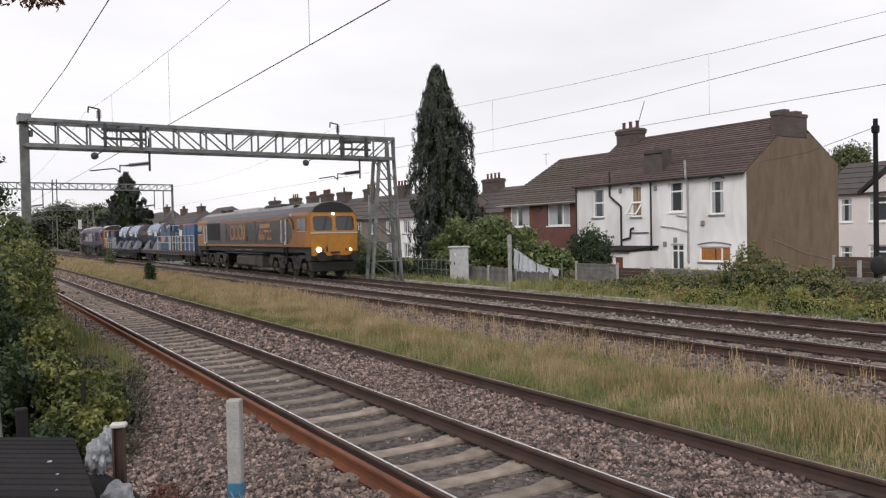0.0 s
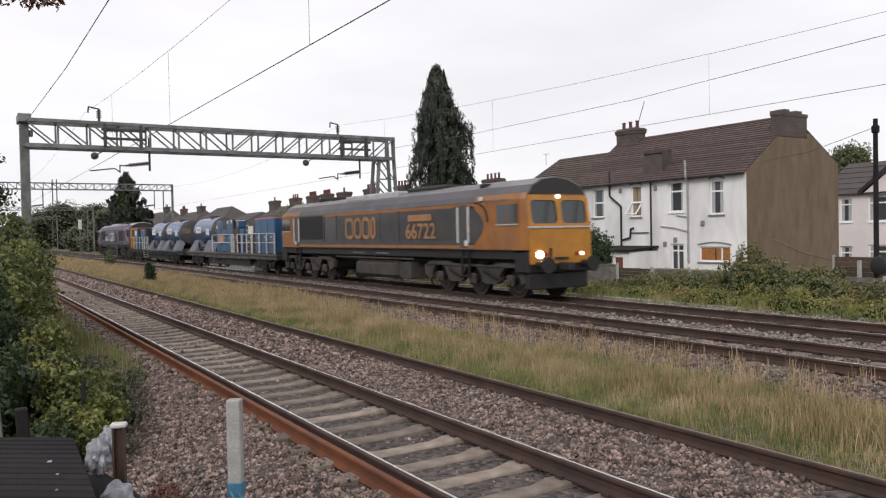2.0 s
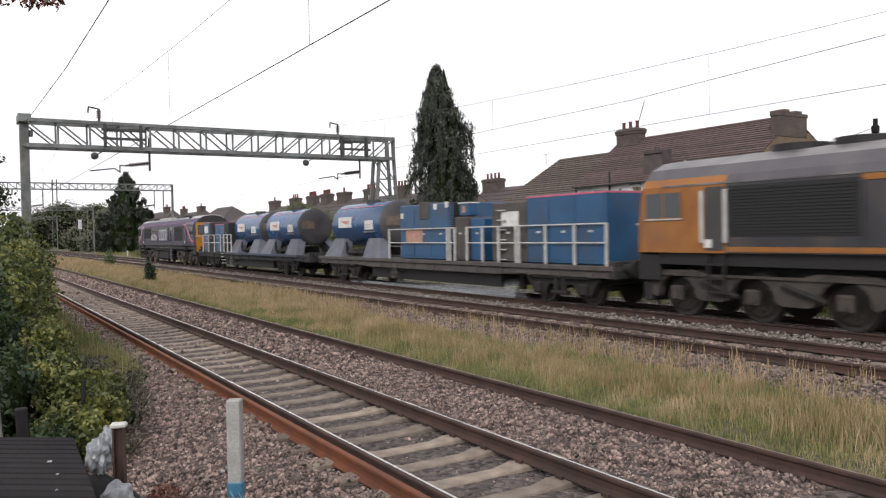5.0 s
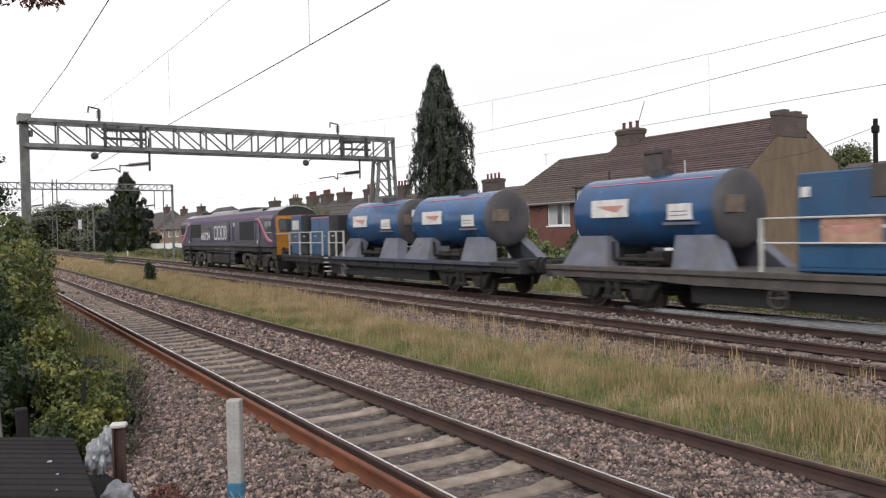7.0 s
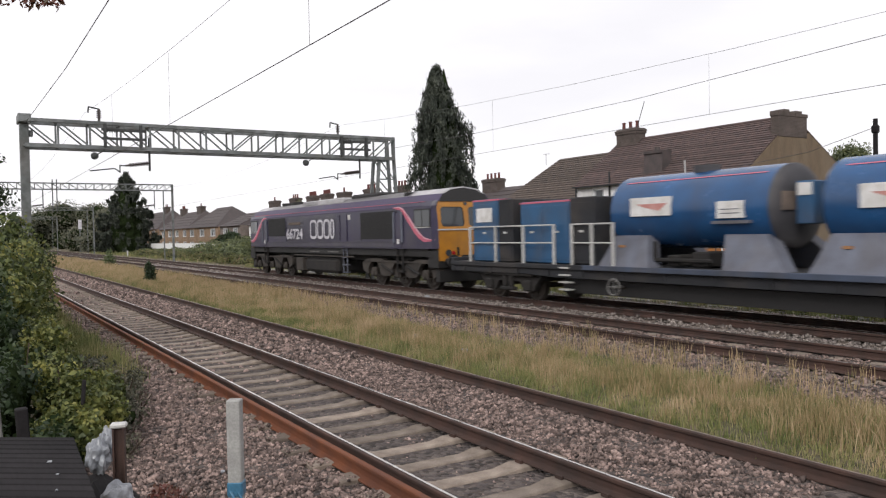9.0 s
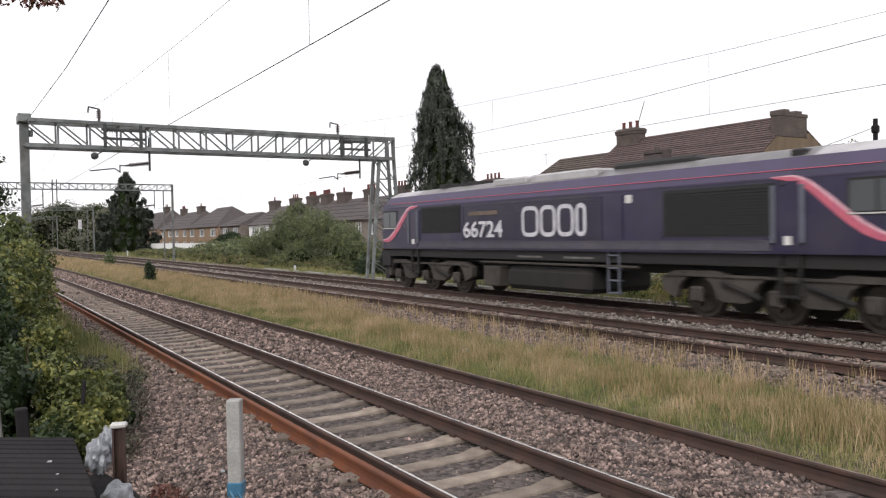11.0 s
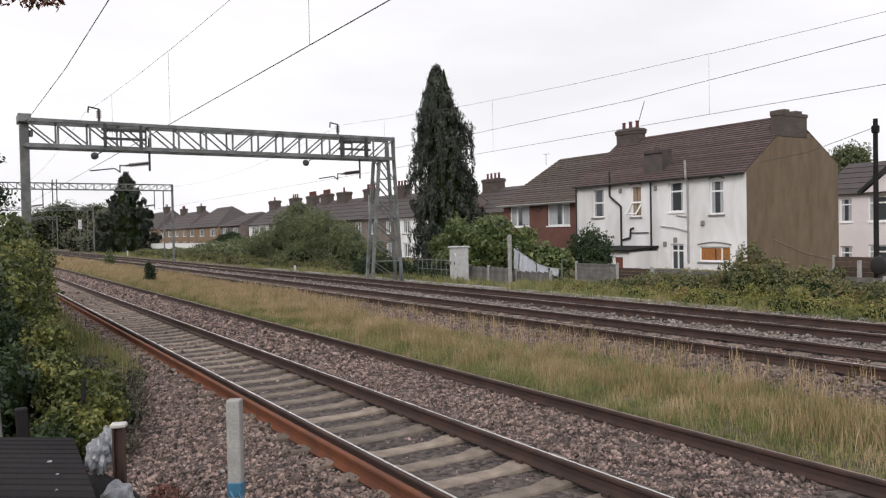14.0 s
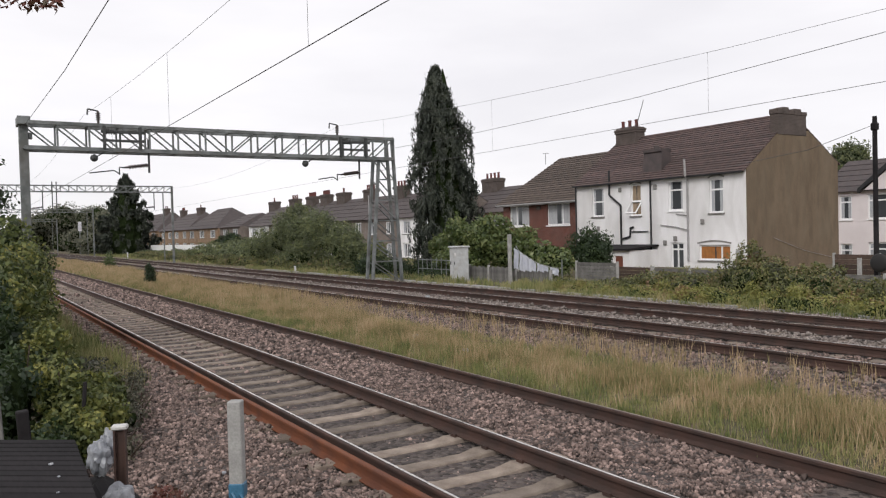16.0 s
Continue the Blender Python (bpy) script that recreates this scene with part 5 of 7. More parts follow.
            part("sill", boxes((min(f, f + sx * 0.03), max(f, f + sx * 0.03), a + 0.02, b - 0.02, 2.255, 2.285)), "handrail", wn_)
            a, b = (sorted((s * 6.66, s * 7.14)) if s < 0 else (7.60, 8.08)) if blue else sorted((s * 7.24, s * 7.74))
            d = part("cab_door", boxes((min(f, f + sx * 0.014), max(f, f + sx * 0.014), a, b, 1.56, 2.95)), "loco_blue" if blue else "loco_purple", lo, "dark cab door")
            for hh in (a - 0.07, b + 0.07):
                part("handrail", boxes((min(f, f + sx * 0.06), max(f, f + sx * 0.06), hh - 0.045, hh + 0.045, 1.72, 2.88), bevel=0.012), "handrail" if blue else "saddle", d)
            st_ = bmesh.new()
            for i in range(3):
                box(st_, min(sx * 1.05, sx * 1.30), max(sx * 1.05, sx * 1.30), a + 0.05, b - 0.05, 0.62 + i * 0.30, 0.66 + i * 0.30)
            for hh in (a + 0.03, b - 0.03):
                box(st_, min(sx * 1.24, sx * 1.30), max(sx * 1.24, sx * 1.30), hh - 0.025, hh + 0.025, 0.60, 1.48)
            part("step", st_, "brake_dust", lo, "cab steps")
            if blue:
                part("locker", boxes((min(f, f + sx * 0.03), max(f, f + sx * 0.03), b - 0.18 if s > 0 else a, b if s > 0 else a + 0.18, 1.62, 1.80)), "placard", d)
            if blue and s < 0:
                # dark curved band between the door and the cab
                bm = bmesh.new()
                n = 10
                pts = [(s * 7.25, 1.62)] + [(s * (7.25 + 0.78 * max(0.0, math.sin(math.pi * i / n)) ** 0.7), 1.62 + 1.27 * i / n) for i in range(n + 1)] + [(s * 7.25, 2.89)]
                prism(bm, pts, "x", f, f + sx * 0.006)
                part("door_surround", bm, "loco_blue", lo)
                bm = tube_along(bmesh.new(), [(f + sx * 0.02, s * (7.55 + 0.72 * math.sin(0.5 * math.pi * i / 6)), 3.0 - 0.62 * (i / 6) ** 2) for i in range(7)], 0.03, 6)
                part("hose", bm, "black", lo, "curved black hose on the cab side")
                part("lamp", boxes((min(f, f + sx * 0.06), max(f, f + sx * 0.06), s * 7.95 - 0.09, s * 7.95 + 0.09, 3.03, 3.16), bevel=0.02), "placard", lo)
            elif not blue:
                knots = ((10.02, 1.80), (9.40, 1.83), (9.02, 2.01), (8.66, 2.27), (8.29, 2.58), (7.94, 2.86), (7.64, 3.00), (7.15, 3.04))
                yk, zk = [q[0] for q in knots][::-1], [q[1] for q in knots][::-1]

                def ribbon(lo_f, hi_f, out):
                    bm = bmesh.new()
                    n, prev = 26, None
                    for i in range(n + 1):
                        yq = 7.15 + (10.02 - 7.15) * i / n
                        zq = float(np.interp(yq, yk, zk))
                        wq = 0.02 + 0.125 * max(0.0, math.sin(math.pi * i / n)) ** 1.3
                        kk = 1.0 if yq < 9.85 else 1.0 - 0.09 * (yq - 9.85) / 0.3
                        cur = [bm.verts.new((sx * out * kk, s * yq, zq + wq * q)) for q in (lo_f, hi_f)]
                        if prev:
                            bm.faces.new((prev[0], cur[0], cur[1], prev[1]))
                        prev = cur
                    return bm
                part("swoosh", ribbon(-1.0, 1.0, 1.337), "pink", lo, "pink curved stripe sweeping up the cab side")
                part("swoosh_edge", ribbon(0.45, 1.0, 1.340), "pale_pink", lo, "pale upper edge of the stripe")
                part("locker", boxes((min(f, f + sx * 0.03), max(f, f + sx * 0.03), (a + b) / 2 - 0.08, (a + b) / 2 + 0.08, 1.68, 1.86)), "placard", d)
    # side grilles, ribs, stripes
    for sx in (-1, 1):
        f = sx * 1.322
        for ga, gb in ((4.60, 7.44),) if blue else ((-7.18, -4.28), (4.38, 6.90)):
            g = part("radiator_grille", boxes((min(f, f + sx * 0.02), max(f, f + sx * 0.02), ga, gb, *((1.87, 2.94) if blue or ga < 0 else (2.06, 2.97)))), "grille", lo, "black louvred grille")
            bm = bmesh.new()
            for i in range(15):
                z = (1.92 if blue or ga < 0 else 2.10) + i * (0.066 if blue or ga < 0 else 0.057)
                box(bm, min(f, f + sx * 0.035), max(f, f + sx * 0.035), ga + 0.05, gb - 0.05, z, z + 0.02)
            part("louvre", bm, "black", g)
        bm = bmesh.new()
        ra, rb = (-6.5, 3.2) if blue else (-2.16, 4.22)
        for i in range(15):
            z = 1.84 + i * (0.067 if blue else 0.076)
            box(bm, min(f, f + sx * 0.022), max(f, f + sx * 0.022), ra, rb, z, z + 0.03)
        for yq in ((-6.5, -2.45, -0.9, 3.2, 4.55) if blue else (-2.93, -2.2, 4.25, 7.05)):
            box(bm, min(f, f + sx * 0.024), max(f, f + sx * 0.024), yq - 0.035, yq + 0.035, 1.80, 2.92)
        part("body_ribs", bm, side, lo)
        if blue:
            part("stripe", boxes((min(f, f + sx * 0.016), max(f, f + sx * 0.016), -8.2, 4.55, 2.88, 2.99)), "orange", lo, "orange waist stripe")
            part("stripe", boxes((min(f, f + sx * 0.016), max(f, f + sx * 0.016), -9.5, 7.5, 1.53, 1.64)), "orange", lo, "orange lower stripe")
        else:
            part("stripe", boxes((min(sx * 1.235, sx * 1.25), max(sx * 1.235, sx * 1.25), -9.3, 9.3, 3.178, 3.196)), "pink", lo, "thin pink cantrail stripe")
            part("sole_band", boxes((min(f, f + sx * 0.018), max(f, f + sx * 0.018), -7.1, 7.1, 1.56, 1.75), (min(f, f + sx * 0.03), max(f, f + sx * 0.03), -7.1, 7.1, 1.75, 1.775)), "saddle_dark", lo, "dusty band along the foot of the body")
            part("plate", boxes((min(f, f + sx * 0.02), max(f, f + sx * 0.02), -3.28, -3.07, 2.70, 2.90)), "placard", lo, "small pale plate")
    # emblem and fleet number on the visible side
    x, t = -1.352, (0.145 if blue else 0.115)
    col = "amber" if blue else "white_letter"
    left, full, z0, hgt = (2.22, 2.86, 1.88, 0.88) if blue else (1.10, 2.81, 1.90, 0.88)
    at_ = left
    for wide in (0.30, 0.265, 0.265, 0.17):
        ya, yb = at_ - full * wide + 0.04, at_ - 0.02
        bm = bmesh.new()
        emblem_ring(bm, ya, yb, z0, z0 + hgt, t, x, 0.24)
        part("emblem", bm, col, lo, "plain block emblem")
        at_ -= full * wide
    if blue:
        text_mesh("fleet_number", "66722", 0.76, lo, col, -3.07, 1.88, x=-1.352, width=2.10)
        part("nameplate", boxes((-1.36, -1.33, -4.89, -3.25, 2.50, 2.73), bevel=0.004), col, lo, "amber nameplate")
    else:
        text_mesh("fleet_number", "66724", 0.70, lo, col, 4.17, 1.91, x=-1.352, width=2.14)
        part("nameplate", boxes((-1.36, -1.33, 2.30, 3.82, 2.59, 2.72), bevel=0.004), "dusty_plate", lo, "dark nameplate")
    # roof gear
    bm = bmesh.new()
    box(bm, -0.62, 0.62, -4.6, -1.9, 3.55, 3.80, bevel=0.08)
    part("exhaust_housing", bm, "black", lo, "raised dark roof hatch")
    part("roof_hatch", boxes((-0.9, 0.9, -1.6, 1.2, 3.45, 3.72), (-0.85, 0.85, 1.5, 3.2, 3.48, 3.72), bevel=0.05), "roof_pale", lo, "pale roof hatch")
    bm = bmesh.new()
    for yq in (5.2, 6.6):
        bar(bm, (0, yq, 3.6), (0, yq, 3.80), 0.6, 20)
    part("radiator_fan", bm, "black", lo, "round roof fan cowl")
    part("horn", boxes((-0.95, -0.6, -7.6, -7.3, 3.35, 3.62), (0.6, 0.95, -7.6, -7.3, 3.35, 3.62), bevel=0.03), "black", lo)
    for yq in (-6.9, 6.9):
        bm = tube_along(bmesh.new(), [(-1.33, yq - 0.5, 2.86), (-1.20, yq - 0.35, 3.12), (-1.16, yq + 0.35, 3.14), (-1.32, yq + 0.5, 2.86)], 0.05, 6)
        part("gutter", bm, "black", lo)
    # underframe
    part("dark_underframe_fill", boxes((-1.22, 1.22, -9.5, 9.5, 1.22, 1.50), (-0.5, 0.5, -9.4, 9.4, 0.95, 1.22)), "black", lo)
    m_ = 1 if blue else -1
    part("fuel_tank", boxes((-1.22, 1.22, *sorted((m_ * -2.08, m_ * 1.62)), 0.34, 1.02), bevel=0.14), gear if blue else "brake_dust", lo, "grimy fuel tank")
    for bx in ((-1.24, -0.3, *sorted((m_ * -3.22, m_ * -2.36)), 0.38, 1.0), (0.3, 1.24, *sorted((m_ * -3.22, m_ * -2.36)), 0.38, 1.0)):
        part("battery_box", boxes(bx, bevel=0.02), gear, lo)
    part("pipe_run", tube_along(bmesh.new(), [(-1.24, -3.4, 1.12), (-1.24, 3.4, 1.12)], 0.035, 6), gear, lo)
    for yq in (m_ * 1.2, m_ * -0.9):
        part("air_reservoir", bar(bmesh.new(), (-1.14, yq - 0.58, 1.32), (-1.14, yq + 0.58, 1.32), 0.085, 10), "deck_pale", lo, "pale air reservoir")
    if not blue:
        bm = bmesh.new()
        for i in range(4):
            box(bm, -1.30, -1.10, -2.74, -2.36, 0.43 + i * 0.32, 0.46 + i * 0.32)
        for yq in (-2.74, -2.36):
            box(bm, -1.26, -1.22, yq - 0.02, yq + 0.02, 0.41, 1.50)
        part("ladder", bm, "saddle", lo, "steps below the body side")
    for s in (-1, 1):
        loco_bogie(lo, [s * q for q in (5.03, 7.06, 9.08)], 0.53, gear)
    return lo


def tank(parent, y1, y0):
    """A cylindrical water tank with dished ends on sloped saddles, with its own fittings."""
    R, zc, n = 0.93, 2.50, 32
    bm = bmesh.new()
    prof = [(y0 + 0.04, 0.02), (y0 + 0.05, 0.45), (y0 + 0.09, 0.75), (y0 + 0.15, 0.88), (y0 + 0.22, R), (y1 - 0.22, R), (y1 - 0.15, 0.88), (y1 - 0.09, 0.75), (y1 - 0.05, 0.45), (y1 - 0.04, 0.02)]
    def body(rows):
        b = bmesh.new()
        rings = [[b.verts.new((r * math.cos(2 * math.pi * i / n), y, zc + r * math.sin(2 * math.pi * i / n))) for i in range(n)] for y, r in rows]
        for A, B in zip(rings[:-1], rings[1:]):
            for i in range(n):
                b.faces.new((A[i], A[(i + 1) % n], B[(i + 1) % n], B[i]))
        bmesh.ops.recalc_face_normals(b, faces=b.faces[:])
        return b
    bm.free()
    t = part("tank", body([(prof[4][0] + 0.05, R), (prof[5][0] - 0.05, R)]), "tank_blue", parent, "blue cylindrical water tank", smooth=True)
    for rows in (prof[:5] + [(prof[4][0] + 0.05, R)], [(prof[5][0] - 0.05, R)] + prof[5:]):
        part("tank_end", body(rows), "tank_end" if rows[0][0] < y0 + 1 else "tank_blue", t, "grimy dished tank end", smooth=True)
    part("end_plate", boxes((-0.72, -0.10, y0 + 0.03, y0 + 0.09, 2.40, 2.80), bevel=0.004), "dusty_plate", t, "rusty plate on the tank end")
    a = radians(128)
    bm = bmesh.new()
    q = []
    for yv in (y0 + 0.5, y1 - 0.5):
        for ang in (a - 0.02, a + 0.02):
            q.append((1.006 * R * math.cos(ang), yv, zc + 1.006 * R * math.sin(ang)))
    v = [bm.verts.new(c) for c in (q[0], q[1], q[3], q[2])]
    bm.faces.new(v)
    part("stripe", bm, "pink", t, "thin red stripe along the tank")
    for (ya, yb, z0, z1, red_) in ((y1 - 2.24, y1 - 0.94, 2.37, 2.83, True), (y1 - 4.26, y1 - 3.55, 2.26, 2.64, False)):
        xf = -math.sqrt(R * R - (2.7 - zc) ** 2)
        pl = part("placard", boxes((xf - 0.05, xf + 0.03, ya, yb, z0, z1), bevel=0.006), "placard", t, "white placard with coloured bars")
        if red_:
            part("emblem", prism(bmesh.new(), [(ya + 0.10, z0 + 0.30), (yb - 0.22, z0 + 0.30), (yb - 0.45, z0 + 0.22), (ya + 0.36, z0 + 0.12)], "x", xf - 0.055, xf - 0.051), "faded_red", pl)
        else:
            part("writing", boxes((xf - 0.055, xf - 0.051, ya + 0.1, yb - 0.1, z0 + 0.10, z0 + 0.12), (xf - 0.055, xf - 0.051, ya + 0.1, yb - 0.1, z0 + 0.19, z0 + 0.21)), "saddle", pl)
            part("plate", boxes((xf - 0.04, xf + 0.05, ya - 0.16, yb + 0.14, z0 - 0.12, z0 - 0.05)), "saddle", t)
    part("hatch", bar(bmesh.new(), (0, (y0 + y1) / 2, zc + R - 0.05), (0, (y0 + y1) / 2, zc + R + 0.13), 0.32, 18), "tank_end", t, "round filler hatch")
    for ya, yb, ta, tb in ((y1 - 1.82, y1 - 0.10, y1 - 1.40, y1 - 0.32), (y1 - 5.45, y1 - 3.95, y1 - 4.75, y1 - 3.70)):
        # leaning trapezoid plates, splayed outwards and towards the tank's ends
        for sx in (-1, 1):
            bm = bmesh.new()
            lo_ = [bm.verts.new(c) for c in ((sx * 1.28, ya, 1.12), (sx * 0.86, ya, 1.12), (sx * 0.86, yb, 1.12), (sx * 1.28, yb, 1.12))]
            hi_ = [bm.verts.new(c) for c in ((sx * 0.84, ta, 1.90), (sx * 0.42, ta, 1.90), (sx * 0.42, tb, 1.90), (sx * 0.84, tb, 1.90))]
            bm.faces.new(lo_[::-1])
            bm.faces.new(hi_)
            for i in range(4):
                bm.faces.new((lo_[i], lo_[(i + 1) % 4], hi_[(i + 1) % 4], hi_[i]))
            bmesh.ops.recalc_face_normals(bm, faces=bm.faces[:])
            part("saddle", bm, "saddle", parent, "sloped grey-blue tank saddle")
    bm = bmesh.new()
    ym = (y0 + y1) / 2
    box(bm, -0.9, 0.9, ym - 0.75, ym - 0.25, 1.15, 1.5, bevel=0.03)
    box(bm, -0.9, 0.9, ym + 0.1, ym + 0.5, 1.15, 1.42, bevel=0.03)
    tube_along(bm, [(-0.95, ym - 0.9, 1.3), (-0.95, ym + 0.8, 1.3), (-0.95, ym + 0.8, 1.75)], 0.05, 6)
    part("valve_gear", bm, "brake_dust", parent)


def rail_guard(parent, y0, y1, z0=1.12, posts=3):
    bm = bmesh.new()
    for z in (1.72, 2.22):
        bar(bm, (-1.28, y0, z), (-1.28, y1, z), 0.022, 6)
    for i in range(posts):
        y = y0 + (y1 - y0) * i / (posts - 1)
        box(bm, -1.31, -1.25, y - 0.035, y + 0.035, z0, 2.24)
    part("guard_rail", bm, "handrail", parent, "pale tubular guard rail")


def module(parent, y0, y1, z1, material, plate=False, doors=1, stripe=False, x=1.20):
    b = part("equipment_module", boxes((-x, x, y0, y1, 1.14, z1), bevel=0.03), material, parent, "boxy equipment module")
    for i in range(doors):
        a = y0 + (y1 - y0) * i / doors + 0.08
        c = y0 + (y1 - y0) * (i + 1) / doors - 0.08
        d = part("panel", boxes((-x - 0.015, -x, a, c, 1.25, z1 - 0.15), bevel=0.004), material, b)
        part("latch", boxes((-x - 0.035, -x - 0.012, (a + c) / 2 - 0.08, (a + c) / 2 + 0.08, 2.0, 2.06)), "handrail", d)
    if stripe:
        part("stripe", boxes((-x - 0.006, x + 0.006, y0 - 0.006, y1 + 0.006, z1 - 0.06, z1 - 0.01)), "pink", b)
    if plate:
        part("placard", boxes((-x - 0.03, -x - 0.012, y0 + (y1 - y0) * 0.2, y0 + (y1 - y0) * 0.2 + 0.85, z1 - 0.72, z1 - 0.28)), "placard", b, "white placard")
    return b


def hand_wheel(y):
    """A spoked brake wheel standing proud of the sole bar."""
    bm = bmesh.new()
    pts = [(-1.33, y + 0.21 * math.cos(a), 0.60 + 0.21 * math.sin(a)) for a in (math.pi * k / 8 for k in range(17))]
    tube_along(bm, pts, 0.022, 5)
    for k in (0, 4, 8, 12):
        bar(bm, (-1.33, y, 0.60), pts[k], 0.015, 4)
    bar(bm, (-1.35, y, 0.60), (-0.95, y, 0.60), 0.04, 8)
    return bm


def flat_wagon(label, L, axles, sole="deck"):
    w = thing("flat_wagon", label, "railway wagon", group="water train wagons")
    h = L / 2
    part("deck", boxes((-1.30, 1.30, -h, h, 0.98, 1.12), bevel=0.02), sole, w, "dark wagon deck")
    bm = bmesh.new()
    for sx in (-1, 1):
        prism(bm, [(-h, 0.80), (-h, 0.98), (h, 0.98), (h, 0.80), (h - 4.0, 0.82), (h - 5.2, 0.76), (-h + 5.2, 0.76), (-h + 4.0, 0.82)], "x", sx * 1.22 - 0.02, sx * 1.22 + 0.02)
        for i in range(14):
            y = -h + 0.8 + i * (L - 1.6) / 13
            box(bm, sx * 1.24 - 0.03, sx * 1.24 + 0.03, y - 0.03, y + 0.03, 0.78, 0.98)
    part("solebar", bm, sole, w)
    for s in (-1, 1):
        part("headstock", boxes((-1.28, 1.28, min(s * h, s * (h - 0.2)), max(s * h, s * (h - 0.2)), 0.78, 1.24), bevel=0.02), "deck", w)
        buffers(w, s * h, s, material="brake_dust")
    for pair in axles:
        bogie(w, list(pair), 0.44)
    # black boxes added to paint the deep shade below the deck
    part("dark_underframe_fill", boxes((-0.85, 0.85, -h + 0.3, h - 0.3, 0.72, 0.98), (-1.0, 1.0, -4.3, 4.6, 0.34, 0.72)), "black", w)
    part("brake_reservoir", bar(bmesh.new(), (-0.5, -1.6, 0.62), (-0.5, 0.6, 0.62), 0.24, 14), "brake_dust", w)
    return w


# positions forward from a point behind the tail, fitted to the camera's view
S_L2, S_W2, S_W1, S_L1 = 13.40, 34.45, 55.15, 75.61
loco_front = locomotive("dark blue-grey diesel locomotive with yellow cab ends", "blue")
loco_rear = locomotive("purple diesel locomotive with pink stripe and white lettering", "purple")

wag1 = flat_wagon("flat wagon with blue water tank and jetting modules", 19.0, ((6.05, 7.95), (-6.3, -8.2)), "brown_grime")
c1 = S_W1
tank(wag1, c1 - 46.26, c1 - 51.36)
module(wag1, c1 - 56.85, c1 - 53.35, 3.10, "module_blue", doors=3)
part("placard", boxes((-1.25, -1.216, c1 - 55.05, c1 - 53.88, 1.72, 2.22), bevel=0.006), "amber_plate", wag1, "faded orange and white placard")
part("emblem", prism(bmesh.new(), [(c1 - 54.9, 2.06), (c1 - 54.05, 2.06), (c1 - 54.4, 1.90)], "x", -1.256, -1.251), "faded_red", wag1)
part("vent_hood", boxes((-1.24, -0.6, c1 - 55.5, c1 - 54.85, 2.55, 3.17), bevel=0.02), "brown_grime", wag1, "grimy vent hood")
module(wag1, c1 - 57.88, c1 - 57.14, 2.58, "brown_grime", doors=1)
module(wag1, c1 - 58.70, c1 - 57.95, 2.52, "module_blue", doors=1, x=1.1)
bm = bmesh.new()
for i in range(20):
    box(bm, -1.235, -1.215, c1 - 57.13, c1 - 56.88, 1.5 + i * 0.078, 1.54 + i * 0.078)
part("louvre", bm, "module_blue", wag1, "blue louvred panel")
part("louvre_back", boxes((-1.21, -0.4, c1 - 57.13, c1 - 56.87, 1.14, 3.08)), "black", wag1)
lamp_box = part("lamp_box", boxes((-1.15, -0.75, c1 - 57.9, c1 - 57.36, 2.62, 3.02), bevel=0.02), "module_blue", wag1, "blue lamp box with pale top")
part("cap", boxes((-1.18, -0.72, c1 - 57.93, c1 - 57.33, 3.02, 3.06)), "placard", lamp_box)
part("lens", boxes((-1.165, -1.15, c1 - 57.72, c1 - 57.54, 2.72, 2.94)), "amber_plate", lamp_box)
module(wag1, c1 - 60.95, c1 - 59.2, 2.95, "brown_grime", plate=True, doors=1, x=1.15)
module(wag1, c1 - 64.3, c1 - 61.05, 3.08, "module_blue", doors=3, stripe=True)
rail_guard(wag1, c1 - 56.78, c1 - 52.6, posts=2)
rail_guard(wag1, c1 - 57.25, c1 - 56.95, posts=2)
rail_guard(wag1, c1 - 60.6, c1 - 57.98, posts=4)
for yq, zq in ((53.55, 2.62), (55.95, 2.88), (56.7, 2.92)):
    part("stencil", boxes((-1.245, -1.216, c1 - yq - 0.09, c1 - yq + 0.09, zq, zq + 0.2)), "placard", wag1)
rail_guard(wag1, c1 - 64.4, c1 - 60.75, posts=4)
bm = bmesh.new()
for i in range(6):
    box(bm, -1.27, -1.22, c1 - 60.05, c1 - 59.65, 1.2 + i * 0.3, 1.23 + i * 0.3)
part("ladder", bm, "handrail", wag1)
part("hand_wheel", hand_wheel(c1 - 53.0), "brown_grime", wag1, "grimy handbrake wheel")
# water jet spreading back along the near rail from a nozzle under the deck
m = M["spray"] = bpy.data.materials.new("water_spray")
m.use_nodes = True
nt = m.node_tree
thin, mist_mix, ns, rp = (nt.nodes.new(k) for k in ("ShaderNodeBsdfTransparent", "ShaderNodeMixShader", "ShaderNodeTexNoise", "ShaderNodeMapRange"))
ns.inputs["Scale"].default_value = 3.5
ns.inputs["Detail"].default_value = 5
rp.inputs["From Min"].default_value, rp.inputs["From Max"].default_value = 0.3, 0.7
rp.inputs["To Min"].default_value, rp.inputs["To Max"].default_value = 0.05, 0.20
pb = nt.nodes["Principled BSDF"]
pb.inputs["Base Color"].default_value = (0.62, 0.65, 0.68, 1)
pb.inputs["Roughness"].default_value = 0.9
nt.links.new(ns.outputs[0], rp.inputs["Value"])
nt.links.new(rp.outputs[0], mist_mix.inputs[0])
nt.links.new(thin.outputs[0], mist_mix.inputs[1])
nt.links.new(pb.outputs[0], mist_mix.inputs[2])
nt.links.new(mist_mix.outputs[0], nt.nodes["Material Output"].inputs["Surface"])
rng_s = random.Random(12)
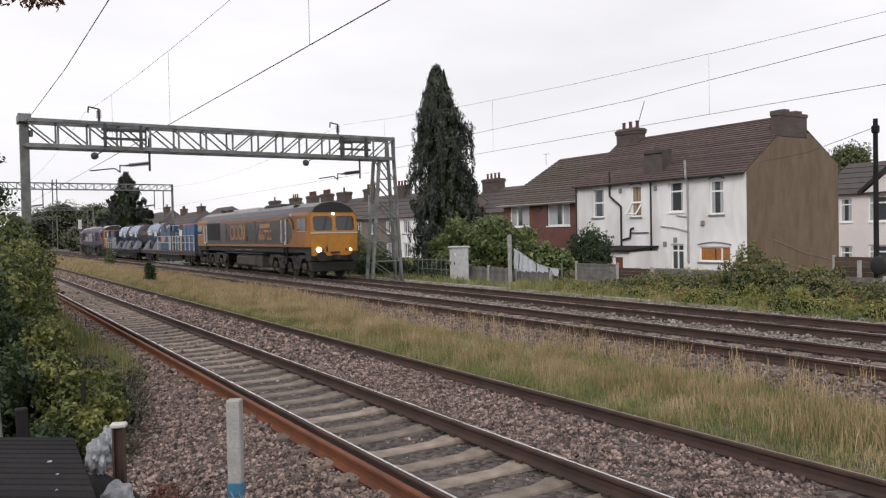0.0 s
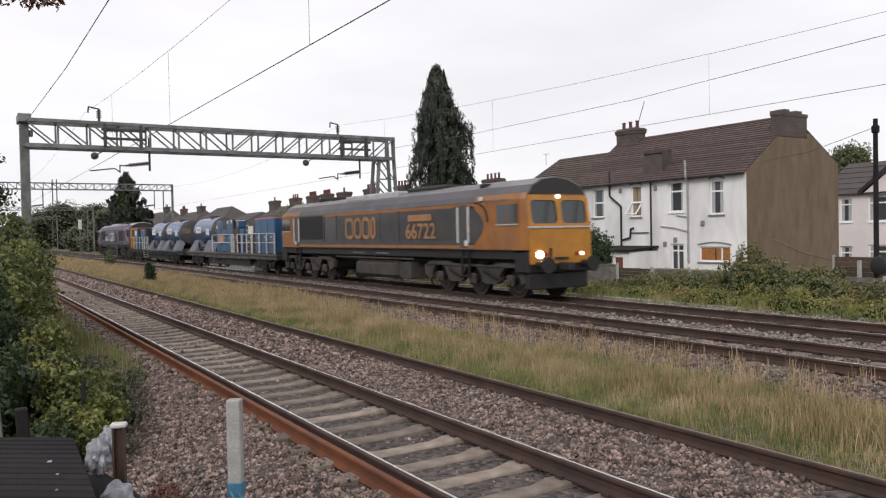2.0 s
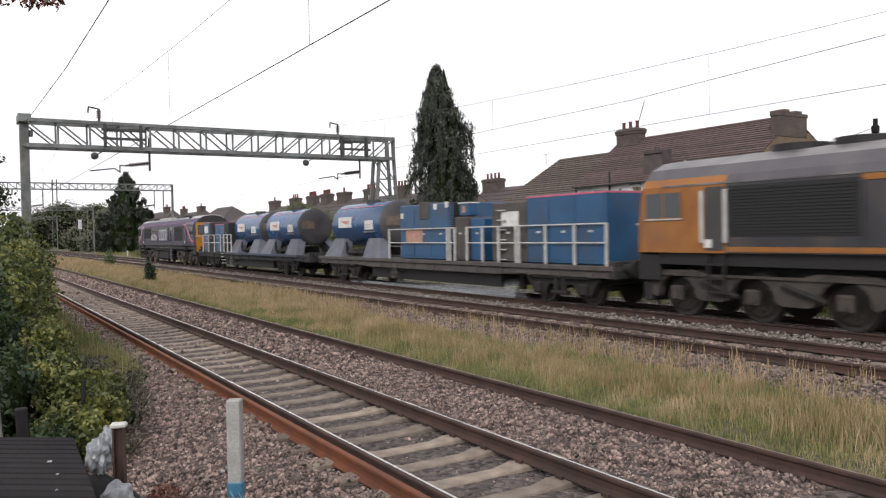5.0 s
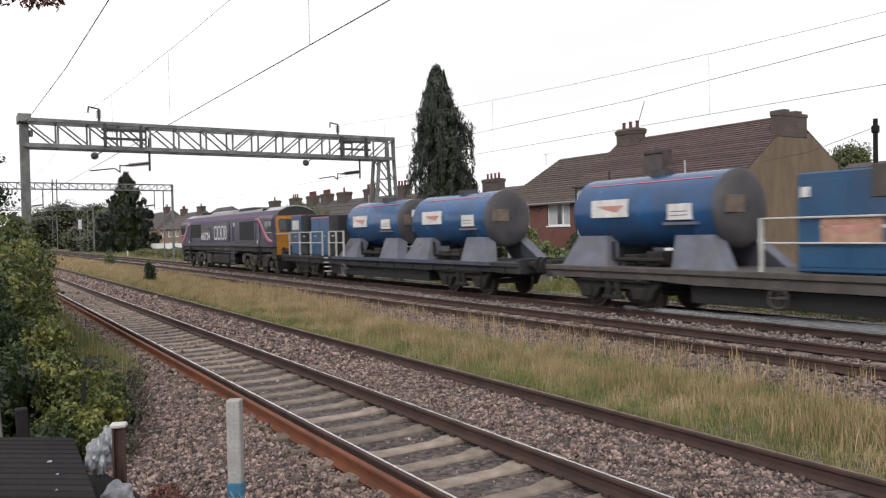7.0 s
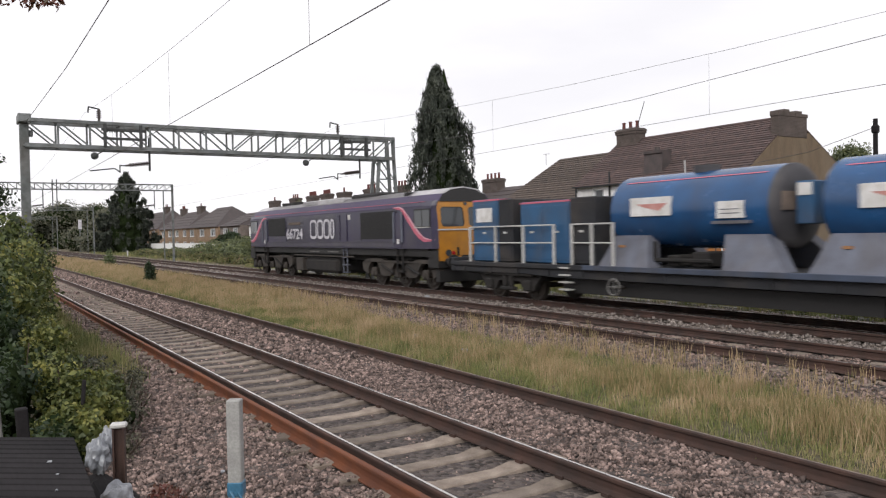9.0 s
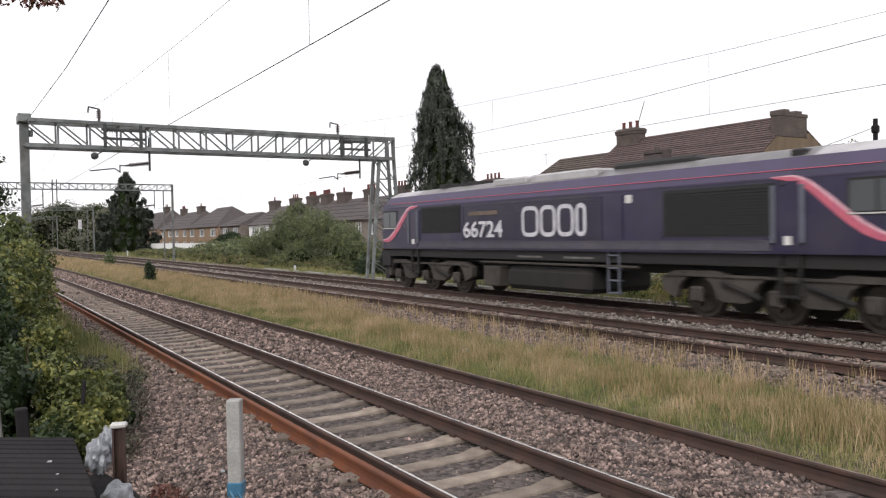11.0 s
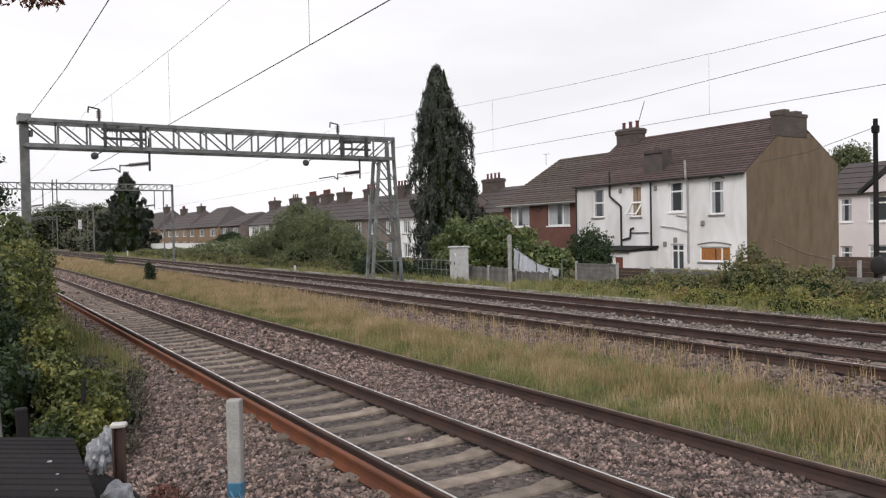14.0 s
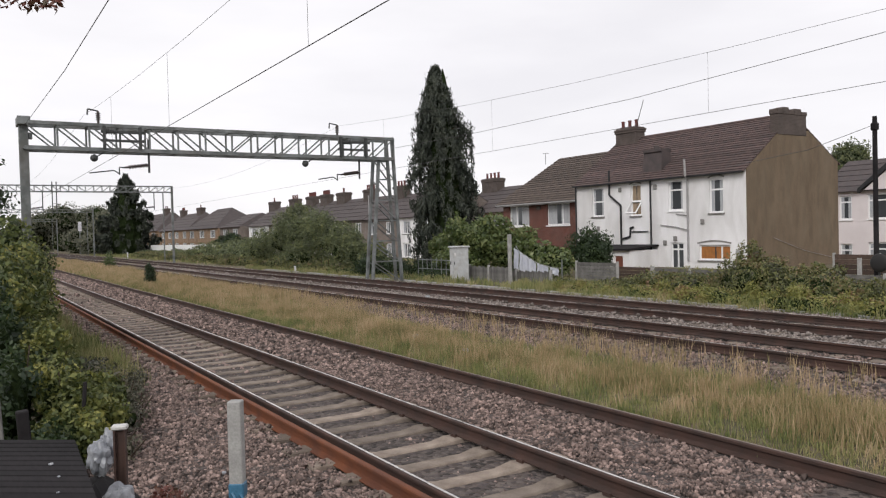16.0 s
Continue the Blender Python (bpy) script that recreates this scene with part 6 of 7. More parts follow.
for k in range(2):
    bm = bmesh.new()
    rings = []
    for i in range(25):
        f = i / 24
        hgt = (0.10 + 0.50 * (1 - f) ** 2.2) * (0.8 + 0.3 * rng_s.random()) * (1 - 0.25 * k)
        wd = 0.07 + 0.16 * (1 - f)
        y = -5.0 + 12.0 * f * (1 - 0.1 * k)
        rings.append([bm.verts.new((-0.76 + wd * math.cos(a), y + 0.05 * math.sin(3 * a), 0.02 + hgt * max(0, math.sin(a)))) for a in (math.pi * q / 6 for q in range(7))])
    for A, B in zip(rings, rings[1:]):
        for q in range(6):
            bm.faces.new((A[q], A[q + 1], B[q + 1], B[q]))
    part("water_spray", bm, "spray", wag1, "pale water spray along the rail", smooth=True)
part("nozzle", boxes((-0.84, -0.70, -5.22, -5.0, 0.30, 0.75), bevel=0.01), "brake_dust", wag1)

wag2 = flat_wagon("flat wagon with two blue water tanks and equipment boxes", 20.0, ((6.05, 7.95), (-5.6, -7.62)))
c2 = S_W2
tank(wag2, c2 - 31.45, c2 - 36.55)
tank(wag2, c2 - 37.31, c2 - 42.41)
module(wag2, c2 - 27.06, c2 - 25.70, 3.09, "module_blue", plate=True, doors=1, stripe=True)
module(wag2, c2 - 27.80, c2 - 27.10, 3.05, "deck", doors=1)
module(wag2, c2 - 30.33, c2 - 28.10, 2.92, "module_blue", doors=2, x=1.12, stripe=True)
module(wag2, c2 - 31.35, c2 - 30.38, 2.95, "deck", doors=1)
gap_box = part("valve_cabinet", boxes((-0.45, 0.35, c2 - 37.02, c2 - 36.62, 2.1, 3.0), bevel=0.02), "module_blue", wag2, "blue valve cabinet between the tanks")
part("placard", boxes((-0.47, -0.452, c2 - 36.98, c2 - 36.66, 2.70, 2.96)), "placard", gap_box)
rail_guard(wag2, c2 - 29.80, c2 - 25.65, posts=4)
rail_guard(wag2, c2 - 32.1, c2 - 30.55, posts=3)
bm = bmesh.new()
for i in range(4):
    box(bm, -1.32, -1.1, c2 - 30.42, c2 - 30.02, 0.42 + i * 0.2, 0.46 + i * 0.2)
part("step", bm, "handrail", wag2)
for sx in (-1, 1):
    part("side_sill", boxes((sx * 1.32 - 0.03, sx * 1.32 + 0.03, c2 - 43.0, c2 - 31.0, 1.0, 1.13), bevel=0.01), "sole_blue", wag2, "blue-grey sill along the deck")
for y_ in (c2 - 31.7, c2 - 37.6):
    part("stencil", prism(bmesh.new(), [(y_ - 0.55, 1.60), (y_ - 0.35, 1.60), (y_ - 0.35, 1.66), (y_ - 0.55, 1.66)], "x", -1.03, -1.0), "amber", wag2)
part("hand_wheel", hand_wheel(c2 - 32.15), "deck_pale", wag2, "pale handbrake wheel")


def tail_y(t):
    """Where that point behind the tail is at t seconds, fitted to the view."""
    return 120.15 - 8.2926 * t + 0.01138 * t * t


def motions():
    times = [i * 0.5 for i in range(33)]
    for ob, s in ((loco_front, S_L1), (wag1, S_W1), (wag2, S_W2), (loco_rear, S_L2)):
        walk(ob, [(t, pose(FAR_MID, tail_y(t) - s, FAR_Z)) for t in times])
    dense = [i * 0.0667 for i in range(240)] + [16.0]
    for w, y, r in WHEELSETS:
        k = r / 0.50
        walk(w, [(t, pose(0, y, r, math.degrees((120.15 - tail_y(t)) / r) % 360.0)) for t in dense])


# ---- ballast stones, grass and foliage ----
RNG = np.random.default_rng(11)
PX, PZ = np.array([q[0] for q in PROFILE]), np.array([q[1] for q in PROFILE])


def scatter_stones(name, label, x0, x1, y0, y1, per_m2, r, material, tracks):
    n = int((x1 - x0) * (y1 - y0) * per_m2)
    x, y = RNG.uniform(x0, x1, n), RNG.uniform(y0, y1, n)
    keep = np.ones(n, bool)
    lift = np.zeros(n)
    for mid, ph, bare in tracks:
        for s in (-1, 1):
            keep &= np.abs(x - mid - s * GAUGE / 2) > 0.085
        st = 0.65 if bare > 0.9 else 0.685
        on = (np.abs(x - mid) < 1.22) & (np.abs(((y - ph + st / 2) % st) - st / 2) < 0.13)
        inside = np.abs(x - mid) < 0.70
        b = np.where(x < mid - 0.83, 0.45, np.where(x > mid + 0.83, 0.97 if bare > 0.9 else 0.25, bare))
        keep &= ~(on & (RNG.uniform(size=n) < b))
        lift = np.where(on & (x - mid < -0.83), 0.045, np.where(inside & (bare > 0.9), -0.038, np.where((x - mid > 0.83) & (x - mid < 1.3) & (bare > 0.9), -0.02, lift)))
    keep &= (np.abs(x - 6.976) > 0.09) & (np.abs(x - XA + 0.150) > 0.09)
    x, y, lift = x[keep], y[keep], lift[keep]
    size = r * RNG.lognormal(0, 0.28, len(x))
    z = np.interp(x, PX, PZ) + size * RNG.uniform(-0.2, 0.55, len(x)) + 0.012 * np.sin(x * 5.1) * np.sin(y * 3.7) + lift
    tagged(stones(RNG, np.stack([x, y, z], 1), size, name, material), label, "ballast", kind="stuff")


NEAR_T, MID_T, FAR_T = (NEAR_MID, 0.655, 0.995), (MID_MID, 0.0, 0.75), (FAR_MID, 0.3, 0.75)
scatter_stones("ballast_stones", "loose brown-grey crushed stone ballast", 1.15, 7.15, 4.2, 14.0, 960, 0.0195, "stone", [NEAR_T])
scatter_stones("ballast_stones", "loose brown-grey crushed stone ballast", 1.3, 7.15, 14.0, 32.0, 190, 0.034, "stone", [NEAR_T])
scatter_stones("ballast_stones", "loose brown-grey crushed stone ballast", 1.8, 7.15, 32.0, 70.0, 70, 0.05, "stone", [NEAR_T])
scatter_stones("ballast_stones", "pale grey crushed stone between the far tracks", 12.72, 14.55, 6.0, 40.0, 260, 0.030, "stone_far", [MID_T, FAR_T])
scatter_stones("ballast_stones", "brown stained ballast of the far tracks", 9.3, 12.65, 5.0, 30.0, 330, 0.0215, "stone_pink", [MID_T])
scatter_stones("ballast_stones", "brown stained ballast of the far tracks", 14.6, 17.4, 6.0, 26.0, 170, 0.022, "stone", [FAR_T])
scatter_stones("ballast_stones", "pale grey ballast shoulder beyond the far track", 16.2, 18.2, 6.0, 30.0, 150, 0.028, "stone_far", [FAR_T])
scatter_stones("ballast_stones", "pale grey crushed stone between the far tracks", 12.7, 14.5, 40.0, 70.0, 60, 0.045, "stone_far", [MID_T, FAR_T])


def tufts(n, xs, ys, hs, ws, name, label, material, dens=None, clump=0.10, lean=0.25):
    """Grass that grows in uneven tufts; dens(x, y) thins it out."""
    m = max(1, n // 9)
    cx, cy = RNG.uniform(*xs, m), RNG.uniform(*ys, m)
    if dens:
        k = RNG.uniform(size=m) < dens(cx, cy)
        cx, cy = cx[k], cy[k]
    ch = RNG.uniform(0.6, 1.15, len(cx)) * (0.8 + 0.3 * np.sin(cx * 2.3 + cy * 0.7) * np.sin(cy * 1.1))
    i = RNG.integers(0, len(cx), n)
    x, y = cx[i] + RNG.normal(0, clump, n), cy[i] + RNG.normal(0, clump, n)
    h = RNG.uniform(*hs, n) * ch[i]
    z = np.interp(x, PX, PZ) - 0.01
    tagged(blades(RNG, x, y, z, h, RNG.uniform(*ws, n), name, material, lean=lean), label, "grass", kind="stuff")


def strip(x, y):
    near = np.clip((9.75 - x) / 1.3, 0.03, 1) * np.clip((x - 7.5) / 0.9, 0.12, 1)
    far = np.clip((y - 20) / 14, 0, 1)
    return np.clip(np.maximum(near, far * np.clip((10.95 - x) / 0.3, 0, 1)), 0, 1)


tufts(34000, (7.25, 10.9), (2.5, 26.0), (0.16, 0.50), (0.005, 0.0105), "tall_grass", "tall straw-coloured grass between the tracks", "grass", strip, clump=0.07, lean=0.33)
tufts(80000, (7.15, 9.6), (2.5, 30.0), (0.05, 0.27), (0.006, 0.013), "green_grass", "short green grass beside the loose rail", "grass_green", clump=0.07, lean=0.4)
tufts(56000, (7.4, 10.9), (26.0, 62.0), (0.25, 0.50), (0.010, 0.018), "tall_grass", "tall straw-coloured grass between the tracks", "grass", strip)
tufts(26000, (7.3, 9.2), (30.0, 70.0), (0.15, 0.35), (0.015, 0.028), "green_grass", "short green grass beside the loose rail", "grass_green")
tufts(40000, (7.4, 10.9), (62.0, 150.0), (0.30, 0.55), (0.03, 0.06), "tall_grass", "tall straw-coloured grass between the tracks", "grass", strip, clump=0.2)
tufts(16000, (1.2, 2.6), (14.0, 30.0), (0.25, 0.62), (0.010, 0.018), "verge_grass", "rough green grass below the hedge", "grass_green")
tufts(22000, (18.4, 22.0), (18.0, 60.0), (0.15, 0.42), (0.014, 0.026), "verge_grass", "rough grass beyond the far track", "grass_green", lambda x, y: 0.7 + 0 * x)
tufts(12000, (18.2, 20.3), (4.0, 25.0), (0.12, 0.42), (0.012, 0.024), "verge_grass", "green weeds at the foot of the bank", "grass_green")
tufts(1700, (9.7, 11.1), (6.0, 30.0), (0.15, 0.5), (0.007, 0.012), "dry_stalks", "dry stalks beside the middle track", "grass")
tufts(12000, (22.0, 36.0), (16.0, 60.0), (0.08, 0.25), (0.02, 0.04), "garden_grass", "rough garden grass behind the houses", "grass_green")
tufts(16000, (19.0, 35.0), (60.0, 150.0), (0.2, 0.5), (0.05, 0.1), "far_grass", "rough grass bank beside the far track", "grass_green", clump=0.3)


def blob_leaves(rng, blobs, n, size, shell=(0.70, 1.07), rough_amp=0.22, floor=None):
    """Leaf places and outward directions over a heap of uneven mounds."""
    vol = np.array([b[3] * b[4] + b[4] * b[5] + b[3] * b[5] for b in blobs])
    pick = rng.choice(len(blobs), n, p=vol / vol.sum())
    B = np.array(blobs)[pick]
    d = rng.normal(size=(n, 3))
    d /= np.linalg.norm(d, axis=1)[:, None]
    wob = 1 + rough_amp * (np.sin(d[:, 0] * 5.3 + pick * 1.7) * np.sin(d[:, 1] * 6.1 + pick) + 0.6 * np.sin(d[:, 2] * 9.7 + d[:, 0] * 7 + pick * 2.1))
    r = rng.uniform(*shell, n) * wob
    p = B[:, :3] + d * B[:, 3:6] * r[:, None]
    if floor is not None:
        k = p[:, 2] > floor
        p, d = p[k], d[k]
    return p, d, size * rng.lognormal(0, 0.25, len(p))


def mound_core(blobs, k=0.80, seed=3):
    bm = bmesh.new()
    for b in blobs:
        vs = bmesh.ops.create_icosphere(bm, subdivisions=3, radius=1)["verts"]
        for v in vs:
            f = k * (1 + 0.22 * noise.noise(v.co * 2.1 + Vector((b[0], b[1], seed))))
            v.co = Vector((b[0] + v.co.x * b[3] * f, b[1] + v.co.y * b[4] * f, b[2] + v.co.z * b[5] * f))
    return bm


def lumped(rng, blobs, k):
    """Adds small clumps over the surface of each mound, so that its outline is uneven."""
    out = [(*b[:3], b[3] * 0.9, b[4] * 0.9, b[5] * 0.9) for b in blobs]
    for b in blobs:
        for i in range(k):
            d = rng.normal(size=3)
            d[2] = abs(d[2]) * 0.9
            d /= np.linalg.norm(d)
            s = rng.uniform(0.18, 0.42)
            r = min(b[3], b[4], b[5]) * s * 1.3
            out.append((b[0] + d[0] * b[3] * 0.95, b[1] + d[1] * b[4] * 0.95, b[2] + d[2] * b[5] * 0.95, r * rng.uniform(0.8, 1.4), r * rng.uniform(0.8, 1.4), r * rng.uniform(0.8, 1.3)))
    return out


def shrub(name, label, category, blobs, n, size, material, stems=5, floor=-0.3, core=0.64, length=1.6, kind="", droop=0.3, inner="core", lumps=0):
    t = thing(name, label, category, kind=kind)
    rng = np.random.default_rng(int(abs(blobs[0][0] * 91 + blobs[0][1] * 17)) + n)
    # dark core stands in for the shade between the leaves
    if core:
        part("foliage_shade_core", mound_core(blobs, core), inner, t)
    if lumps:
        blobs = lumped(rng, blobs, lumps)
    p, d, s = blob_leaves(rng, blobs, n, size, floor=floor)
    leaves(rng, p, d, s, "foliage", material, t, length, droop=droop)
    for i in range(stems):
        bm = bmesh.new()
        b = blobs[i % len(blobs)]
        x, y = b[0] + rng.uniform(-0.3, 0.3) * b[3], b[1] + rng.uniform(-0.3, 0.3) * b[4]
        bar(bm, (x, y, ground_z(x) - 0.1), (x + rng.uniform(-0.3, 0.3), y + rng.uniform(-0.3, 0.3), b[2] + b[5] * 0.5), 0.018 + 0.01 * b[5], 6, 0.008)
        part("stem", bm, "bark", t)
    return t


# overgrown hedge beside the camera
shrub("hedge", "overgrown ivy hedge with yellow-green leaves beside the track", "hedge",
      [(1.05, 11.0, 0.28, 0.42, 0.8, 0.48), (1.30, 10.5, 0.0, 0.36, 0.6, 0.40), (0.95, 12.6, 0.55, 0.42, 0.9, 0.50), (1.62, 11.7, 0.08, 0.30, 0.5, 0.30), (1.0, 9.8, -0.05, 0.30, 0.5, 0.36), (1.5, 10.8, 0.02, 0.26, 0.4, 0.28)],
      15500, 0.039, "leaf_ivy", stems=8, lumps=10, core=0.6)
# dark leaves and core added to paint the shaded void by the posts
shrub("thicket", "dark leaf mass painted in for the shaded void behind the old fence posts", "bush",
      [(0.40, 11.2, 0.35, 0.45, 1.1, 0.70), (0.20, 12.8, 0.8, 0.5, 1.2, 0.9), (0.6, 13.6, 0.55, 0.5, 1.2, 0.6), (0.1, 10.0, 0.3, 0.4, 0.9, 0.75), (0.75, 9.4, -0.1, 0.3, 0.6, 0.35)],
      9000, 0.045, "leaf_dark", stems=10, lumps=6, core=0.7)
shrub("hedge", "tall dark green hedge beside the track", "hedge",
      [(0.75, 18.5, 1.6, 0.75, 2.2, 1.25), (1.15, 20.5, 1.2, 0.8, 2.0, 1.15), (0.3, 15.5, 1.3, 0.75, 1.8, 1.35), (1.35, 22.5, 1.1, 0.7, 2.0, 1.0), (0.5, 17.0, 0.9, 0.8, 1.8, 1.1), (1.3, 25.5, 1.0, 0.75, 2.5, 1.15), (1.2, 30.0, 1.1, 0.7, 3.0, 1.2), (0.9, 37.0, 1.3, 0.9, 4.0, 1.4)],
      40000, 0.052, "leaf_hedge", stems=10, lumps=5)
shrub("creeper", "low dry creeper spilling onto the ballast", "shrub", [(1.85, 11.6, -0.2, 0.34, 0.8, 0.26), (2.1, 13.2, -0.15, 0.40, 1.0, 0.30), (2.4, 15.0, -0.2, 0.38, 1.1, 0.24), (1.55, 10.0, -0.24, 0.26, 0.5, 0.20), (1.75, 14.2, 0.0, 0.4, 1.0, 0.35)], 5200, 0.032, "leaf_dusty", stems=22, core=0.5, lumps=5)
shrub("red_weed", "reddish weed growing in the ballast", "weed", [(1.62, 7.7, -0.2, 0.16, 0.22, 0.12), (1.5, 7.3, -0.22, 0.12, 0.15, 0.1)], 520, 0.026, "red_weed", stems=1, core=0)


def tree(name, label, base, trunk_r, height, blobs, n, size, material, droop=0.4, core=0.72, length=1.7):
    t = thing(name, label, "tree")
    rng = np.random.default_rng(int(base[0] * 7 + base[1] * 3 + n) % 99991)
    bm = bmesh.new()
    x, y, z = base
    top = (x + rng.uniform(-0.2, 0.2), y + rng.uniform(-0.2, 0.2), z + height * 0.75)
    bar(bm, (x, y, z - 0.2), top, trunk_r, 10, trunk_r * 0.35)
    part("trunk", bm, "bark", t)
    bm = bmesh.new()
    for b in blobs:
        h0 = z + (b[2] - z) * 0.45
        bar(bm, (x, y, h0), (b[0], b[1], b[2]), trunk_r * 0.32, 6, trunk_r * 0.08)
    part("limb", bm, "bark", t)
    # shade within the crown, painted as a dark mass
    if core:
        part("crown_shade_core", mound_core(blobs, core), "core", t)
    p, d, s = blob_leaves(rng, blobs, n, size, rough_amp=0.28)
    leaves(rng, p, d, s, "crown", material, t, length, droop=droop)
    return t


def conifer(label, base, height, prof, n, spray, seed, material="cypress", lean=(0.0, 0.0), per=105, reaches=(0.15, 0.80), falls=(0.4, 1.2)):
    """A columnar cypress: trunk, limbs and thousands of hanging sprays with a ragged outline."""
    t = thing("cypress_tree", label, "tree")
    rng = np.random.default_rng(seed)
    x, y, z = base
    bm = bar(bmesh.new(), (x, y, z - 0.2), (x, y, z + height * 0.96), 0.28 * height / 13, 10, 0.03)
    part("trunk", bm, "bark", t)
    hs, rs = [q[0] * height for q in prof], [q[1] for q in prof]
    bm = bmesh.new()
    for i in range(70):
        h = rng.uniform(0.05, 0.97) * height
        a = rng.uniform(0, 2 * math.pi)
        r = np.interp(h, hs, rs) * 0.95
        bar(bm, (x, y, z + h - 0.1), (x + r * math.cos(a), y + r * math.sin(a), z + h + 0.25), 0.04, 5, 0.012)
    part("limb", bm, "bark", t)
    # dark inner mass, its colour standing for the shade inside the crown
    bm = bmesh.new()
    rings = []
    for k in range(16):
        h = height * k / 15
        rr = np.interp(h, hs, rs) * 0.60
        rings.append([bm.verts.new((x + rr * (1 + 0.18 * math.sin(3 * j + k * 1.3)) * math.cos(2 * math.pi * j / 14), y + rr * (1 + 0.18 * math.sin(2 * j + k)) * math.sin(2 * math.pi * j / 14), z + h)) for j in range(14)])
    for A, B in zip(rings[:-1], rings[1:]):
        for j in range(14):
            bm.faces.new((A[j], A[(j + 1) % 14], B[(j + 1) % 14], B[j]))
    part("crown_shade_core", bm, "core", t)
    # sprays hang from drooping plumes of uneven reach
    nb = n // per
    bh = np.clip(rng.uniform(0, 1, nb) ** 1.1 * height, 0.05, height * 0.995)
    ba = rng.uniform(0, 2 * np.pi, nb)
    lump = 1 + 0.10 * np.sin(ba * 3 + bh * 1.1) + 0.08 * np.sin(ba * 5 - bh * 2.3)
    br = np.interp(bh, hs, rs) * rng.uniform(0.55, 1.06, nb) * lump
    k = height / 13
    reach, fall = rng.uniform(*reaches, nb) * k * np.clip(br / rs[1] + 0.25, 0.3, 1), rng.uniform(*falls, nb) * k
    i = rng.integers(0, nb, n)
    t_ = rng.uniform(0, 1, n)
    r_ = br[i] + reach[i] * np.sin(t_ * 2.2)
    wd = (0.045 + 0.085 * (1 - t_)) * k
    p = np.stack([x + r_ * np.cos(ba[i]), y + r_ * np.sin(ba[i]), z + bh[i] + 0.18 * k * np.sin(t_ * 3.1) - fall[i] * t_ ** 1.8], 1) + rng.normal(0, 1, (n, 3)) * np.stack([wd, wd, wd * 1.3], 1)
    p[:, 2] = np.maximum(p[:, 2], z + 0.05)
    up_ = np.clip((p[:, 2] - z) / height, 0, 1)
    p += np.stack([lean[0] * up_ ** 2, lean[1] * up_ ** 2, 0 * up_], 1)
    o = np.stack([np.cos(ba[i]), np.sin(ba[i]), 0.25 + 0 * ba[i]], 1)
    leaves(rng, p, o, spray * rng.lognormal(0, 0.3, n), "crown", material, t, 3.6, droop=2.6)
    return t


conifer("tall dark columnar cypress tree in the gardens", (25.1, 39.75, -0.1), 12.3, [(0, 1.55), (0.19, 1.78), (0.47, 1.62), (0.61, 1.42), (0.745, 1.10), (0.885, 0.52), (0.96, 0.22), (1.0, 0.04)], 75000, 0.055, 4, lean=(-0.42, 0.26))
conifer("dark broad cypress tree far along the line", (24.0, 139.0, -0.1), 13.2, [(0, 3.6), (0.12, 4.2), (0.3, 4.0), (0.5, 3.1), (0.7, 2.0), (0.88, 0.85), (1.0, 0.05)], 34000, 0.17, 5, per=150, reaches=(0.4, 1.5), falls=(-0.2, 0.5))

shrub("laurel_bush", "large green laurel bush behind the trackside fence", "bush",
      [(23.6, 35.6, 1.5, 1.3, 1.5, 1.25), (23.8, 33.6, 1.6, 1.3, 1.3, 1.25), (24.0, 32.0, 1.2, 1.2, 1.2, 1.2), (24.5, 30.3, 0.9, 1.1, 1.2, 1.0), (24.6, 29.0, 0.7, 0.9, 1.0, 0.75), (23.2, 36.8, 0.9, 1.0, 1.1, 1.0), (22.6, 34.4, 0.6, 0.9, 1.6, 0.8)],
      22000, 0.105, "leaf_laurel", stems=6, lumps=5)
shrub("round_shrub", "dark rounded evergreen shrub beside the red house", "bush", [(27.3, 29.6, 1.2, 1.0, 1.15, 1.15), (27.0, 29.0, 0.9, 0.9, 0.9, 0.9)], 8000, 0.07, "leaf_dark", stems=3)
shrub("ivy", "ivy and weeds over the metal fence", "shrub", [(20.6, 35.2, 0.25, 0.7, 1.2, 0.55), (20.2, 37.5, 0.3, 0.7, 1.6, 0.7), (20.2, 33.0, 0.15, 0.6, 1.0, 0.35), (19.7, 39.5, 0.3, 0.7, 1.5, 0.8)], 9000, 0.07, "leaf_dark", stems=3)
shrub("bramble_bank", "bramble bank with green and russet leaves", "brambles",
      [(21.2, 24.2, -0.12, 1.5, 2, 0.353), (21, 21.6, -0.07, 1.7, 1.8, 0.437), (21, 19.4, 0.08, 1.8, 1.7, 0.605), (21.2, 17.4, 0.13, 1.8, 1.6, 0.63), (21.4, 15.6, 0.43, 1.8, 1.5, 0.882), (21.5, 13.8, 0.24, 1.7, 1.5, 0.706), (21.4, 12, 0.14, 1.7, 1.4, 0.584), (21.4, 10.2, 0.19, 1.7, 1.5, 0.659), (21.6, 8, 0.34, 1.7, 1.6, 0.847), (21.6, 5.5, 0.34, 1.7, 1.8, 0.847),
       (22.8, 17, 0.13, 1.2, 1.6, 0.546), (22.9, 20, 0.03, 1.2, 1.5, 0.504)],
      90000, 0.052, "leaf_bramble", stems=12, lumps=3, floor=-0.05, droop=0.5)
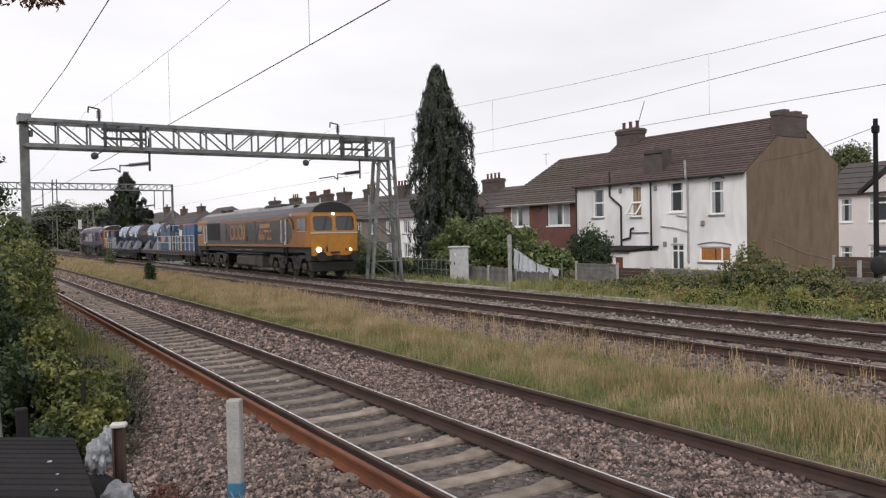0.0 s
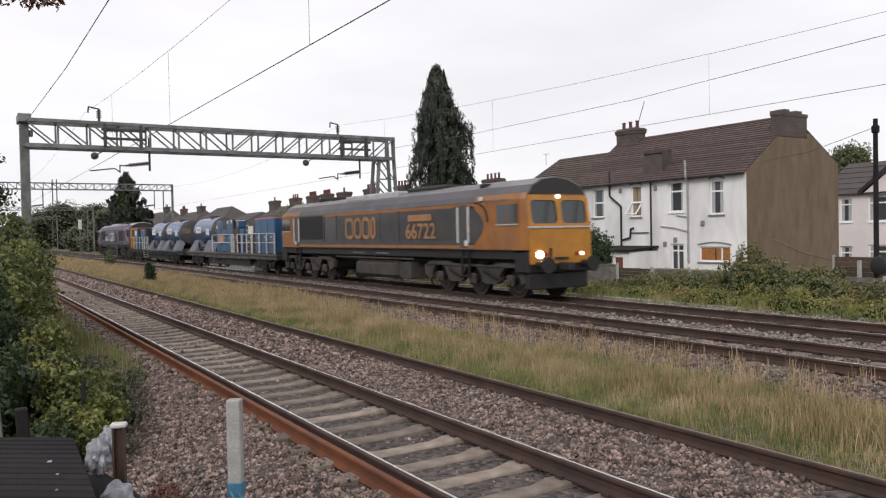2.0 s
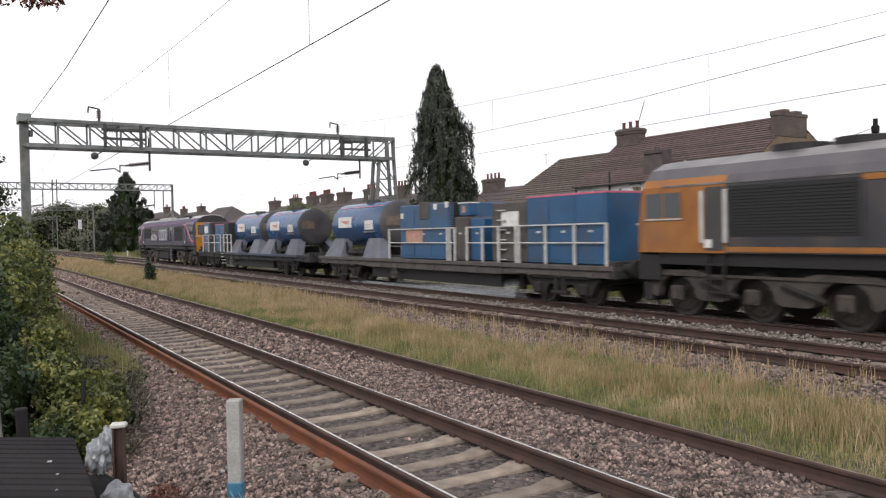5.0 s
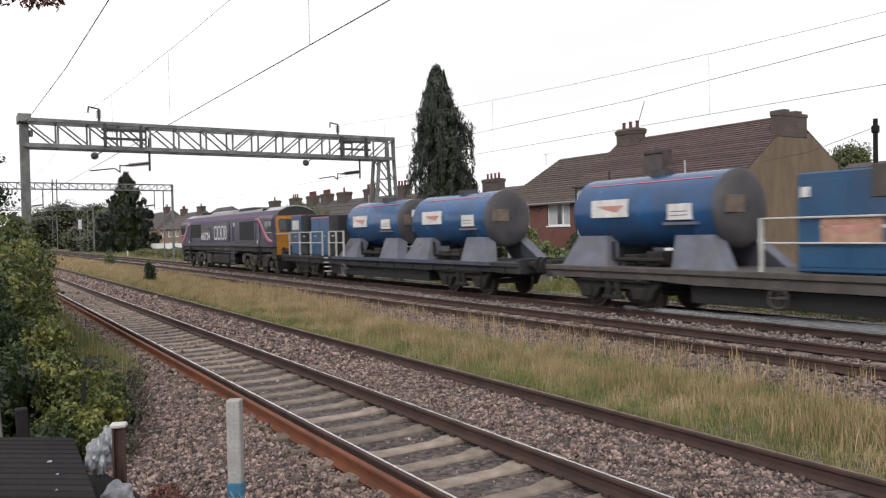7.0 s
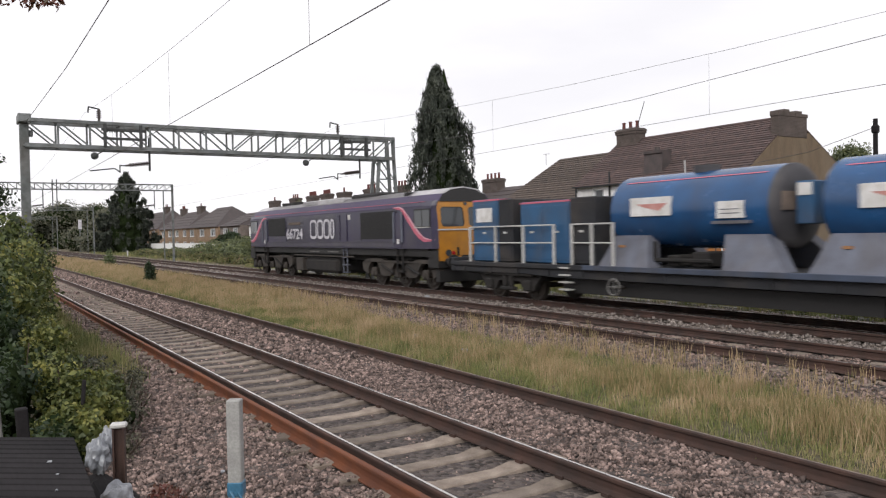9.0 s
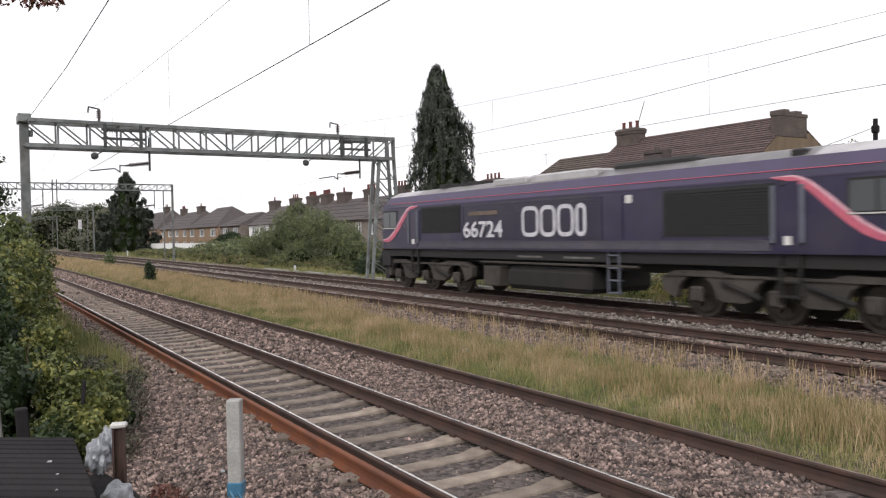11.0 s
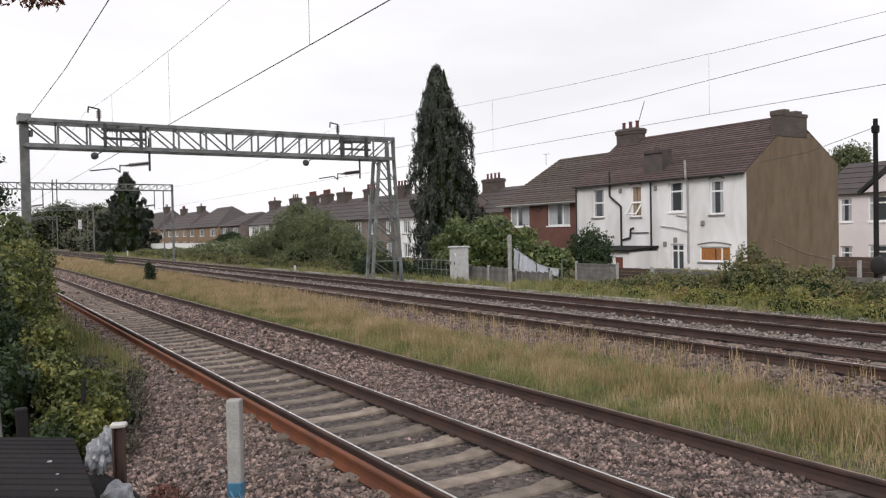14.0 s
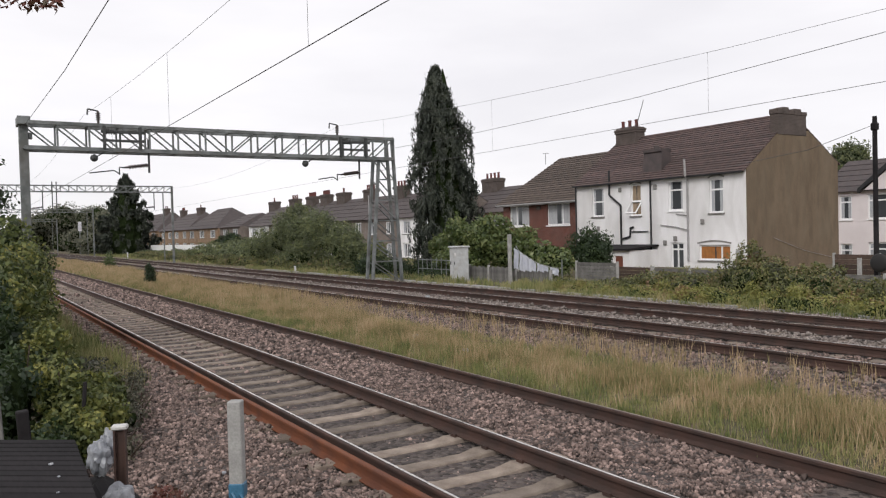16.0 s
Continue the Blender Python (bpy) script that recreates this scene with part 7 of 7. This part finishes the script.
shrub("nettle_bank", "yellow-green nettles and weeds below the brambles", "weeds",
      [(19.7, 22.0, -0.05, 0.8, 2.0, 0.36), (19.5, 18.5, -0.05, 0.9, 2.2, 0.42), (19.3, 15.5, 0.0, 0.9, 2.0, 0.48), (19.1, 12.5, 0.0, 0.9, 2.0, 0.48), (19.0, 9.6, 0.0, 0.9, 2.0, 0.48), (19.0, 6.5, 0.0, 0.9, 2.0, 0.48)],
      36000, 0.042, "leaf_nettle", stems=6, floor=-0.05, droop=0.5, lumps=6)
shrub("willow_scrub", "yellow-green willow scrub beside the far track", "scrub",
      [(22.0, 50.0, 1.9, 1.5, 2.2, 1.7), (22.4, 53.5, 2.4, 1.6, 2.3, 2.1), (22.6, 57.0, 2.5, 1.6, 2.4, 2.1), (22.5, 61.0, 2.0, 1.6, 2.6, 1.7), (21.5, 47.0, 1.2, 1.3, 2.0, 1.3), (21.3, 44.2, 0.9, 1.0, 1.6, 1.1), (21.2, 54.0, 0.8, 1.2, 3.5, 1.0), (22.0, 65.5, 1.2, 1.3, 2.8, 1.3), (20.9, 41.2, 0.5, 0.8, 1.7, 0.75), (21.2, 42.6, 1.0, 0.8, 1.2, 0.9)],
      54000, 0.070, "leaf_scrub", stems=12, lumps=8, core=0.5)
shrub("low_scrub", "low green scrub on the bank beside the far track", "scrub",
      [(23.0, 72.0, 0.6, 1.8, 4.0, 1.0), (24.0, 80.0, 0.6, 2.0, 5.0, 1.1), (25.0, 90.0, 0.6, 2.5, 6.0, 1.2), (24.5, 103.0, 0.3, 2.0, 7.0, 0.7), (24.0, 118.0, 0.2, 2.0, 8.0, 0.6), (30.5, 96.0, 0.8, 2.5, 6.0, 1.4)],
      30000, 0.13, "leaf_scrub", stems=8)
shrub("bank_scrub", "low olive brambles on the bank close beside the far track", "scrub",
      [(20.0, 50.0, 0.10, 0.9, 3.5, 0.45), (20.2, 57.0, 0.15, 1.0, 4.5, 0.5), (20.3, 66.0, 0.2, 1.2, 5.5, 0.6), (20.5, 77.0, 0.2, 1.3, 6.5, 0.65), (20.6, 90.0, 0.2, 1.4, 8.0, 0.7), (20.7, 106.0, 0.2, 1.4, 9.0, 0.7), (19.9, 43.0, 0.05, 0.7, 3.0, 0.35)],
      26000, 0.085, "leaf_bramble", stems=7, lumps=6, core=0.6)
shrub("dark_bush", "small dark bush in the gardens far along the line", "bush", [(32.0, 107.0, 1.5, 1.6, 1.8, 1.5)], 2500, 0.2, "leaf_dark", stems=2)

tree("garden_tree", "green tree behind the pale house", (74.0, 43.3, -0.4), 0.3, 11.0, [(74.0, 43.0, 8.9, 1.5, 1.6, 1.3), (73.2, 42.1, 8.4, 1.2, 1.2, 1.1), (74.8, 44.4, 8.5, 1.2, 1.3, 1.1), (74, 43.4, 7.4, 2.0, 2.1, 1.3)], 9000, 0.13, "leaf_scrub", core=0.55)
tree("hedge_tree", "tree with dark leaves overhanging the hedge", (-0.6, 17.8, -0.4), 0.16, 5.5, [(0.35, 18.4, 3.1, 0.55, 0.8, 0.55), (0.15, 18.4, 4.0, 0.55, 0.8, 0.6), (-0.2, 18.2, 4.8, 0.6, 0.8, 0.7), (-0.7, 17.8, 4.4, 0.9, 1.0, 1.1)], 7000, 0.055, "leaf_dark", core=0.5)
over = thing("leaning_tree", "thin tree with a leafy branch hanging overhead", "tree")
bm = tube_along(bmesh.new(), [(-1.6, 8.6, -0.5), (-1.5, 8.5, 2.4), (-1.2, 8.4, 4.2), (-0.3, 8.2, 4.6), (0.4, 8.05, 4.58), (0.8, 7.85, 4.50)], 0.018, 6)
part("stem", bm, "bark", over)
rng_o = np.random.default_rng(8)
ctr = np.array([(0.28, 8.05, 4.50), (0.42, 8.0, 4.50), (0.60, 7.93, 4.47), (0.74, 7.88, 4.46), (0.82, 7.8, 4.50), (0.1, 8.1, 4.52)])
pp = ctr[rng_o.integers(0, 6, 170)] + rng_o.normal(0, 1, (170, 3)) * np.array([0.07, 0.06, 0.035])
leaves(rng_o, pp, np.tile([0, -0.3, 1.0], (170, 1)), 0.035 * rng_o.lognormal(0, 0.2, 170), "foliage", "red_weed", over, 2.2, droop=1.2)


def wood(name, label, spots, n, size, material):
    t = thing(name, label, "woodland", kind="stuff")
    blobs = []
    rng = np.random.default_rng(len(spots) * 31 + n)
    bm = bmesh.new()
    for x, y, h, r in spots:
        bar(bm, (x, y, -0.6), (x, y, h * 0.7), 0.3, 6, 0.1)
        for k in range(4):
            blobs.append((x + rng.uniform(-0.5, 0.5) * r, y + rng.uniform(-0.5, 0.5) * r, h * rng.uniform(0.4, 0.8), r * rng.uniform(0.5, 0.8), r * rng.uniform(0.5, 0.8), h * rng.uniform(0.2, 0.28)))
        blobs.append((x, y, h * 0.72, r * 0.7, r * 0.7, h * 0.28))
        blobs.append((x, y, h * 0.2, r * 0.8, r * 0.8, h * 0.28))
    part("trunk", bm, "bark", t)
    # dark mass painted for the shade among these trees
    part("crown_shade_core", mound_core(blobs, 0.72), "core", t)
    p, d, s = blob_leaves(rng, blobs, n, size)
    leaves(rng, p, d, s, "crown", material, t, 1.6)


# far foliage takes the leaf colours with haze painted in
wood("far_trees", "clump of trees far along the railway, paled by painted haze", [(14.5, 232, 9.0, 4.5), (19.0, 238, 11.0, 5.0), (24.0, 232, 13.0, 5.5), (29.5, 226, 12.0, 5.5), (27.5, 185, 8.0, 4.0), (31.0, 205, 10.0, 5.0), (34.0, 222, 9.0, 5.0)], 22000, 0.34, "leaf_far")
wood("distant_trees", "line of trees on the horizon, haze painted into the leaves", [(x, 330 + 25 * math.sin(x * 0.7), 7 + 3 * math.sin(x * 1.3), 9) for x in range(-60, 130, 9)], 26000, 0.9, "leaf_far")
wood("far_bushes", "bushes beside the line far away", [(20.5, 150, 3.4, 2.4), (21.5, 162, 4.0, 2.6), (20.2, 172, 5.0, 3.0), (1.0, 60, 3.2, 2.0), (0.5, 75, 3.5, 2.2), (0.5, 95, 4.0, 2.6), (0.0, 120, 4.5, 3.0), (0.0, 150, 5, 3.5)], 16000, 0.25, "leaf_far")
shrub("track_shrub", "small dark shrub growing in the grass strip", "shrub", [(8.45, 42.8, 0.45, 0.28, 0.30, 0.50), (8.4, 42.9, 0.85, 0.14, 0.15, 0.25)], 1600, 0.05, "leaf_dark", stems=3, core=0.6)
shrub("track_sapling", "thin green sapling in the grass strip", "shrub", [(10.6, 70.0, 0.55, 0.5, 0.7, 0.45), (10.7, 70.5, 1.0, 0.25, 0.3, 0.5)], 900, 0.07, "leaf_mid", stems=4, core=0)


# ---- trackside and garden things ----
def fence_panels(name, label, a, b, z0, z1, slats, material, post_every=1.8, horizontal=True, post_mat="post", category="fence"):
    """A boarded fence from a to b (x, y): concrete posts with separate boards."""
    f = thing(name, label, category)
    A, B = Vector((*a, 0)), Vector((*b, 0))
    L = (B - A).length
    d = (B - A) / L
    ang = math.atan2(d.y, d.x)
    n = max(1, round(L / post_every))
    for i in range(n + 1):
        p = A + d * (L * i / n)
        o = part("post", boxes((-0.05, 0.05, -0.05, 0.05, z0 - 0.3, z1 + 0.06), bevel=0.008), post_mat, f)
        o.location, o.rotation_euler = p, (0, 0, ang)
    if horizontal:
        h = (z1 - z0) / slats
        for i in range(n):
            p = A + d * (L * (i + 0.5) / n)
            for k in range(slats):
                o = part("board", boxes((-L / n / 2 + 0.06, L / n / 2 - 0.06, -0.012, 0.012, z0 + k * h, z0 + (k + 1) * h - 0.012)), material, f)
                o.location, o.rotation_euler = (p.x, p.y, 0), (0.05, 0, ang)
    else:
        m = int(L / 0.12)
        for i in range(m):
            p = A + d * (L * (i + 0.5) / m)
            o = part("board", boxes((-0.052, 0.052, -0.010, 0.010, z0, z1 - 0.03 * ((i * 7) % 3))), material, f)
            o.location, o.rotation_euler = (p.x, p.y + 0.0, 0), (0, 0, ang)
    return f


fence_panels("garden_fence", "grey weathered panel fence with concrete posts", (24.0, 26.9), (24.0, 24.3), -0.1, 0.80, 6, "fence", 2.6)
fence_panels("garden_fence", "brown boarded garden fence", (26.0, 26.6), (26.0, 24.2), -0.1, 0.52, 4, "fence_brown", 2.4)
fence_panels("garden_fence", "grey boarded garden fence", (26.0, 24.1), (26.0, 14.0), -0.1, 0.5, 4, "fence", 2.2)
fence_panels("garden_fence", "low weathered fence below the washing line", (20.6, 29.4), (21.2, 25.4), -0.05, 0.55, 4, "fence", 1.9, horizontal=False)
fence_panels("garden_fence", "pale weathered fence behind the cabinet", (20.4, 30.4), (20.4, 27.2), -0.05, 0.72, 4, "fence", 1.6, horizontal=False)
fence_panels("garden_fence", "dark fence at the end of the gardens", (33.0, 20.0), (33.0, 12.0), -0.2, 0.9, 5, "fence_brown", 2.0)

p_ = thing("concrete_post", "tall weathered concrete post by the fence", "post")
part("shaft", boxes((19.93, 20.07, 26.58, 26.72, -0.2, 2.15), bevel=0.015), "post", p_)
part("shaft", boxes((22.45, 22.57, 17.0, 17.12, -0.2, 1.45), bevel=0.015), "post", thing("concrete_post", "concrete fence post among the brambles", "post"))
part("shaft", boxes((26.3, 26.42, 15.0, 15.12, -0.2, 1.05), bevel=0.015), "post", thing("concrete_post", "concrete fence post among the brambles", "post"))

cabt = thing("trackside_cabinet", "grey metal trackside equipment cabinet", "cabinet")
part("body", boxes((19.35, 19.95, 29.75, 30.45, 0.12, 1.58), bevel=0.015), "cabinet", cabt)
part("plinth", boxes((19.32, 19.98, 29.72, 30.48, -0.1, 0.12)), "post", cabt)
part("roof", boxes((19.28, 20.02, 29.70, 30.50, 1.58, 1.66), bevel=0.02), "cabinet", cabt)
for a, b in ((29.79, 30.08), (30.12, 30.41)):
    d_ = part("door", boxes((19.33, 19.35, a, b, 0.2, 1.5), bevel=0.006), "cabinet", cabt)
    part("handle", boxes((19.30, 19.33, b - 0.12, b - 0.08, 0.8, 0.95)), "steel_dark", d_)
part("label_plate", boxes((19.322, 19.329, 29.85, 30.0, 1.2, 1.35)), "placard", cabt)

gate = thing("metal_railing", "grey-green metal railing fence beside the track", "railing")
for yq in np.linspace(30.9, 34.5, 9):
    part("upright", bar(bmesh.new(), (20.0, yq, -0.1), (20.0, yq, 1.05), 0.02, 6), "steel", gate)
for zq in (0.95, 0.5, 0.1):
    part("rail", bar(bmesh.new(), (20.0, 30.9, zq), (20.0, 34.5, zq), 0.02, 6), "steel", gate)

line = thing("washing_line", "thin washing line between posts", "washing line")
part("cord", tube_along(bmesh.new(), [(22.3, 29.2, 1.58), (22.0, 28.6, 1.36), (22.0, 27.3, 0.82), (22.0, 26.4, 0.66), (22.0, 25.6, 0.62)], 0.01, 4), "handrail", line)
part("post", bar(bmesh.new(), (22.3, 29.2, -0.1), (22.3, 29.2, 1.6), 0.03, 8), "steel", line)
part("post", bar(bmesh.new(), (22.0, 25.6, -0.1), (22.0, 25.6, 1.0), 0.03, 8), "steel", line)


def sheet(y0, y1, z0, z1, drop, label):
    """A hanging cloth with folds."""
    bm = bmesh.new()
    nx, nz = 14, 6
    g = [[bm.verts.new((22.0 + 0.05 * math.sin(i * 1.3) * (1 - k / nz * 0.2) + 0.02 * math.sin(k), y0 + (y1 - y0) * i / nx, (z0 + (z1 - z0) * i / nx) - drop * k / nz * (1 + 0.08 * math.sin(i)))) for k in range(nz + 1)] for i in range(nx + 1)]
    for i in range(nx):
        for k in range(nz):
            bm.faces.new((g[i][k], g[i + 1][k], g[i + 1][k + 1], g[i][k + 1]))
    bmesh.ops.solidify(bm, geom=bm.faces[:], thickness=0.006)
    tagged(tick("bed_sheet", bm, "cloth", smooth=True), label, "laundry", group="washing")


sheet(29.0, 28.62, 1.50, 1.34, 0.95, "white cloth hanging on the washing line")
sheet(28.58, 27.35, 1.34, 0.82, 0.95, "white bed sheet hanging on the washing line")
sheet(27.3, 26.5, 0.80, 0.66, 0.60, "white bed sheet hanging on the washing line")
sheet(26.4, 25.8, 0.65, 0.60, 0.30, "white cloth hanging on the washing line")

# foreground posts, ribbed deck and rubbish
po = thing("marker_post", "pale concrete marker post with blue tape", "post")
po.matrix_world = pose(1.77, 5.94, 0, 0, 0, -32)
part("shaft", boxes((-0.053, 0.053, -0.053, 0.053, -0.5, 1.03), bevel=0.008), "post", po)
bm = boxes((-0.06, 0.06, -0.06, 0.06, 0.28, 0.40), bevel=0.012)
bar(bm, (0.03, -0.065, 0.32), (0.14, -0.10, 0.16), 0.012, 5)
bar(bm, (-0.03, -0.065, 0.33), (0.06, -0.12, 0.20), 0.012, 5)
part("tape", bm, "tape", po, "knotted blue plastic tape")
dp = thing("steel_post", "short dark steel post with pale cap", "post")
dp.matrix_world = pose(0.92, 5.88, 0, 0, 0, -20)
part("shaft", boxes((-0.04, -0.028, -0.035, 0.035, -0.5, 0.95), (0.028, 0.04, -0.035, 0.035, -0.5, 0.95), (-0.028, 0.028, -0.006, 0.006, -0.5, 0.95)), "rail_side", dp)
part("cap", boxes((-0.055, 0.055, -0.04, 0.04, 0.95, 0.985), bevel=0.01), "handrail", dp)

# Unidentified ribbed flat surface, built as boards on added legs.
shed = thing("ribbed_deck", "dark ribbed deck of boards beside the camera", "shed")
for i in range(16):
    # boards slantwise to the tracks, cut to fit the view, with raised middles
    bm = bmesh.new()
    r0, r1 = Vector((0.590 - 0.0045 * i, 5.555 - 0.115 * i, 0)), Vector((0.590 - 0.0045 * i, 5.555 - 0.115 * i - 0.110, 0))
    away = Vector((-1.28, 0.96, 0)) * (1 + 0.004 * (i % 3))
    q = [r0, r0 + away, r1 + away, r1]
    m_ = [r0 * 0.9 + r1 * 0.1, (r0 * 0.9 + r1 * 0.1) + away, (r0 * 0.1 + r1 * 0.9) + away, r0 * 0.1 + r1 * 0.9]
    lo_ = [bm.verts.new((p.x, p.y, 0.975)) for p in q]
    md_ = [bm.verts.new((p.x, p.y, 0.996)) for p in q]
    hi_ = [bm.verts.new((p.x, p.y, 1.004)) for p in m_]
    for A, B in ((lo_, md_), (md_, hi_)):
        for k in range(4):
            bm.faces.new((A[k], A[(k + 1) % 4], B[(k + 1) % 4], B[k]))
    bm.faces.new(hi_)
    bm.faces.new(lo_[::-1])
    bmesh.ops.recalc_face_normals(bm, faces=bm.faces[:])
    part("board", bm, "wood_dark", shed)
for px_, py_ in ((0.40, 5.0), (0.0, 5.4), (0.40, 4.2), (-0.5, 4.6)):
    part("leg", boxes((px_ - 0.04, px_ + 0.04, py_ - 0.04, py_ + 0.04, -0.45, 0.975)), "wood_dark", shed)



def crumpled(name, label, c, r, material, seed):
    bm = bmesh.new()
    bmesh.ops.create_icosphere(bm, subdivisions=4, radius=1)
    for v in bm.verts:
        n1 = noise.noise(v.co * 2.3 + Vector((seed, 0, 0)))
        n2 = abs(noise.noise(v.co * 3.2 + Vector((0, seed, 0))))
        k = 0.92 + 0.30 * n1 - 0.16 * n2
        v.co = Vector((c[0] + v.co.x * r[0] * k, c[1] + v.co.y * r[1] * k, c[2] + v.co.z * r[2] * k))
    tagged(tick(name, bm, material, smooth=True), label, "rubbish bag", group="plastic bags")


crumpled("plastic_bag", "crumpled white plastic bag on dark rubbish", (0.86, 5.62, 0.52), (0.12, 0.12, 0.12), "bag", 2)
crumpled("plastic_bag", "crumpled grey plastic bag on dark rubbish", (0.86, 6.5, 0.60), (0.10, 0.12, 0.15), "bag", 5)
crumpled("plastic_bag", "crumpled translucent plastic bag hanging over rubbish", (0.95, 6.6, 0.66), (0.08, 0.08, 0.15), "bag", 9)
heap = thing("rubbish_heap", "dark heap of rubbish under the bags", "rubbish")
part("heap", mound_core([(0.85, 6.3, 0.0, 0.32, 0.8, 0.50)], 1.0), "wood_dark", heap)

# old timber and steel fence posts in the hedge
for x, y, z1, r in ((0.25, 6.9, 1.22, 0.03), (0.42, 6.9, 0.98, 0.045), (1.16, 10.1, 0.62, 0.022)):
    o = thing("fence_post", "old grey timber fence post in the hedge", "post", group="hedge posts")
    bm = boxes((x - r, x + r, y - r, y + r, -0.4, z1), bevel=0.01)
    bmesh.ops.rotate(bm, verts=bm.verts[:], cent=(x, y, 0), matrix=Matrix.Rotation(radians(5 if x > 0.5 else -3), 3, "Y"))
    part("shaft", bm, "fence" if x < 0.3 else "wood_dark", o)

# litter and small trackside things
for k, (x, y, z, s) in enumerate(((13.6, 22.9, 0.10, 0.10), (8.2, 12.4, 0.02, 0.08), (8.35, 14.6, 0.05, 0.09), (2.05, 7.2, -0.2, 0.03), (2.3, 8.2, -0.2, 0.03), (0.405, 5.004, 1.008, 0.016), (0.418, 4.711, 1.007, 0.010), (0.385, 4.415, 1.007, 0.010))):
    bm = bmesh.new()
    bmesh.ops.create_icosphere(bm, subdivisions=2, radius=1)
    for v in bm.verts:
        v.co = Vector((x, y, z)) + Vector((v.co.x * s, v.co.y * s * 1.2, v.co.z * s * 0.6)) * (0.8 + 0.5 * noise.noise(v.co * 3 + Vector((k, 0, 0))))
    tagged(tick("litter", bm, "bag"), "scrap of white litter on the ground", "litter", group="litter")
for x, y, h in ((18.6, 48.2, 0.36), (18.6, 108.0, 0.8)):
    o = thing("marker_stump", "short white marker stump beside the far track", "post")
    part("shaft", boxes((x - 0.06, x + 0.06, y - 0.06, y + 0.06, -0.1, h), bevel=0.02), "white_letter", o)
sg = thing("signal_board", "white board on a grey post beside the far line", "sign")
part("post", bar(bmesh.new(), (19.6, 163.0, -0.2), (19.6, 163.0, 6.2), 0.12, 8), "steel", sg)
part("board", boxes((19.3, 19.9, 162.8, 163.0, 4.4, 6.2), bevel=0.03), "white_letter", sg)
wf = fence_panels("white_fence", "long low white wall in the distance", (26.0, 150.0), (31.0, 106.0), 0.6, 1.5, 1, "upvc", 6.0)
pl = thing("lamp_mast", "thin pale mast rising from the gardens", "pole")
part("shaft", bar(bmesh.new(), (30.0, 60.0, -0.2), (30.0, 60.0, 5.7), 0.06, 8, 0.04), "grey_pipe", pl)
trough = tick("cable_trough", boxes(*[(18.45, 18.75, 4.0 + i * 1.0, 4.98 + i * 1.0, -0.12, 0.02) for i in range(50)]), "post")
tagged(trough, "line of concrete cable trough lids beside the far track", "cable trough", kind="structure")
dish = thing("satellite_dish", "dark satellite dish above the brambles", "satellite dish")
bm = bmesh.new()
bmesh.ops.create_uvsphere(bm, u_segments=20, v_segments=10, radius=0.36, matrix=Matrix.Translation((29.6, 16.15, 0.72)) @ Matrix.Diagonal((0.25, 1, 1, 1)))
part("bowl", bm, "black", dish, smooth=True)
part("post", bar(bmesh.new(), (29.7, 16.2, -0.2), (29.7, 16.2, 0.8), 0.04, 8), "steel_dark", dish)


motions()
